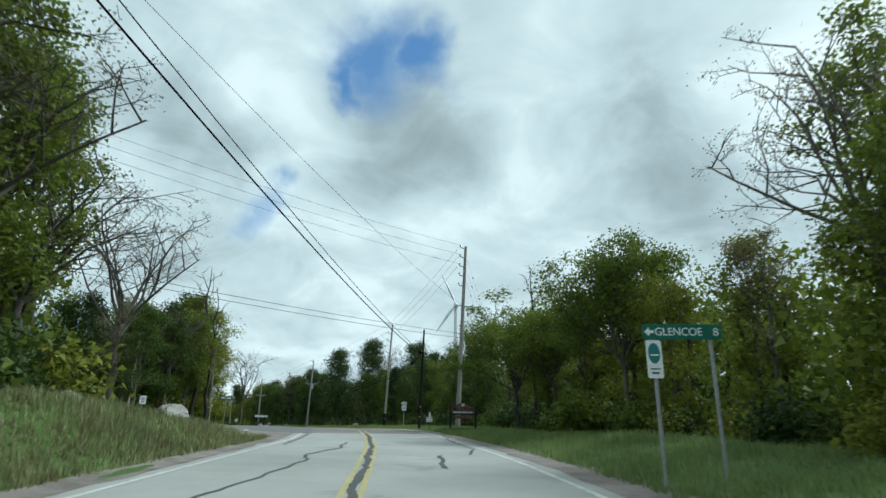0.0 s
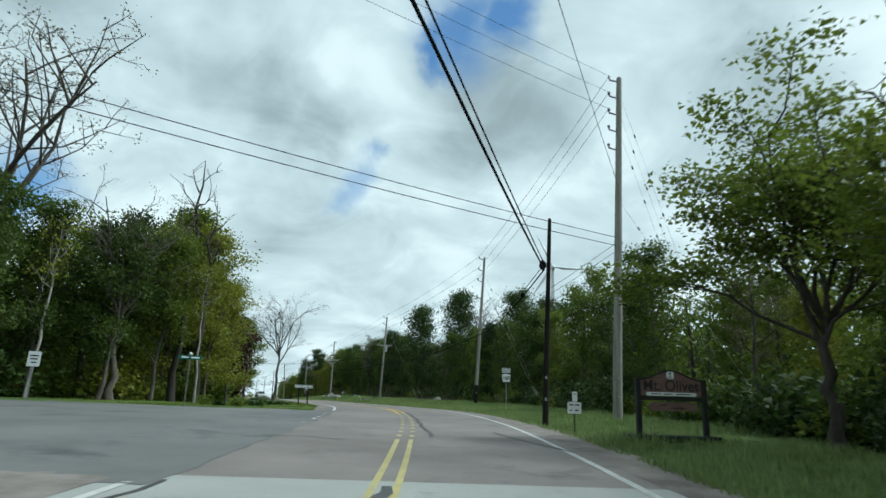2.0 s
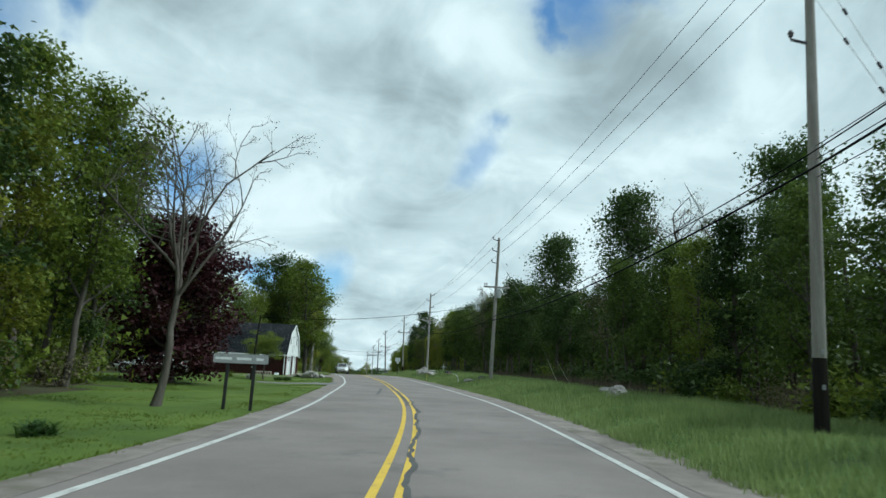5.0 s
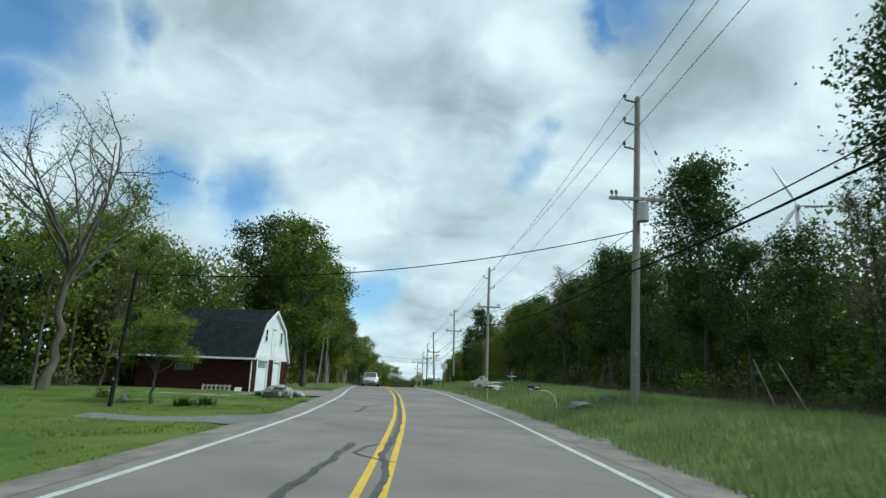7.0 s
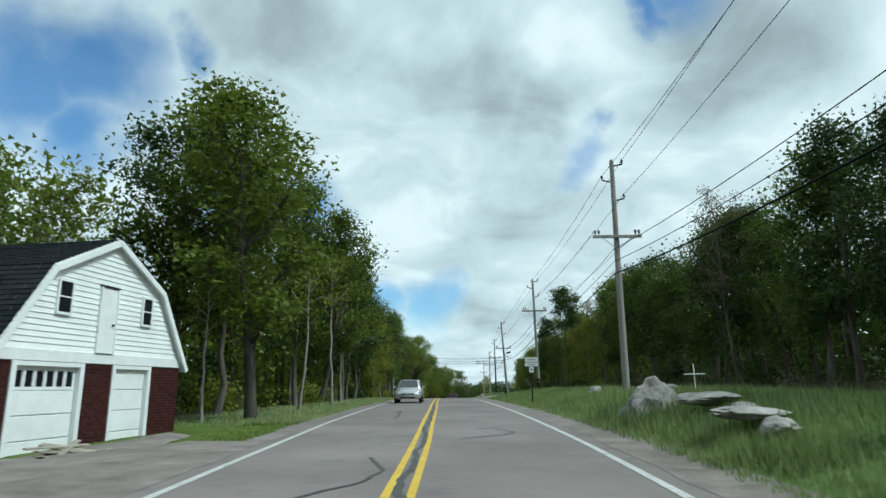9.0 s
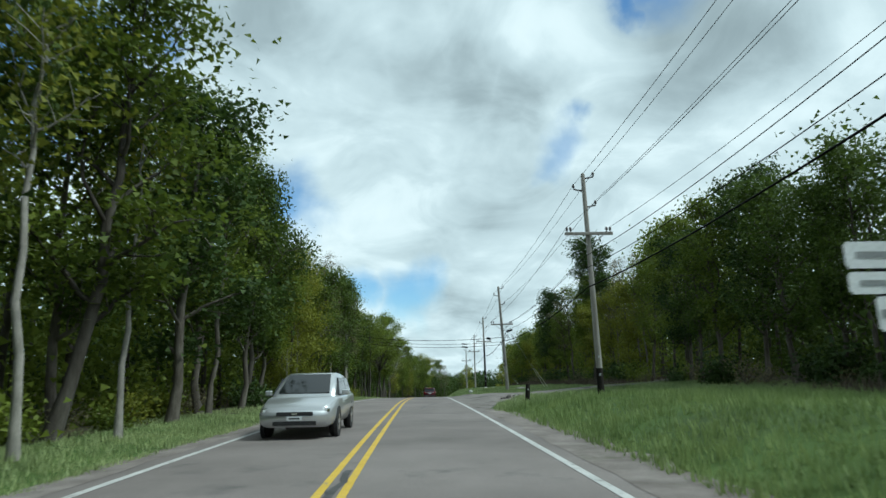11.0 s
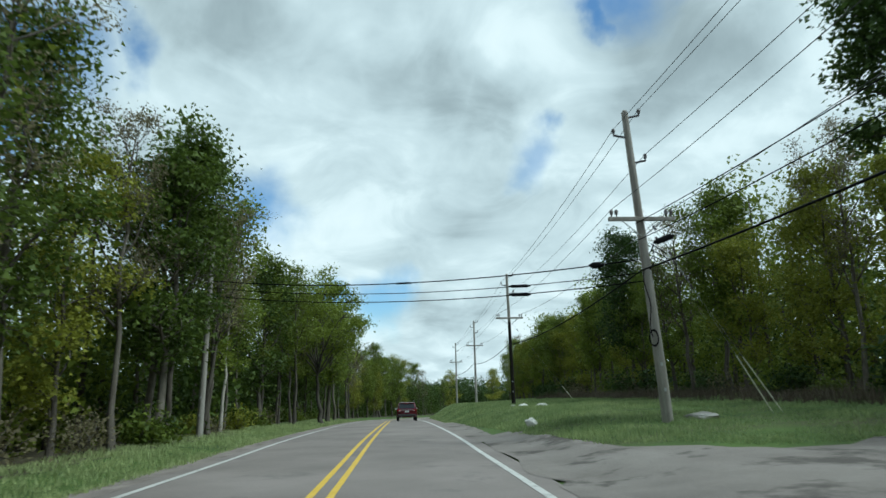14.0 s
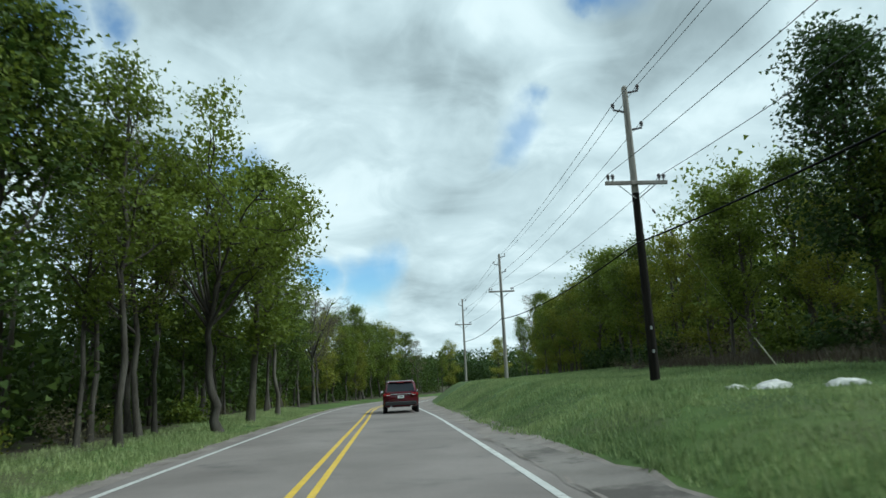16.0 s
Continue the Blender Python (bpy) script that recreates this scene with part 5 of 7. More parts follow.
block("header", 0, BW, -0.24, 0.015, WALL - 0.12, WALL + 0.14, M_TRIM, barn, "white board over the doors", 0.01)

# gable boards, one by one
rows = 22
for k in range(rows):
    z0, z1 = 0.14 + (APEX - 0.14) * k / rows, 0.14 + (APEX - 0.14) * (k + 1) / rows
    a0, a1 = gable_width(z0), min(gable_width(z1), BW / 2 - 0.02)
    lap = 0.022
    v = [(a0, 0.0, z0), (BW - a0, 0.0, z0), (BW - a1, -lap, z1 + 0.01), (a1, -lap, z1 + 0.01), (a0, -0.05, z0), (BW - a0, -0.05, z0), (BW - a1, -0.05, z1 + 0.01), (a1, -0.05, z1 + 0.01)]
    v = [(x, y, WALL + z) for x, y, z in v]
    mesh_object("board", v, [(0, 1, 2, 3), (5, 4, 7, 6), (4, 5, 1, 0), (1, 5, 6, 2), (3, 2, 6, 7), (4, 0, 3, 7)], M_SIDING, barn)
# roof: two slopes a side, each with its courses of shingles
OVER = 0.10


def slope(name, x0, z0, x1, z1, mirror):
    """One roof slope from its lower to its upper edge, shingled in courses."""
    ln = math.hypot(x1 - x0, z1 - z0)
    fl = (lambda x: BW - x) if mirror else (lambda x: x)
    nx, nz = -(z1 - z0) / ln, (x1 - x0) / ln
    deck_v, t = [], 0.07
    for x, z in ((x0, z0), (x1, z1)):
        for y in (OVER, -BR + OVER):
            deck_v += [(fl(x), y, WALL + z), (fl(x - nx * -t), y, WALL + z + nz * t)]
    deck = mesh_object(name, deck_v, [(0, 2, 6, 4), (1, 5, 7, 3), (0, 4, 5, 1), (2, 3, 7, 6), (0, 1, 3, 2), (4, 6, 7, 5)], M_TRIM, barn)
    verts, faces = [], []
    n = int(ln / 0.15)
    rng = np.random.default_rng(5)
    for k in range(n):
        u0, u1 = k / n, min(1.0, (k + 1.25) / n)
        y = OVER + 0.03
        while y > -BR + OVER - 0.02:
            w = rng.uniform(0.26, 0.36)
            y2 = max(y - w, -BR + OVER - 0.03)
            th = 0.016 + rng.uniform(0, 0.008)
            b = len(verts)
            for u, lift in ((u0, th + 0.012), (u1, 0.012)):
                for yy in (y - 0.006, y2):
                    x, z = x0 + (x1 - x0) * u, z0 + (z1 - z0) * u
                    verts.append((fl(x + nx * (t + lift)), yy, WALL + z + nz * (t + lift)))
            x, z = x0 + (x1 - x0) * u0, z0 + (z1 - z0) * u0
            for yy in (y - 0.006, y2):
                verts.append((fl(x + nx * t), yy, WALL + z + nz * t))
            faces += [(b, b + 1, b + 3, b + 2), (b + 4, b + 5, b + 1, b)]
            y = y2
    tagged(mesh_object("shingling", verts, faces, M_SHINGLE, deck), "dark asphalt shingles in courses", kind="stuff")


for mirror in (False, True):
    slope("roof_lower", -0.16, -0.16, KNEE_U + 0.02, KNEE_Z + 0.02, mirror)
    slope("roof_upper", KNEE_U - 0.02, KNEE_Z + 0.0, BW / 2, APEX + 0.0, mirror)
    # white rake boards and eaves
    f = (lambda x: BW - x) if mirror else (lambda x: x)
    for (x0, z0), (x1, z1) in (((-0.2, -0.2), (KNEE_U, KNEE_Z)), ((KNEE_U, KNEE_Z), (BW / 2, APEX))):
        ln = math.hypot(x1 - x0, z1 - z0)
        dx, dz = (z1 - z0) / ln * 0.10, -(x1 - x0) / ln * 0.10
        v = []
        for y in (OVER + 0.05, OVER - 0.02):
            v += [(f(x0 - dx * 0.45), y, WALL + z0 - dz * 0.45), (f(x1 - dx * 0.45), y, WALL + z1 - dz * 0.45), (f(x1 + dx), y, WALL + z1 + dz), (f(x0 + dx), y, WALL + z0 + dz)]
        mesh_object("rake_board", v, [(0, 1, 2, 3), (7, 6, 5, 4), (0, 4, 5, 1), (2, 6, 7, 3), (1, 5, 6, 2), (0, 3, 7, 4)], M_TRIM, barn)
        # boarded underside of the overhang
        v = [(f(x0 + dx * 0.4), OVER - 0.02, WALL + z0 + dz * 0.4), (f(x1 + dx * 0.4), OVER - 0.02, WALL + z1 + dz * 0.4), (f(x1 + dx * 0.4), 0.0, WALL + z1 + dz * 0.4), (f(x0 + dx * 0.4), 0.0, WALL + z0 + dz * 0.4)]
        v += [(x + 0.0, y, z - 0.02) for x, y, z in v]
        mesh_object("soffit", v, [(0, 1, 2, 3), (7, 6, 5, 4), (0, 4, 5, 1), (2, 6, 7, 3)], M_TRIM, barn)
    xa, xb = sorted((f(-0.27), f(-0.17)))
    block("gutter", xa, xb, -BR + OVER, OVER, WALL - 0.24, WALL - 0.13, M_TRIM, barn, "white eaves gutter", 0.01)
bm = bmesh.new()
cyl(bm, 0.04, 0.04, WALL - 0.2, Matrix.Translation((-0.05, -0.12, -0.05)), 8)
part("downpipe", bm, M_TRIM, barn, "white downpipe at the corner")
for y in (-BR + 0.5,):
    bm = bmesh.new()
    cyl(bm, 0.07, 0.06, WALL - 0.1, Matrix.Translation((0.15, y, -0.1)), 8)
    part("roof_post", bm, M_LUMBER, barn)


def garage_door(x0, x1, lights):
    """A sectional door in its white frame."""
    door = block("garage_door", x0 + 0.14, x1 - 0.14, -0.16, -0.12, -0.1, WALL - 0.2, M_TRIM, barn, "white sectional garage door")
    for x in (x0, x1 - 0.13):
        block("door_frame", x, x + 0.13, -0.2, 0.01, -0.1, WALL - 0.12, M_TRIM, door)
    block("door_head", x0 + 0.13, x1 - 0.13, -0.2, 0.0, WALL - 0.22, WALL - 0.12, M_TRIM, door)
    h = (WALL - 0.12) / 4
    for k in range(4):
        z0 = -0.1 + k * h
        if k == 3 and lights:
            n = 6
            w = (x1 - x0 - 0.34) / n
            for j in range(n):
                a = x0 + 0.17 + j * w
                block("door_light", a + 0.05, a + w - 0.05, -0.12, -0.113, z0 + 0.08, z0 + h - 0.10, M_GLASS, door, "dark glass pane")
                block("glazing_bar", a - 0.02, a + 0.03, -0.12, -0.095, z0 + 0.04, z0 + h - 0.06, M_TRIM, door)
            block("panel_rail", x0 + 0.15, x1 - 0.15, -0.12, -0.10, z0 + 0.01, z0 + 0.07, M_TRIM, door)
        else:
            block("panel", x0 + 0.15, x1 - 0.15, -0.12, -0.095, z0 + 0.012, z0 + h - 0.012, M_TRIM, door, bevel=0.008)


garage_door(*OPENINGS[0], True)
garage_door(*OPENINGS[1], False)


def gable_window(x0, x1, z0, z1):
    w = block("window", x0, x1, 0.0, 0.03, WALL + z0, WALL + z1, M_GLASS, barn, "small dark sash window")
    for a, b, c, d in ((x0 - 0.05, x0, z0 - 0.05, z1 + 0.05), (x1, x1 + 0.05, z0 - 0.05, z1 + 0.05), (x0, x1, z1, z1 + 0.05), (x0 - 0.03, x1 + 0.03, z0 - 0.06, z0), (x0, x1, (z0 + z1) / 2 - 0.015, (z0 + z1) / 2 + 0.015)):
        block("frame", a, b, 0.0, 0.05, WALL + c, WALL + d, M_TRIM, w)


gable_window(1.55, 1.93, 1.0, 1.70)
gable_window(4.62, 4.98, 1.0, 1.70)
loft = block("loft_door", 2.95, 3.52, 0.0, 0.03, WALL + 0.16, WALL + 1.74, M_TRIM, barn, "white boarded loft door")
for a, b, c, d in ((2.9, 2.95, 0.145, 1.78), (3.52, 3.57, 0.145, 1.78), (2.96, 3.51, 0.142, 0.16)):
    block("frame", a, b, 0.0, 0.055, WALL + c, WALL + d, M_TRIM, loft)
block("lintel", 2.88, 3.59, 0.0, 0.06, WALL + 1.78, WALL + 1.82, M_DARK, loft)
bm = bmesh.new()
bmesh.ops.create_uvsphere(bm, u_segments=8, v_segments=6, radius=0.035, matrix=Matrix.Translation((3.42, 0.06, WALL + 0.85)))
part("door_knob", bm, M_DARK, loft)
# window of the side wall, with bars
sw = block("side_window", 0.02, 0.05, -4.75, -3.65, 1.25, 1.65, M_GLASS, barn, "low barred window in the brick wall")
for k in range(8):
    block("bar", -0.01, 0.02, -4.7 + k * 0.14, -4.65 + k * 0.14, 1.25, 1.65, M_METAL, sw)

# bricks of the front piers one by one, of the side wall joined
COURSE, BRICK = 0.0795, 0.225
brick_mesh = {}
made = 0
spare_v, spare_f = [], []


def brick_box(x0, x1, y0, y1, z0, z1, verts, faces):
    b = len(verts)
    verts += [(x0, y0, z0), (x1, y0, z0), (x1, y1, z0), (x0, y1, z0), (x0, y0, z1), (x1, y0, z1), (x1, y1, z1), (x0, y1, z1)]
    faces += [(b + i, b + j, b + k, b + m) for i, j, k, m in ((0, 3, 2, 1), (4, 5, 6, 7), (0, 1, 5, 4), (1, 2, 6, 5), (2, 3, 7, 6), (3, 0, 4, 7))]


for x_from, x_to in ((5.25, BW), (2.65, 3.65), (0.0, 0.55)):
    for row in range(27):
        z0 = -0.08 + row * COURSE
        x = x_from - (BRICK / 2 if row % 2 else 0)
        while x < x_to - 0.02:
            a, b = max(x, x_from), min(x + BRICK - 0.012, x_to)
            if b - a > 0.03 and z0 + COURSE < WALL - 0.12:
                if made < 300:
                    w = round(b - a, 3)
                    if w not in brick_mesh:
                        v, f = [], []
                        brick_box(0, w, -0.05, 0.0, 0, COURSE - 0.013, v, f)
                        me = bpy.data.meshes.new("brick")
                        me.from_pydata(v, [], f)
                        me.materials.append(M_BRICK)
                        brick_mesh[w] = me
                    ob = new("brick", brick_mesh[w])
                    ob.parent, ob.location = front, (a, -0.018 + 0.004 * ((row * 7 + int(x * 31)) % 3 - 1), z0)
                    made += 1
                else:
                    brick_box(a, b, -0.06, -0.018, z0, z0 + COURSE - 0.013, spare_v, spare_f)
            x += BRICK
if spare_v:
    tagged(mesh_object("brickwork", spare_v, spare_f, M_BRICKS, front), kind="stuff")
v, f = [], []
for row in range(27):
    z0 = -0.1 + row * (COURSE + 0.003)
    y = -0.02 - (BRICK / 2 if row % 2 else 0)
    while y > -BL:
        a, b = max(y - BRICK + 0.012, -BL), min(y, -0.02)
        if not (1.2 < z0 < 1.62 and -4.8 < (a + b) / 2 < -3.6):
            brick_box(0.012, 0.04, a, b, z0, z0 + COURSE - 0.013, v, f)
        y -= BRICK
tagged(mesh_object("brickwork", v, f, M_BRICKS, side), kind="stuff")


def barn_at(x, y, z=0.0, turn=0.0):
    return barn.matrix_world @ Matrix.Translation((x, y, z)) @ pose(0, 0, 0, 0, 0, turn)


# a pallet leaning on the side wall, boards and slabs lying about
pallet = thing("pallet", barn_at(-0.28, -2.1, -0.12) @ pose(0, 0, 0, 0, 14, 0), "wooden pallet leaning against the brick wall", "pallet")
for k in range(7):
    block("slat", -0.012, 0.012, -0.78 + k * 0.26, -0.66 + k * 0.26, 0, 0.62, M_LUMBER, pallet)
for z in (0.05, 0.3, 0.55):
    block("stringer", 0.012, 0.10, -0.8, 0.92, z - 0.03, z + 0.03, M_LUMBER, pallet)
slab_thing = thing("loose_board", barn_at(-0.35, -0.75, -0.1) @ pose(0, 0, 0, 0, 24, 10), "pale board leaning by the barn corner", "board")
block("panel", -0.015, 0.015, -0.22, 0.22, 0, 0.5, M_TRIM, slab_thing, bevel=0.005)
pile = thing("lumber_pile", barn_at(0.75, 1.15, -0.12, 20), "heap of broken pale lumber and boards", "lumber pile")
rng = np.random.default_rng(9)
for k in range(16):
    bm = bmesh.new()
    box(bm, (rng.uniform(0.7, 1.5), rng.uniform(0.08, 0.25), 0.035), Matrix.Translation((rng.uniform(-0.35, 0.35), rng.uniform(-0.3, 0.3), 0.05 + 0.028 * k)) @ pose(0, 0, 0, rng.uniform(-12, 12), rng.uniform(-22, 22), rng.uniform(-70, 70)), 0.006)
    part("plank", bm, M_LUMBER, pile)
stack = thing("board_stack", barn_at(3.1, 0.3, -0.1, 4), "few flat boards stacked before the pier", "board stack")
for k in range(4):
    block("plank", -0.6 + 0.06 * k, 0.65 - 0.04 * k, -0.14, 0.14, 0.035 * k, 0.035 * k + 0.03, M_LUMBER, stack)
# ---- rocks ----
def rock(name, place, size, seed, label, flat=0.7, mat=None, turn=0.0, taper=0.0):
    bm = bmesh.new()
    bmesh.ops.create_icosphere(bm, subdivisions=4 if max(size) > 1.0 else 3, radius=1.0)
    for v in bm.verts:
        n = v.co.normalized()
        k = 1 + 0.35 * noise.noise(n * 1.3 + Vector((seed, 0, 0))) + 0.16 * noise.noise(n * 3.1 + Vector((0, seed, 0))) + 0.07 * noise.noise(n * 7.3 + Vector((0, 0, seed))) + 0.03 * noise.noise(n * 15.0 + Vector((seed, seed, 0)))
        # broken faces
        for j in range(5):
            a = Vector((math.sin(seed * 3.1 + j * 2.3), math.cos(seed * 1.7 + j * 1.9), math.sin(seed + j * 4.1) * 0.7)).normalized()
            d = n.dot(a) * k
            if d > 0.72:
                k *= 0.72 / d
        v.co = n * k
        v.co.xy *= 1 - taper * v.co.z
    bmesh.ops.scale(bm, vec=(size[0] / 2, size[1] / 2, size[2] / 2), verts=bm.verts)
    ob = part(name, bm, mat or M_ROCK)
    ob.matrix_world = Matrix.Translation(place) @ pose(0, 0, 0, 0, 0, turn)
    return tagged(ob, label, "rock", "roadside rocks")


M_PALEROCK = material("white_boulder", [(0.42, 0.41, 0.39), (0.58, 0.57, 0.54), (0.66, 0.65, 0.62)], 2.2, 8, 0.9, 0.8, 12)
M_MOSSROCK = material("mossy_stone", [(0.05, 0.06, 0.035), (0.10, 0.10, 0.08), (0.17, 0.165, 0.15)], 2.2, 8, 0.95, 0.9, 12)
rock("boulder", at(126.0, 4.9, 0.10), (1.7, 1.4, 1.35), 7.3, "large pale angular boulder in the tall grass", turn=20, taper=0.28)
for k, (s, lat, sz, up) in enumerate(((123.5, 5.3, (1.4, 1.0, 0.28), 0.33), (120.5, 4.8, (1.6, 0.8, 0.22), 0.34), (119.5, 4.7, (0.85, 0.6, 0.34), 0.2), (121.5, 5.2, (0.8, 0.6, 0.24), 0.24))):
    rock("rock_slab", at(s, lat, up), sz, 20 + k, "flat pale stone slab in the tall grass", turn=k * 40)
rock("boulder", at(83.5, 7.6, 0.10), (1.0, 0.9, 0.8), 3, "pale grey boulder in the verge grass")
rock("boulder", at(87.5, 8.8, 0.05), (0.9, 0.8, 0.5), 4, "pale grey boulder in the verge grass")
rock("boulder", at(136.5, 5.9, 0.10), (0.75, 0.55, 0.42), 5, "pale stone lying in the tall grass")
rock("boulder", at(142.9, 10.4, 0.12), (1.2, 0.9, 0.6), 6, "pale stone lying in the tall grass")
rock("boulder", at(135.5, 8.6, 0.06), (1.5, 0.8, 0.4), 7, "pale flat stone lying in the tall grass", turn=30)
rock("boulder", at(105.6, 5.5, 0.05), (0.9, 0.55, 0.32), 8, "weathered pale stone sunk in the grass")
rock("boulder", at(105.7, 6.5, 0.08), (0.7, 0.5, 0.4), 9, "mossy grey stone sunk in the grass", mat=M_MOSSROCK)
rock("boulder", at(195.3, 4.4, 0.10), (0.45, 0.40, 0.42), 10, "white stone in the roadside grass", mat=M_PALEROCK)
rock("boulder", at(211.2, 7.2, 0.0), (0.8, 0.4, 0.3), 11, "white stone in the grass before the woods", mat=M_PALEROCK)
rock("boulder", at(210.5, 8.2, 0.0), (0.8, 0.4, 0.28), 12, "white stone in the grass before the woods", mat=M_PALEROCK)
rock("boulder", at(211.5, 6.7, 0.0), (0.4, 0.3, 0.2), 13, "white stone in the grass before the woods", mat=M_PALEROCK)
rock("boulder", at(191.5, 8.6, 0.05), (1.0, 0.6, 0.35), 14, "grass-grown pale stone near the pole")
M_DARKROCK = material("dark_broken_stone", [(0.03, 0.028, 0.026), (0.07, 0.062, 0.055), (0.12, 0.11, 0.10)], 3, 8, 0.9, 0.9, 12)
for k, (s, lat, sz) in enumerate(((169.7, 5.7, (0.45, 0.35, 0.22)), (171.5, 5.5, (0.5, 0.4, 0.28)), (170.3, 5.4, (0.45, 0.4, 0.25)), (168.9, 4.9, (0.4, 0.3, 0.18)))):
    rock("broken_stone", at(s, lat, 0.05), sz, 30 + k, "dark broken stone beside the driveway", mat=M_DARKROCK, turn=k * 50)
M_ROTWOOD = material("dark_rotten_wood", [(0.014, 0.012, 0.010), (0.035, 0.03, 0.025), (0.075, 0.066, 0.056)], 3, 7, 0.95, 0.9, 22, stretch=(3, 3, 0.4))
log = thing("log", Matrix.Translation(at(170.5, 4.85)) @ pose(0, 0, 0, 0, 0, heading(170.5) - 10), "dark rotten log lying beside the driveway", "log")
tube("stem", [(0.06, -1.3, 0.05), (0.02, -0.8, 0.10), (-0.03, -0.2, 0.09), (0.05, 0.3, 0.12), (0.0, 0.8, 0.11), (0.03, 1.05, 0.10)], [0.05, 0.085, 0.10, 0.115, 0.09, 0.06], M_ROTWOOD, log, 9)
tube("splinter", [(-0.12, -0.9, 0.04), (-0.2, -0.3, 0.07), (-0.3, 0.25, 0.06)], [0.03, 0.06, 0.02], M_ROTWOOD, log, 6)
tube("splinter", [(-0.28, -0.6, 0.03), (-0.36, -0.1, 0.05), (-0.42, 0.15, 0.04)], [0.02, 0.05, 0.02], M_ROTWOOD, log, 6)
rock("broken_stone", at(171.0, 5.4, 0.08), (0.26, 0.22, 0.2), 36, "pale broken stone beside the driveway", mat=M_PALEROCK)
for k, (s, lat, sz, up) in enumerate(((115.2, -6.9, (1.1, 0.8, 0.75), 0.2), (115.3, -6.3, (0.9, 0.8, 0.7), 0.2), (115.6, -5.7, (0.7, 0.5, 0.42), 0.1), (115.2, -6.6, (1.2, 0.6, 0.24), 0.5), (114.7, -6.1, (0.6, 0.5, 0.45), 0.1))):
    rock("rock_heap_stone", at(s, lat, up), sz, 40 + k, "grey stone in the heap on the lawn", turn=k * 35)
for k, (s, lat, sz) in enumerate(((29.5, -9.8, (0.5, 0.4, 0.22)), (29.0, -10.8, (0.4, 0.3, 0.2)), (30.8, -6.4, (0.35, 0.3, 0.16)), (30.3, -8.4, (0.3, 0.3, 0.15)), (29.8, -10.2, (0.6, 0.4, 0.2)))):
    rock("loose_stone", at(s, lat, 0.06), sz, 50 + k, "pale loose stone on the dirt shoulder", mat=M_PALEROCK)
rock("boulder", at(17, -8.6, 0.05), (0.9, 0.7, 0.6), 61, "mossy boulder in the grassy bank")
rock("boulder", at(22.5, -7.6, 0.1), (1.1, 0.9, 0.7), 62, "mossy boulder in the grassy bank")
rock("loose_stone", at(108.0, -10.8, 0.1), (0.5, 0.35, 0.45), 63, "pale stone at the foot of the pole")

# ---- signs ----
M_SIGNWHITE = material("white_sign_sheet", [(0.66, 0.68, 0.68), (0.75, 0.77, 0.77)], 3, 5, 0.45, 0.03, 40)
M_SIGNBLACK = plain("black_sign_paint", (0.012, 0.012, 0.012), 0.5)
M_SIGNGREEN = material("green_sign_sheet", [(0.004, 0.085, 0.055), (0.008, 0.12, 0.08)], 3, 5, 0.4, 0.03, 40)
M_TEAL = plain("teal_sign_mark", (0.01, 0.14, 0.13), 0.5)
M_SIGNBROWN = material("red_brown_sign_board", [(0.115, 0.068, 0.056), (0.165, 0.098, 0.082), (0.21, 0.132, 0.112)], 2, 7, 0.7, 0.2, 25, stretch=(1, 1, 4))
M_BLACKWOOD = material("black_stained_post", [(0.010, 0.011, 0.011), (0.024, 0.025, 0.024)], 3, 6, 0.7, 0.3, 30)


def words(text, size, mat, parent, place, name="lettering", squeeze=1.0, bold=0.0):
    """Raised letters that face the traffic (towards -y)."""
    c = bpy.data.curves.new(name, "FONT")
    c.body, c.size, c.align_x, c.align_y, c.extrude, c.offset = text, size, "CENTER", "CENTER", 0.003, bold
    tmp = bpy.data.objects.new(name, c)
    me = bpy.data.meshes.new_from_object(tmp)
    bpy.data.objects.remove(tmp)
    ob = new(name, me)
    me.materials.clear()
    me.materials.append(mat)
    ob.parent = parent
    ob.matrix_local = Matrix.Translation(place) @ pose(0, 0, 0, 90) @ Matrix.Diagonal((squeeze, 1, 1, 1))
    return ob


def plate(name, w, h, z, mat, parent, x=0.0, y=-0.03, label="", round_to=0.02):
    bm = bmesh.new()
    box(bm, (w, 0.006, h), Matrix.Translation((x, y, z)))
    corner = [e for e in bm.edges if abs((e.verts[0].co - e.verts[1].co).y) > 0.003]
    bmesh.ops.bevel(bm, geom=corner, offset=round_to, segments=3, affect="EDGES")
    return part(name, bm, mat, parent, label)


def bar(w, h, x, z, mat, parent, y=-0.036):
    bm = bmesh.new()
    box(bm, (w, 0.002, h), Matrix.Translation((x, y, z)))
    return part("bar", bm, mat, parent)


def post(parent, h, r=0.025, x=0.0, mat=None, square=False):
    bm = bmesh.new()
    if square:
        box(bm, (r * 2, r * 2, h + 0.3), Matrix.Translation((x, 0, h / 2 - 0.15)), 0.01)
    else:
        # a U-channel post
        box(bm, (r * 2, 0.006, h + 0.3), Matrix.Translation((x, 0.01, h / 2 - 0.15)))
        for e in (-1, 1):
            box(bm, (0.008, 0.03, h + 0.3), Matrix.Translation((x + e * r, -0.004, h / 2 - 0.15)))
    return part("post", bm, mat or M_METAL, parent)


def sign_at(name, s, lat, label, category="road sign", turn=0.0, lean=0.0):
    return thing(name, Matrix.Translation(at(s, lat)) @ pose(0, 0, 0, 0, lean, heading(s) + turn), label, category)


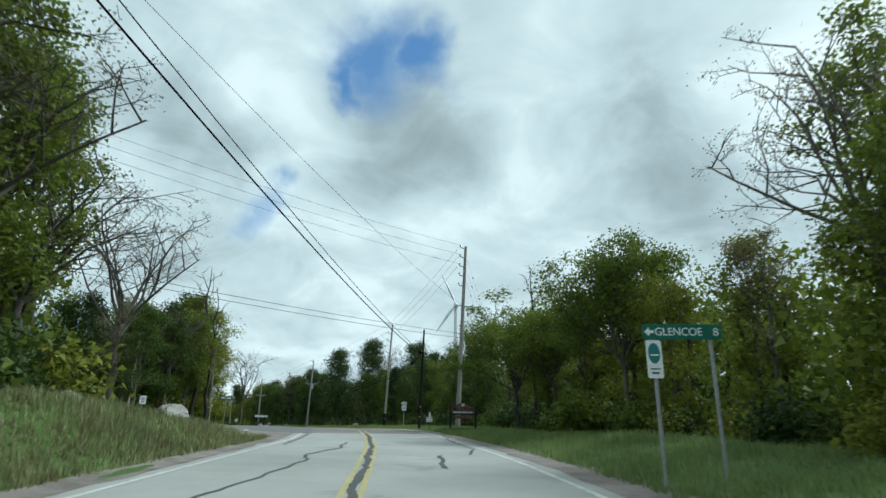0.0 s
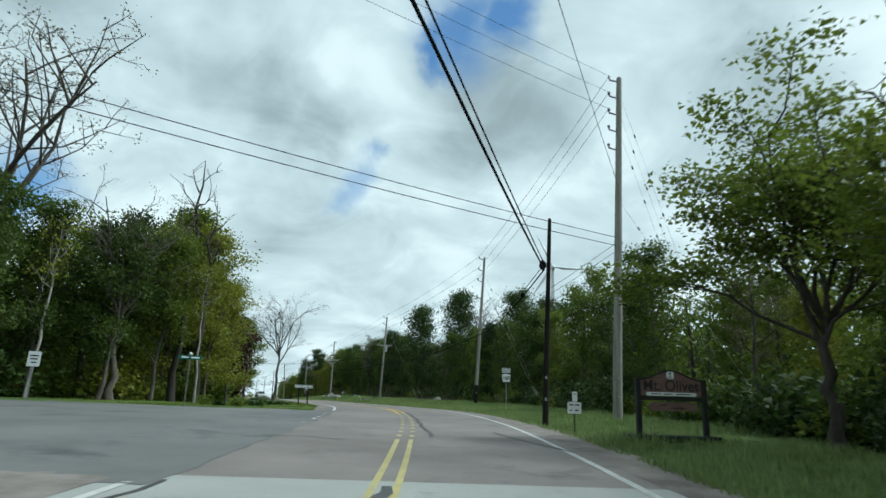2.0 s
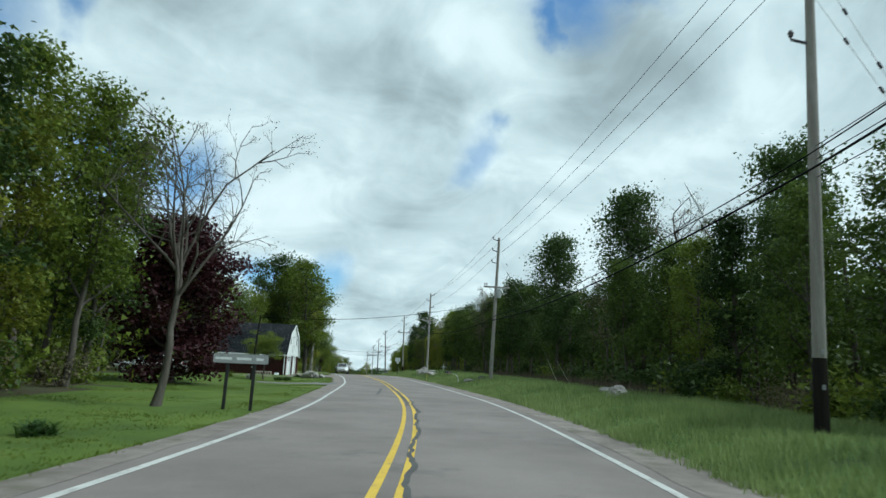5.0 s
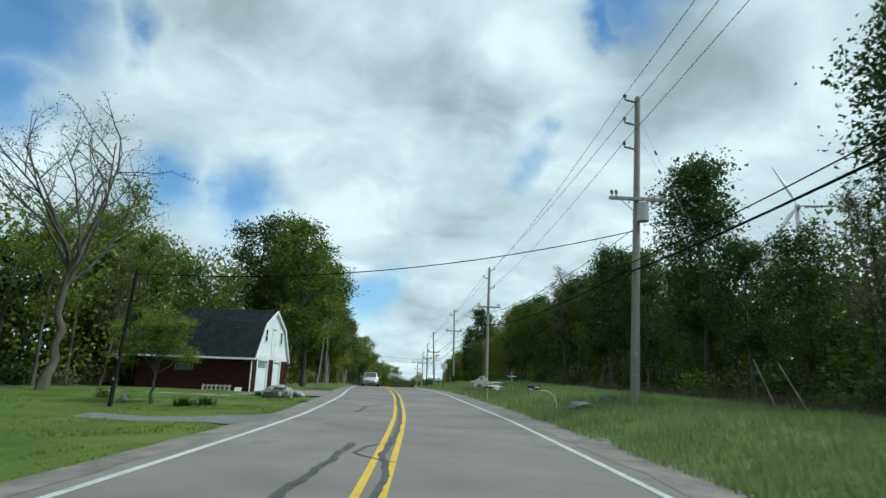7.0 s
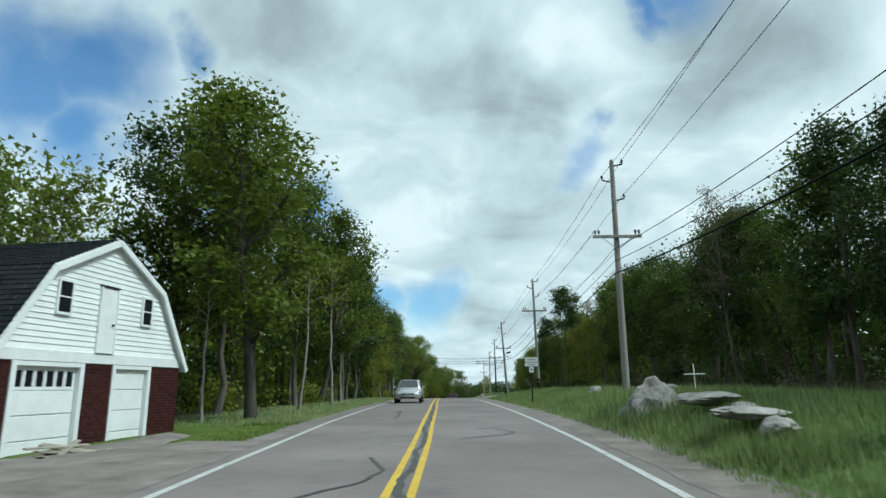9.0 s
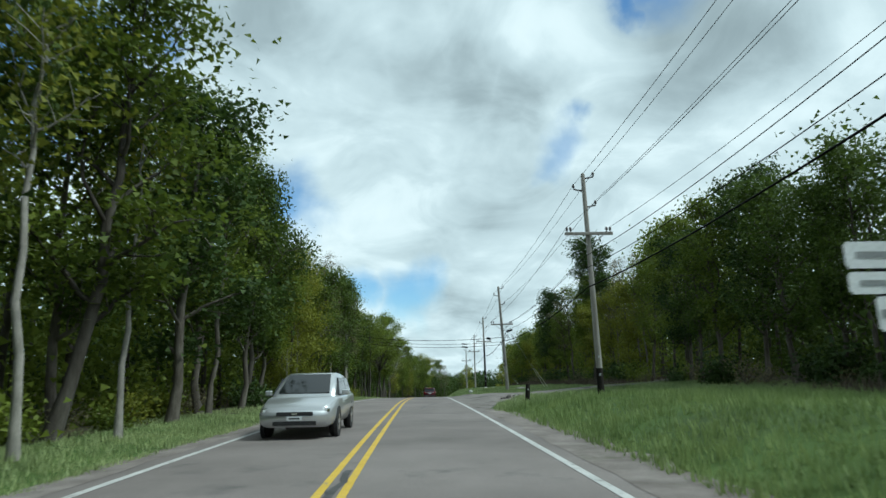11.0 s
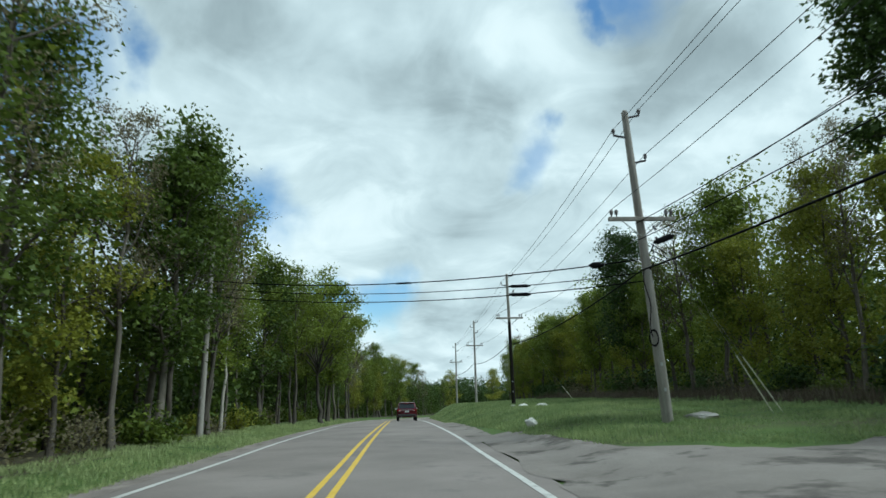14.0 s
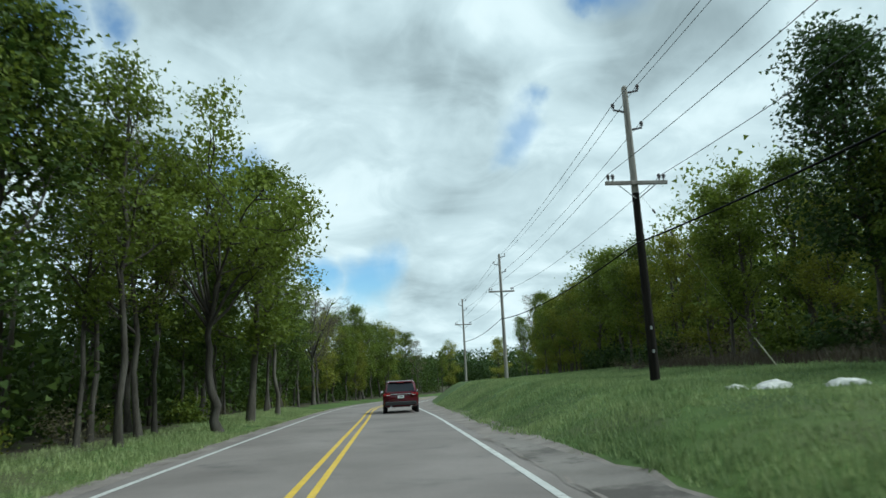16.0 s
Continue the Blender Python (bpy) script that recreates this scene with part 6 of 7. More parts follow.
# route marker
route = sign_at("route_sign", 59.5, 6.0, "white route marker sign with keystone shield on a steel post")
route.matrix_world = route.matrix_world @ Matrix.Translation((0, 0, 0.30)) @ Matrix.Diagonal((0.87, 0.87, 0.87, 1))
post(route, 2.45)
part("footing", (lambda b: (box(b, (0.05, 0.03, 0.9), Matrix.Translation((0, 0.01, -0.42))), b)[1])(bmesh.new()), M_METAL, route)
p1 = plate("direction_plate", 0.61, 0.30, 2.22, M_SIGNWHITE, route, label="white plate with black border")
for w, h, x, z in ((0.57, 0.015, 0, 2.345), (0.57, 0.015, 0, 2.095), (0.015, 0.25, -0.28, 2.22), (0.015, 0.25, 0.28, 2.22)):
    bar(w, h, x, z, M_SIGNBLACK, p1)
words("SOUTH", 0.19, M_SIGNBLACK, p1, (0, -0.036, 2.215), squeeze=0.80, bold=0.002)
p2 = plate("shield_plate", 0.63, 0.60, 1.72, M_SIGNBLACK, route, label="black plate behind the keystone")
shape = [(0.87 * x, 0.92 * z) for x, z in [(-0.17, 0.30), (0.17, 0.30), (0.19, 0.25), (0.33, 0.25), (0.335, 0.20), (0.29, -0.22), (0.285, -0.29), (-0.285, -0.29), (-0.29, -0.22), (-0.335, 0.20), (-0.33, 0.25), (-0.19, 0.25)]]
kv = [(x, -0.036, 1.72 + z) for x, z in shape] + [(x, -0.032, 1.72 + z) for x, z in shape]
kf = [tuple(range(12))] + [(k, k + 12, (k + 1) % 12 + 12, (k + 1) % 12) for k in range(12)]
ks = mesh_object("keystone", kv, kf, M_SIGNWHITE, p2)
words("160", 0.37, M_SIGNBLACK, ks, (0, -0.041, 1.70), squeeze=0.86, bold=0.004)

# church sign
church = sign_at("church_sign", 38.8, 5.58, "red-brown wooden church signboard between two black posts", "sign")
church.matrix_world = Matrix.Translation((0, 0, 0.1)) @ church.matrix_world @ Matrix.Diagonal((0.82, 1, 1, 1))
for x in (-0.98, 0.98):
    post(church, 1.35, 0.07, x, M_BLACKWOOD, True)
bm = bmesh.new()
top = [(-0.9, 0.0), (-0.9, 0.36), (-0.62, 0.42), (-0.3, 0.54), (0.0, 0.60), (0.3, 0.54), (0.62, 0.42), (0.9, 0.36), (0.9, 0.0)]
f = bm.faces.new([bm.verts.new((x, 0.03, 0.95 + z)) for x, z in top])
ex = bmesh.ops.extrude_face_region(bm, geom=[f])
bmesh.ops.translate(bm, vec=(0, -0.06, 0), verts=[v for v in ex["geom"] if isinstance(v, bmesh.types.BMVert)])
bmesh.ops.recalc_face_normals(bm, faces=bm.faces)
board = part("signboard", bm, M_SIGNBROWN, church, "arched red-brown board with dark lettering")
edge_pts = [(x, -0.035, 0.955 + z) for x, z in top[1:-1]]
tube("edging", edge_pts, 0.018, M_BLACKWOOD, church, 5)
words("Mt. Olivet", 0.36, M_SIGNBLACK, board, (0, -0.034, 1.18), squeeze=1.12, bold=0.003)
em = plate("emblem", 0.22, 0.17, 1.44, M_SIGNWHITE, board, label="pale emblem with a small cross")
bar(0.02, 0.12, 0, 1.45, M_SIGNBLACK, em)
bar(0.07, 0.02, 0, 1.475, M_SIGNBLACK, em)
bar(0.13, 0.015, 0, 1.385, M_SIGNBLACK, em)
st = plate("name_strip", 1.5, 0.085, 0.99, M_SIGNWHITE, board, label="white strip with small writing")
for x, w in ((-0.45, 0.3), (-0.1, 0.25), (0.35, 0.42)):
    bar(w, 0.02, x, 0.99, M_SIGNBLACK, st)
block("rail", -0.91, 0.91, -0.035, 0.035, 0.84, 0.93, M_BLACKWOOD, church)
bm = bmesh.new()
arrow = [(-0.72, 0.70), (-0.55, 0.80), (0.75, 0.80), (0.75, 0.60), (-0.55, 0.60)]
f = bm.faces.new([bm.verts.new((x, 0.02, z)) for x, z in arrow])
ex = bmesh.ops.extrude_face_region(bm, geom=[f])
bmesh.ops.translate(bm, vec=(0, -0.04, 0), verts=[v for v in ex["geom"] if isinstance(v, bmesh.types.BMVert)])
bmesh.ops.recalc_face_normals(bm, faces=bm.faces)
arrow_ob = part("arrow_board", bm, M_SIGNBROWN, church, "arrow-shaped brown board")
for x, z, w in ((-0.25, 0.73, 0.2), (0.2, 0.67, 0.35)):
    bar(w, 0.025, x, z, M_SIGNBLACK, arrow_ob, -0.024)
bm = bmesh.new()
box(bm, (2.5, 0.9, 0.16), Matrix.Translation((0, 0.1, -0.04)), 0.03)
tagged(part("planter_kerb", bm, M_BLACKWOOD, church), "low dark timber bed under the sign")

# small white yard sign
yard = sign_at("yard_sign", 41.6, 3.95, "small white two-part yard sign on a thin stake", "sign")
post(yard, 1.0, 0.012, mat=M_BLACKWOOD)
a = plate("panel", 0.40, 0.32, 0.72, M_SIGNWHITE, yard)
b = plate("panel", 0.15, 0.28, 1.03, M_SIGNWHITE, yard, x=0.02)
for x, z, w in ((-0.08, 0.80, 0.12), (0.08, 0.80, 0.13), (-0.1, 0.65, 0.05), (0.06, 0.65, 0.10)):
    bar(w, 0.035, x, z, M_SIGNBLACK, a)
bar(0.06, 0.02, 0.02, 1.10, M_SIGNBLACK, b)

# green guide sign with a bicycle-route plate
guide = sign_at("guide_sign", 10.4, 4.9, "long green direction sign on two steel posts", "road sign", turn=-6)
post(guide, 2.5, 0.025, -0.52)
post(guide, 2.4, 0.025, 0.49)
gp_ = plate("guide_panel", 1.38, 0.27, 2.52, M_SIGNGREEN, guide, label="green panel with white lettering")
words("GLENCOE", 0.20, M_SIGNWHITE, gp_, (-0.06, -0.038, 2.515), squeeze=0.92)
words("8", 0.20, M_SIGNWHITE, gp_, (0.59, -0.038, 2.515))
av = [(-0.66, 2.52), (-0.57, 2.60), (-0.57, 2.545), (-0.49, 2.545), (-0.49, 2.495), (-0.57, 2.495), (-0.57, 2.44)]
mesh_object("arrow", [(x, -0.037, z) for x, z in av] + [(x, -0.034, z) for x, z in av], [tuple(range(7))] + [(k, k + 7, (k + 1) % 7 + 7, (k + 1) % 7) for k in range(7)], M_SIGNWHITE, gp_)
bp_ = plate("route_panel", 0.27, 0.66, 2.04, M_SIGNWHITE, guide, x=-0.52, label="white panel with a teal oval")
bm = bmesh.new()
bmesh.ops.create_circle(bm, cap_ends=True, segments=20, radius=0.5, matrix=Matrix.Translation((-0.52, -0.036, 2.14)) @ pose(0, 0, 0, 90) @ Matrix.Diagonal((0.21, 0.36, 1, 1)))
part("oval", bm, M_TEAL, bp_)
bar(0.15, 0.025, -0.52, 2.11, M_SIGNWHITE, bp_, -0.039)
bar(0.12, 0.03, -0.52, 1.80, M_SIGNBLACK, bp_)
bar(0.17, 0.02, -0.52, 1.87, M_SIGNBLACK, bp_)

# street name sign on the far side of the junction
street = sign_at("street_name_sign", 52.2, -10.0, "green street name sign on a slim pale post", turn=20)
post(street, 2.1, 0.022, mat=M_PALEBARK)
sb = plate("blade", 0.95, 0.17, 2.08, M_SIGNGREEN, street, y=-0.02, label="green blade with unreadable writing")
for x, w in ((-0.22, 0.3), (0.2, 0.35)):
    bar(w, 0.06, x, 2.08, M_SIGNWHITE, sb, -0.026)
bm = bmesh.new()
bmesh.ops.create_uvsphere(bm, u_segments=8, v_segments=6, radius=0.07, matrix=Matrix.Translation((0, -0.02, 2.24)))
part("finial", bm, M_SIGNWHITE, street)

white_sign = sign_at("small_road_sign", 50.8, -15.7, "white rectangular sign on a steel post", turn=15)
post(white_sign, 1.9)
ws = plate("panel", 0.45, 0.60, 1.62, M_SIGNWHITE, white_sign)
for z, w in ((1.75, 0.3), (1.62, 0.26), (1.48, 0.2)):
    bar(w, 0.05, 0, z, M_SIGNBLACK, ws)

# two-post board by the lawn
board2 = sign_at("direction_board", 77.5, -5.5, "grey direction board on two dark posts", turn=10)
for x in (-0.35, 0.38):
    post(board2, 1.55, 0.045, x, M_BLACKWOOD, True)
bb = plate("panel", 1.5, 0.26, 1.42, M_METAL, board2, y=-0.06, label="weathered grey panel")
for x, w in ((-0.42, 0.35), (0.08, 0.4), (0.52, 0.2)):
    bar(w, 0.07, x, 1.42, M_SIGNWHITE, bb, -0.066)
bar(0.1, 0.06, -0.65, 1.42, M_SIGNWHITE, bb, -0.066)

# stacked sign board far along the verge
stacked = sign_at("marker_sign", 140.2, 3.75, "pale sign of stacked plates on a dark post")
post(stacked, 2.3, 0.035, mat=M_BLACKWOOD, square=True)
for z, w, h in ((2.18, 0.62, 0.22), (1.95, 0.62, 0.18), (1.70, 0.22, 0.28)):
    q = plate("panel", w, h, z, M_SIGNWHITE, stacked, y=-0.05)
    bar(w * 0.7, h * 0.25, 0, z, M_METAL, q, -0.056)

# white cross, delineator, mailbox, stump of a post
cross_ob = sign_at("roadside_cross", 131.0, 8.0, "thin white wooden cross standing in the grass", "cross")
bm = bmesh.new()
box(bm, (0.035, 0.025, 1.3), Matrix.Translation((0, 0, 0.34)), 0.004)
part("upright", bm, M_SIGNWHITE, cross_ob)
bm = bmesh.new()
box(bm, (0.72, 0.025, 0.035), Matrix.Translation((0, -0.03, 0.64)), 0.004)
part("crossbar", bm, M_SIGNWHITE, cross_ob)

M_YELLOWPLASTIC = plain("yellow_plastic", (0.62, 0.52, 0.10), 0.5)
marker = sign_at("marker_post", 115.1, 3.6, "slim yellow marker post in the verge", "marker post")
bm = bmesh.new()
box(bm, (0.035, 0.02, 0.85), Matrix.Translation((0, 0, 0.38)), 0.006)
part("stake", bm, M_YELLOWPLASTIC, marker)
bm = bmesh.new()
box(bm, (0.07, 0.03, 0.10), Matrix.Translation((0, -0.004, 0.82)), 0.006)
part("cap", bm, M_LUMBER, marker)

M_MAILBOX = material("black_painted_tin", [(0.012, 0.012, 0.014), (0.03, 0.03, 0.033)], 4, 5, 0.4, 0.05, 40)
M_REDTIN = plain("dark_red_panel", (0.12, 0.012, 0.018), 0.5)
mail = sign_at("mailbox", 106.1, 4.0, "black tin mailbox on a bent white pipe arm", "mailbox")
mail.matrix_world = Matrix.Translation((0, 0, 0.42)) @ mail.matrix_world @ Matrix.Diagonal((0.8, 0.8, 0.8, 1))
bm = bmesh.new()
prof = [(-0.10, 0.0), (0.10, 0.0), (0.10, 0.12)] + [(0.10 * math.cos(a), 0.12 + 0.09 * math.sin(a)) for a in np.linspace(0.3, math.pi - 0.3, 7)] + [(-0.10, 0.12)]
f = bm.faces.new([bm.verts.new((-0.26, y, 0.62 + z)) for y, z in prof])
ex = bmesh.ops.extrude_face_region(bm, geom=[f])
bmesh.ops.translate(bm, vec=(0.52, 0, 0), verts=[v for v in ex["geom"] if isinstance(v, bmesh.types.BMVert)])
bmesh.ops.recalc_face_normals(bm, faces=bm.faces)
mb = part("box", bm, M_MAILBOX, mail, "black tin box with rounded top")
block("door", -0.275, -0.26, -0.095, 0.095, 0.625, 0.82, M_MAILBOX, mb, "closed front door")
block("red_panel", -0.02, 0.24, -0.106, -0.101, 0.63, 0.76, M_REDTIN, mb)
for x in (0.05, 0.13, 0.2):
    block("bar", x - 0.022, x + 0.022, -0.109, -0.106, 0.70, 0.755, M_SIGNWHITE, mb)
block("newspaper_tube", -0.24, -0.06, -0.11, -0.102, 0.63, 0.67, M_SIGNWHITE, mb, "white strip on the side")
tube("arm", [(-0.1, 0, 0.605), (0.28, 0, 0.60), (0.60, 0.02, 0.60), (0.72, 0.04, 0.55), (0.95, 0.08, 0.36), (1.03, 0.09, 0.1), (1.05, 0.1, -0.9)], 0.017, M_SIGNWHITE, mail, 6)

stump = sign_at("wooden_post", 163.4, 4.75, "dark weathered round wooden post in the grass", "post", lean=3)
tube("stub", [(0, 0, -0.2), (0, 0, 0.4), (0.01, 0, 0.78), (0.01, 0, 0.84)], [0.115, 0.105, 0.10, 0.07], M_TAR, stump, 10)
bm = bmesh.new()
box(bm, (0.07, 0.008, 0.07), Matrix.Translation((0, -0.108, 0.6)), 0.002)
part("tag", bm, M_METAL, stump)
for s, lat, h in ((170.0, -6.6, 1.6), (168.2, -6.4, 1.1)):
    stick = thing("broken_sapling", Matrix.Translation(at(s, lat)) @ pose(0, 0, 0, 4, -5, 0), "pale broken sapling stem at the roadside", "sapling")
    tube("stem", [(0, 0, -0.1), (0.03, 0, h * 0.5), (-0.02, 0.03, h * 0.8), (0.1, 0, h)], [0.045, 0.04, 0.035, 0.015], M_PALEBARK, stick, 6)

# day-lily clumps and a flower bed on the lawn
M_LILY = leaf_material("lily_leaves", (0.025, 0.055, 0.012), (0.06, 0.11, 0.02), 0.25)


def clump(s, lat, size, seed, label="clump of long dark green lily leaves"):
    rng = np.random.default_rng(seed)
    verts, faces = [], []
    for k in range(120):
        a, h, r = rng.uniform(0, 6.28), size * rng.uniform(0.35, 0.8), size * rng.uniform(0.5, 1.1)
        c, sn = math.cos(a), math.sin(a)
        x0, y0 = rng.normal(0, size * 0.3, 2)
        b = len(verts)
        for u in (0, 0.45, 0.8, 1.0):
            w = 0.022 * (1 - u) + 0.002
            x, y, z = x0 + c * r * u, y0 + sn * r * u, h * (u * 1.9 - 1.15 * u * u)
            verts += [(x - sn * w, y + c * w, z), (x + sn * w, y - c * w, z)]
        faces += [(b + i, b + i + 1, b + i + 3, b + i + 2) for i in (0, 2, 4)]
    ob = mesh_object("lily_clump", verts, faces, M_LILY)
    ob.matrix_world = Matrix.Translation(at(s, lat))
    tagged(ob, label, "plant", "lawn plants")


for k, (s, lat, size) in enumerate(((107.8, -8.6, 0.55), (108.6, -8.0, 0.5), (66.5, -9.0, 0.5), (67.5, -8.4, 0.55), (68.3, -7.9, 0.5), (69.3, -7.4, 0.5), (70.5, -6.9, 0.45), (65.5, -9.6, 0.55), (60.5, -8.0, 0.45), (61.2, -8.6, 0.5), (57, -9.5, 0.4), (116.5, -7.8, 0.4))):
    clump(s, lat, size, 400 + k)
for s, lat, size in ((66, -9.8, 0.3), (69, -8.2, 0.28), (56.5, -8.5, 0.3), (58.5, -10.5, 0.3), (31.5, -11.5, 0.45), (110, -12.5, 0.25)):
    shrub(0, s, lat, size, "small round green shrub on the lawn")

# ---- vehicles ----
M_REDPAINT = plain("dark_red_car_paint", (0.075, 0.005, 0.012), 0.25, 0.2, 0.5, 0.6)
M_SILVER = plain("silver_car_paint", (0.50, 0.51, 0.52), 0.3, 0.6, 0.5, 0.6)
M_CARGLASS = plain("tinted_car_glass", (0.008, 0.009, 0.010), 0.06, 0.0, 0.6)
M_TYRE = material("tyre_rubber", [(0.012, 0.012, 0.012), (0.025, 0.025, 0.025)], 6, 4, 0.85, 0.2, 50)
M_RIM = plain("alloy_rim", (0.45, 0.45, 0.46), 0.3, 0.9)
M_TAIL = plain("red_tail_lens", (0.22, 0.006, 0.008), 0.15)
M_CHROME = plain("bright_chrome", (0.62, 0.62, 0.63), 0.15, 1.0)
M_BLACKTRIM = plain("black_plastic_trim", (0.015, 0.015, 0.016), 0.6)


def loft(name, stations, mat, parent, label=""):
    """A body through sections (y, [(half width, z) ...]), mirrored left and right."""
    verts, faces = [], []
    n = len(stations[0][1])
    for y, half in stations:
        for w, z in half:
            verts.append((w, y, z))
        for w, z in reversed(half):
            verts.append((-w, y, z))
    m = 2 * n
    for k in range(len(stations) - 1):
        for j in range(m):
            j2 = (j + 1) % m
            faces.append((k * m + j, k * m + j2, (k + 1) * m + j2, (k + 1) * m + j))
    faces.append(tuple(range(m)))
    faces.append(tuple(reversed(range((len(stations) - 1) * m, len(stations) * m))))
    bm = bmesh.new()
    bv = [bm.verts.new(v) for v in verts]
    for f in faces:
        bm.faces.new([bv[i] for i in f])
    bmesh.ops.remove_doubles(bm, verts=bm.verts, dist=0.001)
    bmesh.ops.recalc_face_normals(bm, faces=bm.faces)
    bmesh.ops.bevel(bm, geom=[e for e in bm.edges if e.is_manifold and e.calc_face_angle() > 0.5], offset=0.035, segments=2, affect="EDGES", clamp_overlap=True)
    return part(name, bm, mat, parent, label, smooth=True)


def wheel(parent, x, y, r, w=0.22):
    bm = bmesh.new()
    bmesh.ops.create_cone(bm, cap_ends=True, segments=28, radius1=r, radius2=r, depth=w, matrix=Matrix.Translation((x, y, r)) @ pose(0, 0, 0, 0, 90, 0))
    bmesh.ops.bevel(bm, geom=[e for e in bm.edges if e.is_manifold and e.calc_face_angle() > 1.0], offset=0.035, segments=2, affect="EDGES")
    tyre = part("wheel", bm, M_TYRE, parent, "black tyre on a five-spoke rim", True)
    side = 1 if x > 0 else -1
    bm = bmesh.new()
    for k in range(5):
        box(bm, (0.02, 0.09, r * 0.62), Matrix.Translation((x + side * (w / 2 + 0.004), y, r)) @ pose(0, 0, 0, 72 * k) @ Matrix.Translation((0, 0, r * 0.33)), 0.008)
    cyl(bm, 0.07, 0.06, 0.03, Matrix.Translation((x + side * (w / 2 - 0.01), y, r)) @ pose(0, 0, 0, 0, 90 * side, 0), 12)
    part("rim", bm, M_RIM, tyre)


def suv(m):
    """A sport utility vehicle; its rear faces -y."""
    car = thing("suv", m, "dark red sport utility vehicle stopped in the lane", "car")
    low = [(0.80, 0.32), (0.94, 0.42), (0.985, 0.68), (0.97, 0.98), (0.93, 1.07)]
    body = loft("body", [(-2.42, [(0.72, 0.42), (0.86, 0.48), (0.90, 0.70), (0.88, 0.95), (0.84, 1.05)]), (-2.30, low), (-1.0, low), (0.9, low), (1.35, [(0.80, 0.32), (0.94, 0.42), (0.975, 0.68), (0.95, 0.95), (0.90, 1.03)]), (2.2, [(0.76, 0.34), (0.90, 0.44), (0.92, 0.66), (0.88, 0.86), (0.80, 0.93)]), (2.52, [(0.66, 0.38), (0.80, 0.46), (0.80, 0.62), (0.76, 0.78), (0.66, 0.84)])], M_REDPAINT, car)
    loft("cabin", [(-2.36, [(0.90, 1.03), (0.895, 1.08), (0.86, 1.12)]), (-2.18, [(0.92, 1.03), (0.80, 1.60), (0.66, 1.68)]), (-1.6, [(0.93, 1.03), (0.78, 1.68), (0.64, 1.74)]), (-0.2, [(0.93, 1.03), (0.78, 1.71), (0.64, 1.77)]), (0.55, [(0.92, 1.03), (0.76, 1.66), (0.62, 1.72)]), (1.35, [(0.88, 1.0), (0.84, 1.04), (0.74, 1.06)])], M_REDPAINT, car, "red roof and pillars")
    # rear window, side windows and windscreen
    gv = [(-0.76, -2.365, 1.16), (0.76, -2.365, 1.16), (0.68, -2.235, 1.56), (-0.68, -2.235, 1.56)]
    mesh_object("rear_window", gv + [(x, y + 0.05, z) for x, y, z in gv], [(0, 1, 2, 3), (0, 4, 5, 1), (1, 5, 6, 2), (2, 6, 7, 3), (3, 7, 4, 0)], M_CARGLASS, car, False)
    for s in (-1, 1):
        for y0, y1 in ((-2.0, -1.2), (-1.1, -0.25), (-0.15, 0.65)):
            gv = [(s * 0.915, y0, 1.10), (s * 0.915, y1, 1.10), (s * 0.80, y1 - (0.25 if y1 > 0.5 else 0), 1.60), (s * 0.80, y0 + 0.04, 1.60)]
            mesh_object("side_window", gv + [(x - s * 0.06, y, z) for x, y, z in gv], [(0, 1, 2, 3), (0, 4, 5, 1), (1, 5, 6, 2), (2, 6, 7, 3), (3, 7, 4, 0)], M_CARGLASS, car)
        lamp = block("tail_light", *sorted((s * 0.58, s * 0.95)), -2.455, -2.30, 0.92, 1.06, M_TAIL, car, "red tail light", 0.02)
        block("reversing_lens", *sorted((s * 0.62, s * 0.78)), -2.462, -2.45, 0.94, 0.97, M_SIGNWHITE, lamp)
        block("reflector", *sorted((s * 0.66, s * 0.84)), -2.46, -2.43, 0.56, 0.60, M_TAIL, car)
        block("roof_rail", *sorted((s * 0.66, s * 0.70)), -1.9, 0.3, 1.77, 1.81, M_CHROME, car, "bright roof rail", 0.01)
        mir = block("mirror", *sorted((s * 0.95, s * 1.13)), 0.55, 0.68, 1.08, 1.24, M_REDPAINT, car, "door mirror", 0.03)
        block("mirror_glass", *sorted((s * 0.98, s * 1.10)), 0.540, 0.549, 1.10, 1.22, M_CHROME, mir)
        for y in (-1.48, 1.42):
            wheel(car, s * 0.84, y, 0.37)
            bm = bmesh.new()
            bmesh.ops.create_cone(bm, cap_ends=True, segments=26, radius1=0.46, radius2=0.46, depth=0.1, matrix=Matrix.Translation((s * 0.935, y, 0.39)) @ pose(0, 0, 0, 0, 90, 0))
            part("wheel_arch", bm, M_BLACKTRIM, car)
        bm = bmesh.new()
        cyl(bm, 0.05, 0.05, 0.2, Matrix.Translation((s * 0.55, -2.40, 0.36)) @ pose(0, 0, 0, 90), 10)
        part("exhaust", bm, M_CHROME, car)
    block("spoiler", -0.66, 0.66, -2.36, -2.10, 1.63, 1.69, M_REDPAINT, car, "roof spoiler", 0.02)
    block("bumper", -0.86, 0.86, -2.50, -2.36, 0.42, 0.62, M_BLACKTRIM, car, "dark lower bumper", 0.03)
    block("chrome_strip", -0.58, 0.58, -2.447, -2.41, 0.99, 1.02, M_CHROME, car)
    np_ = block("number_plate", -0.17, 0.17, -2.452, -2.43, 0.79, 0.93, M_SIGNWHITE, car)
    block("bar", -0.12, 0.12, -2.456, -2.452, 0.84, 0.88, M_SIGNBLACK, np_)
    block("high_brake_light", -0.2, 0.2, -2.37, -2.355, 1.615, 1.632, M_TAIL, car)
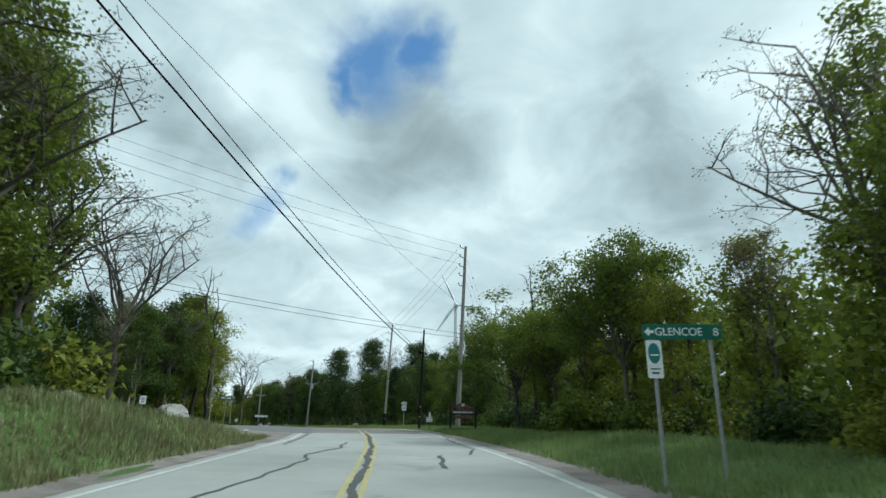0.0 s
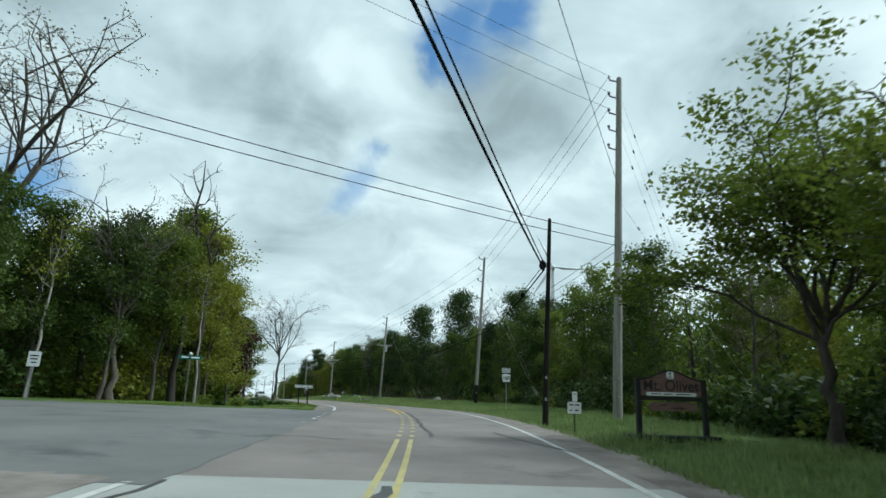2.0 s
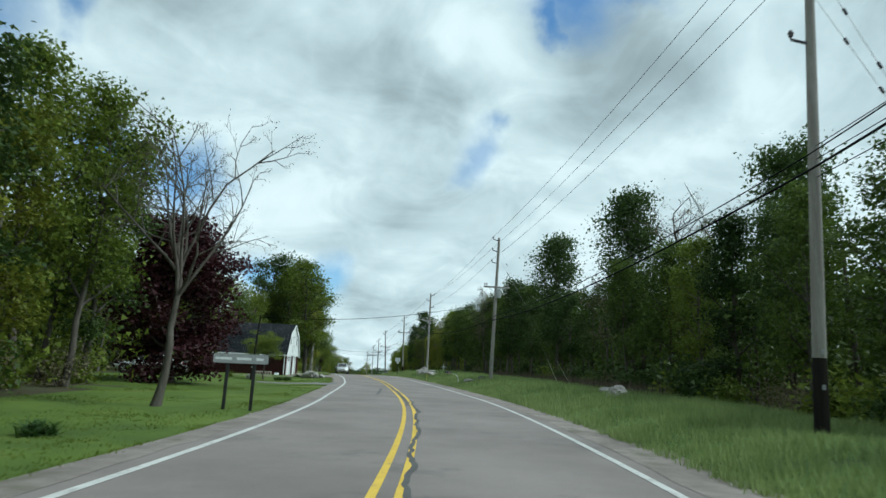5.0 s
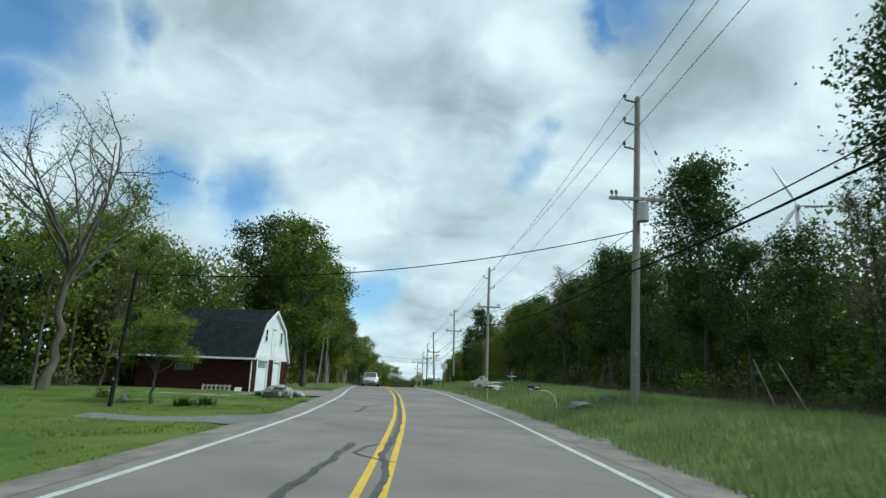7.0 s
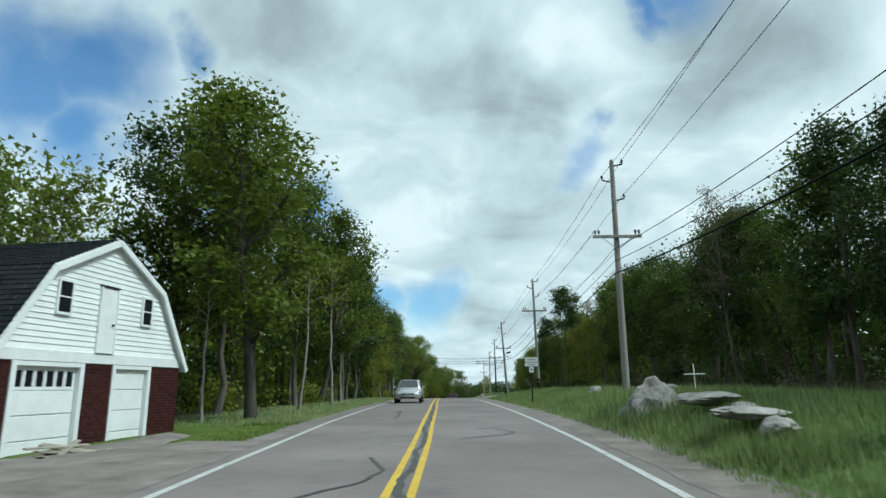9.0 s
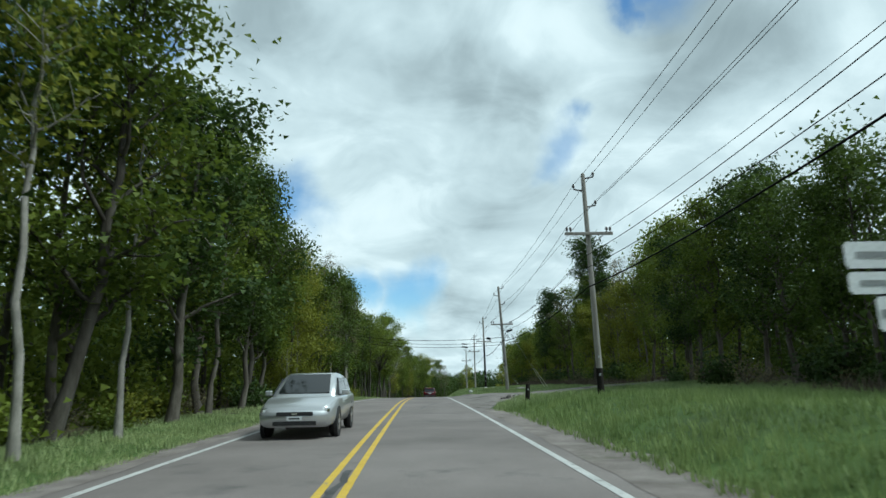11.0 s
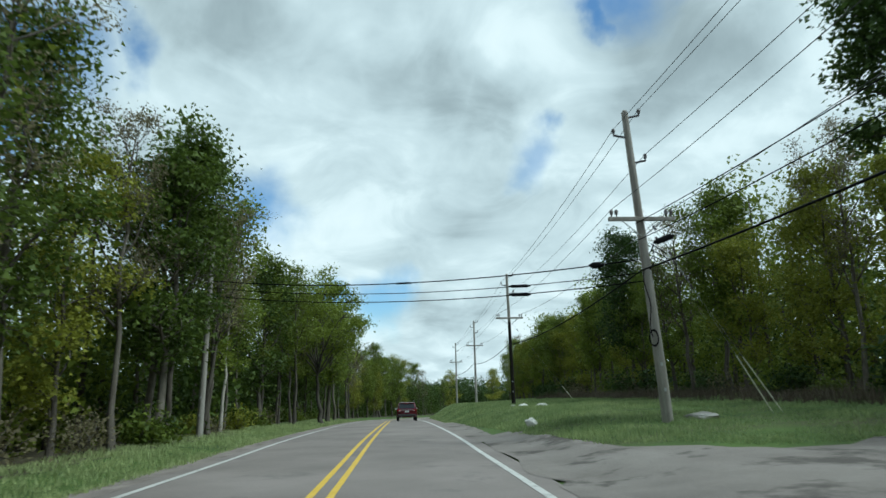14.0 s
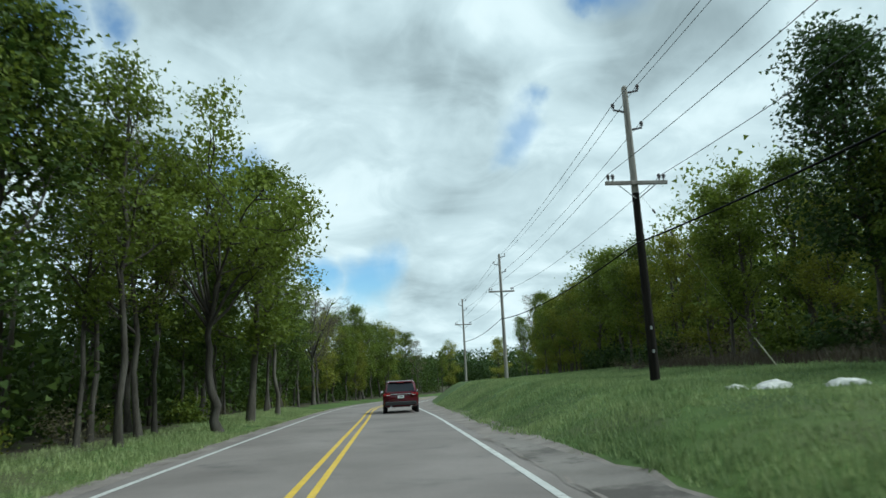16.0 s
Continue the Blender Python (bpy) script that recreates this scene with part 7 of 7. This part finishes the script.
    block("wiper", -0.05, 0.42, -2.35, -2.33, 1.17, 1.19, M_BLACKTRIM, car)
    return car


suv(Matrix.Translation(at(236.5, 0.55, 0.005, ground=False)) @ pose(0, 0, 0, -2.6, 0, heading(236.5)))


def coupe(m):
    """A silver two-door car; its rear faces -y."""
    car = thing("parked_car", m, "silver two-door car parked on the lawn", "car")
    low = [(0.70, 0.22), (0.84, 0.32), (0.88, 0.55), (0.86, 0.78), (0.80, 0.86)]
    loft("body", [(-2.32, [(0.6, 0.36), (0.74, 0.42), (0.78, 0.6), (0.74, 0.82), (0.66, 0.92)]), (-2.1, [(0.68, 0.26), (0.82, 0.36), (0.86, 0.58), (0.83, 0.84), (0.76, 0.95)]), (-1.3, [(0.70, 0.22), (0.84, 0.32), (0.88, 0.55), (0.86, 0.82), (0.80, 0.92)]), (0.3, low), (1.2, [(0.70, 0.22), (0.84, 0.32), (0.87, 0.52), (0.82, 0.72), (0.74, 0.80)]), (2.0, [(0.66, 0.24), (0.80, 0.34), (0.80, 0.5), (0.74, 0.64), (0.64, 0.70)]), (2.3, [(0.5, 0.3), (0.62, 0.36), (0.62, 0.48), (0.58, 0.56), (0.48, 0.60)])], M_SILVER, car)
    loft("cabin", [(-1.75, [(0.74, 0.90), (0.72, 0.94), (0.6, 0.96)]), (-0.95, [(0.80, 0.86), (0.62, 1.26), (0.50, 1.33)]), (-0.2, [(0.80, 0.84), (0.62, 1.31), (0.50, 1.38)]), (0.25, [(0.80, 0.84), (0.60, 1.26), (0.48, 1.33)]), (1.05, [(0.74, 0.80), (0.70, 0.83), (0.6, 0.85)])], M_SILVER, car, "silver roof and pillars")
    gv = [(-0.58, -1.62, 1.04), (0.58, -1.62, 1.04), (0.50, -1.03, 1.315), (-0.50, -1.03, 1.315)]
    mesh_object("rear_window", gv + [(x, y, z - 0.05) for x, y, z in gv], [(0, 1, 2, 3), (0, 4, 5, 1), (1, 5, 6, 2), (2, 6, 7, 3), (3, 7, 4, 0)], M_CARGLASS, car)
    gv = [(-0.58, 0.98, 0.915), (0.58, 0.98, 0.915), (0.48, 0.33, 1.305), (-0.48, 0.33, 1.305)]
    mesh_object("windscreen", gv + [(x, y, z - 0.05) for x, y, z in gv], [(3, 2, 1, 0), (1, 5, 4, 0), (2, 6, 5, 1), (3, 7, 6, 2), (0, 4, 7, 3)], M_CARGLASS, car)
    for s in (-1, 1):
        for y0, y1, c0, c1 in ((-1.25, -0.62, 0.30, 0.0), (-0.56, 0.75, 0.0, -0.52)):
            gv = [(s * 0.80, y0, 0.90), (s * 0.80, y1, 0.90), (s * 0.655, y1 + c1, 1.24), (s * 0.655, y0 + c0, 1.24)]
            mesh_object("side_window", gv + [(x - s * 0.06, y, z) for x, y, z in gv], [(0, 1, 2, 3), (0, 4, 5, 1), (1, 5, 6, 2), (2, 6, 7, 3), (3, 7, 4, 0)], M_CARGLASS, car)
        block("tail_light", *sorted((s * 0.42, s * 0.80)), -2.30, -2.12, 0.74, 0.86, M_TAIL, car, "dark red tail light", 0.02)
        block("mirror", *sorted((s * 0.84, s * 1.0)), 0.5, 0.62, 0.88, 1.0, M_SILVER, car, "door mirror", 0.02)
        block("side_moulding", *sorted((s * 0.865, s * 0.885)), -1.1, 1.0, 0.48, 0.52, M_BLACKTRIM, car)
        for y in (-1.35, 1.40):
            wheel(car, s * 0.78, y, 0.31, 0.19)
            bm = bmesh.new()
            bmesh.ops.create_cone(bm, cap_ends=True, segments=26, radius1=0.37, radius2=0.37, depth=0.08, matrix=Matrix.Translation((s * 0.835, y, 0.33)) @ pose(0, 0, 0, 0, 90, 0))
            part("wheel_arch", bm, M_BLACKTRIM, car)
        block("spoiler_leg", *sorted((s * 0.55, s * 0.59)), -2.2, -2.12, 0.93, 1.03, M_SILVER, car)
    block("spoiler", -0.68, 0.68, -2.30, -2.10, 1.03, 1.06, M_SILVER, car, "rear wing", 0.012)
    block("bumper", -0.74, 0.74, -2.36, -2.26, 0.36, 0.56, M_SILVER, car, "rear bumper", 0.03)
    np_ = block("number_plate", -0.15, 0.15, -2.375, -2.355, 0.58, 0.70, M_SIGNWHITE, car)
    block("bar", -0.1, 0.1, -2.379, -2.375, 0.62, 0.66, M_SIGNBLACK, np_)
    return car


coupe(Matrix.Translation(at(105.0, -17.0)) @ pose(0, 0, 0, 0, 0, heading(105) + 97))


def oncoming(m):
    """A silver hatchback; its front faces +y."""
    car = thing("hatchback", m, "silver hatchback stopped in the opposite lane", "car")
    low = [(0.74, 0.24), (0.86, 0.34), (0.90, 0.60), (0.88, 0.86), (0.84, 0.94)]
    loft("body", [(-2.1, [(0.66, 0.34), (0.80, 0.42), (0.84, 0.62), (0.82, 0.86), (0.76, 0.94)]), (-1.9, low), (0.8, low), (1.25, [(0.74, 0.24), (0.86, 0.34), (0.89, 0.58), (0.86, 0.84), (0.80, 0.92)]), (1.95, [(0.70, 0.26), (0.84, 0.36), (0.85, 0.56), (0.80, 0.74), (0.70, 0.80)]), (2.2, [(0.60, 0.28), (0.74, 0.38), (0.74, 0.52), (0.68, 0.64), (0.58, 0.68)])], M_SILVER, car)
    loft("cabin", [(-2.0, [(0.80, 0.92), (0.78, 0.98), (0.70, 1.02)]), (-1.7, [(0.83, 0.90), (0.68, 1.36), (0.56, 1.44)]), (-0.6, [(0.84, 0.90), (0.68, 1.44), (0.55, 1.50)]), (0.2, [(0.83, 0.90), (0.66, 1.40), (0.54, 1.47)]), (1.2, [(0.78, 0.88), (0.74, 0.92), (0.64, 0.94)])], M_SILVER, car, "silver roof and pillars")
    gv = [(-0.62, 1.12, 1.01), (0.62, 1.12, 1.01), (0.53, 0.27, 1.46), (-0.53, 0.27, 1.46)]
    mesh_object("windscreen", gv + [(x, y - 0.02, z - 0.05) for x, y, z in gv], [(3, 2, 1, 0), (1, 5, 4, 0), (2, 6, 5, 1), (3, 7, 6, 2), (0, 4, 7, 3)], M_CARGLASS, car)
    for s in (-1, 1):
        for y0, y1, c0, c1 in ((-1.6, -0.65, 0.2, 0.0), (-0.58, 0.85, 0.0, -0.6)):
            gv = [(s * 0.835, y0, 0.95), (s * 0.835, y1, 0.95), (s * 0.715, y1 + c1, 1.36), (s * 0.715, y0 + c0, 1.36)]
            mesh_object("side_window", gv + [(x - s * 0.06, y, z) for x, y, z in gv], [(0, 1, 2, 3), (0, 4, 5, 1), (1, 5, 6, 2), (2, 6, 7, 3), (3, 7, 4, 0)], M_CARGLASS, car)
        lamp = block("headlight", *sorted((s * 0.46, s * 0.78)), 2.02, 2.16, 0.58, 0.70, M_CHROME, car, "clear headlight", 0.03)
        block("lens", *sorted((s * 0.50, s * 0.72)), 2.161, 2.168, 0.60, 0.68, M_SIGNWHITE, lamp)
        block("mirror", *sorted((s * 0.88, s * 1.04)), 0.62, 0.74, 0.94, 1.07, M_SILVER, car, "door mirror", 0.025)
        for y in (-1.3, 1.32):
            wheel(car, s * 0.79, y, 0.31, 0.19)
            bm = bmesh.new()
            bmesh.ops.create_cone(bm, cap_ends=True, segments=26, radius1=0.37, radius2=0.37, depth=0.08, matrix=Matrix.Translation((s * 0.855, y, 0.33)) @ pose(0, 0, 0, 0, 90, 0))
            part("wheel_arch", bm, M_BLACKTRIM, car)
    grille = block("grille", -0.42, 0.42, 2.12, 2.215, 0.52, 0.62, M_BLACKTRIM, car, "black front grille", 0.02)
    block("badge", -0.06, 0.06, 2.216, 2.224, 0.545, 0.595, M_CHROME, grille)
    block("air_intake", -0.5, 0.5, 2.1, 2.21, 0.31, 0.42, M_BLACKTRIM, car, "dark lower air intake", 0.02)
    np_ = block("number_plate", -0.17, 0.17, 2.212, 2.225, 0.43, 0.51, M_SIGNWHITE, car)
    block("bar", -0.12, 0.12, 2.226, 2.230, 0.455, 0.485, M_SIGNBLACK, np_)
    return car


oncoming(Matrix.Translation(at(152.0, -2.85, 0.005, ground=False)) @ pose(0, 0, 0, 0, 0, heading(152) + 180))

# ---- wind turbine far behind the woods ----
M_TURBINE = material("white_turbine_paint", [(0.68, 0.70, 0.71), (0.74, 0.76, 0.77)], 0.05, 3, 0.5, 0.0, 1)
turbine = thing("wind_turbine", pose(8.6, 385.6, -8.7, 0, 0, 0), "white wind turbine standing behind the woods", "wind turbine")
tube("tower", [(0, 0, -12), (0, 0, 30), (0, 0, 62), (0, 0, 95)], [1.9, 1.7, 1.45, 1.1], M_TURBINE, turbine, 16)
bm = bmesh.new()
box(bm, (2.4, 6.5, 2.4), Matrix.Translation((0, -0.8, 96)), 0.6)
part("nacelle", bm, M_TURBINE, turbine)
bm = bmesh.new()
bmesh.ops.create_uvsphere(bm, u_segments=16, v_segments=10, radius=1.4, matrix=Matrix.Translation((0, -4.4, 96)))
part("hub", bm, M_TURBINE, turbine, smooth=True)
for a in (25, 145, 265):
    bm = bmesh.new()
    m = Matrix.Translation((0, -4.6, 96)) @ pose(0, 0, 0, 0, a - 50, 0)
    vs = []
    for u, c in ((0.0, 0.8), (0.1, 1.0), (0.22, 1.9), (0.6, 1.2), (1.0, 0.25)):
        for x, y in ((-0.35 * c, 0.0), (0.0, 0.16 * c), (0.65 * c, 0.0), (0.0, -0.12 * c)):
            vs.append(bm.verts.new(m @ Vector((x, y, 1.0 + u * 21))))
    for k in range(4):
        for j in range(4):
            bm.faces.new([vs[k * 4 + j], vs[k * 4 + (j + 1) % 4], vs[k * 4 + 4 + (j + 1) % 4], vs[k * 4 + 4 + j]])
    part("blade", bm, M_TURBINE, turbine, smooth=True)
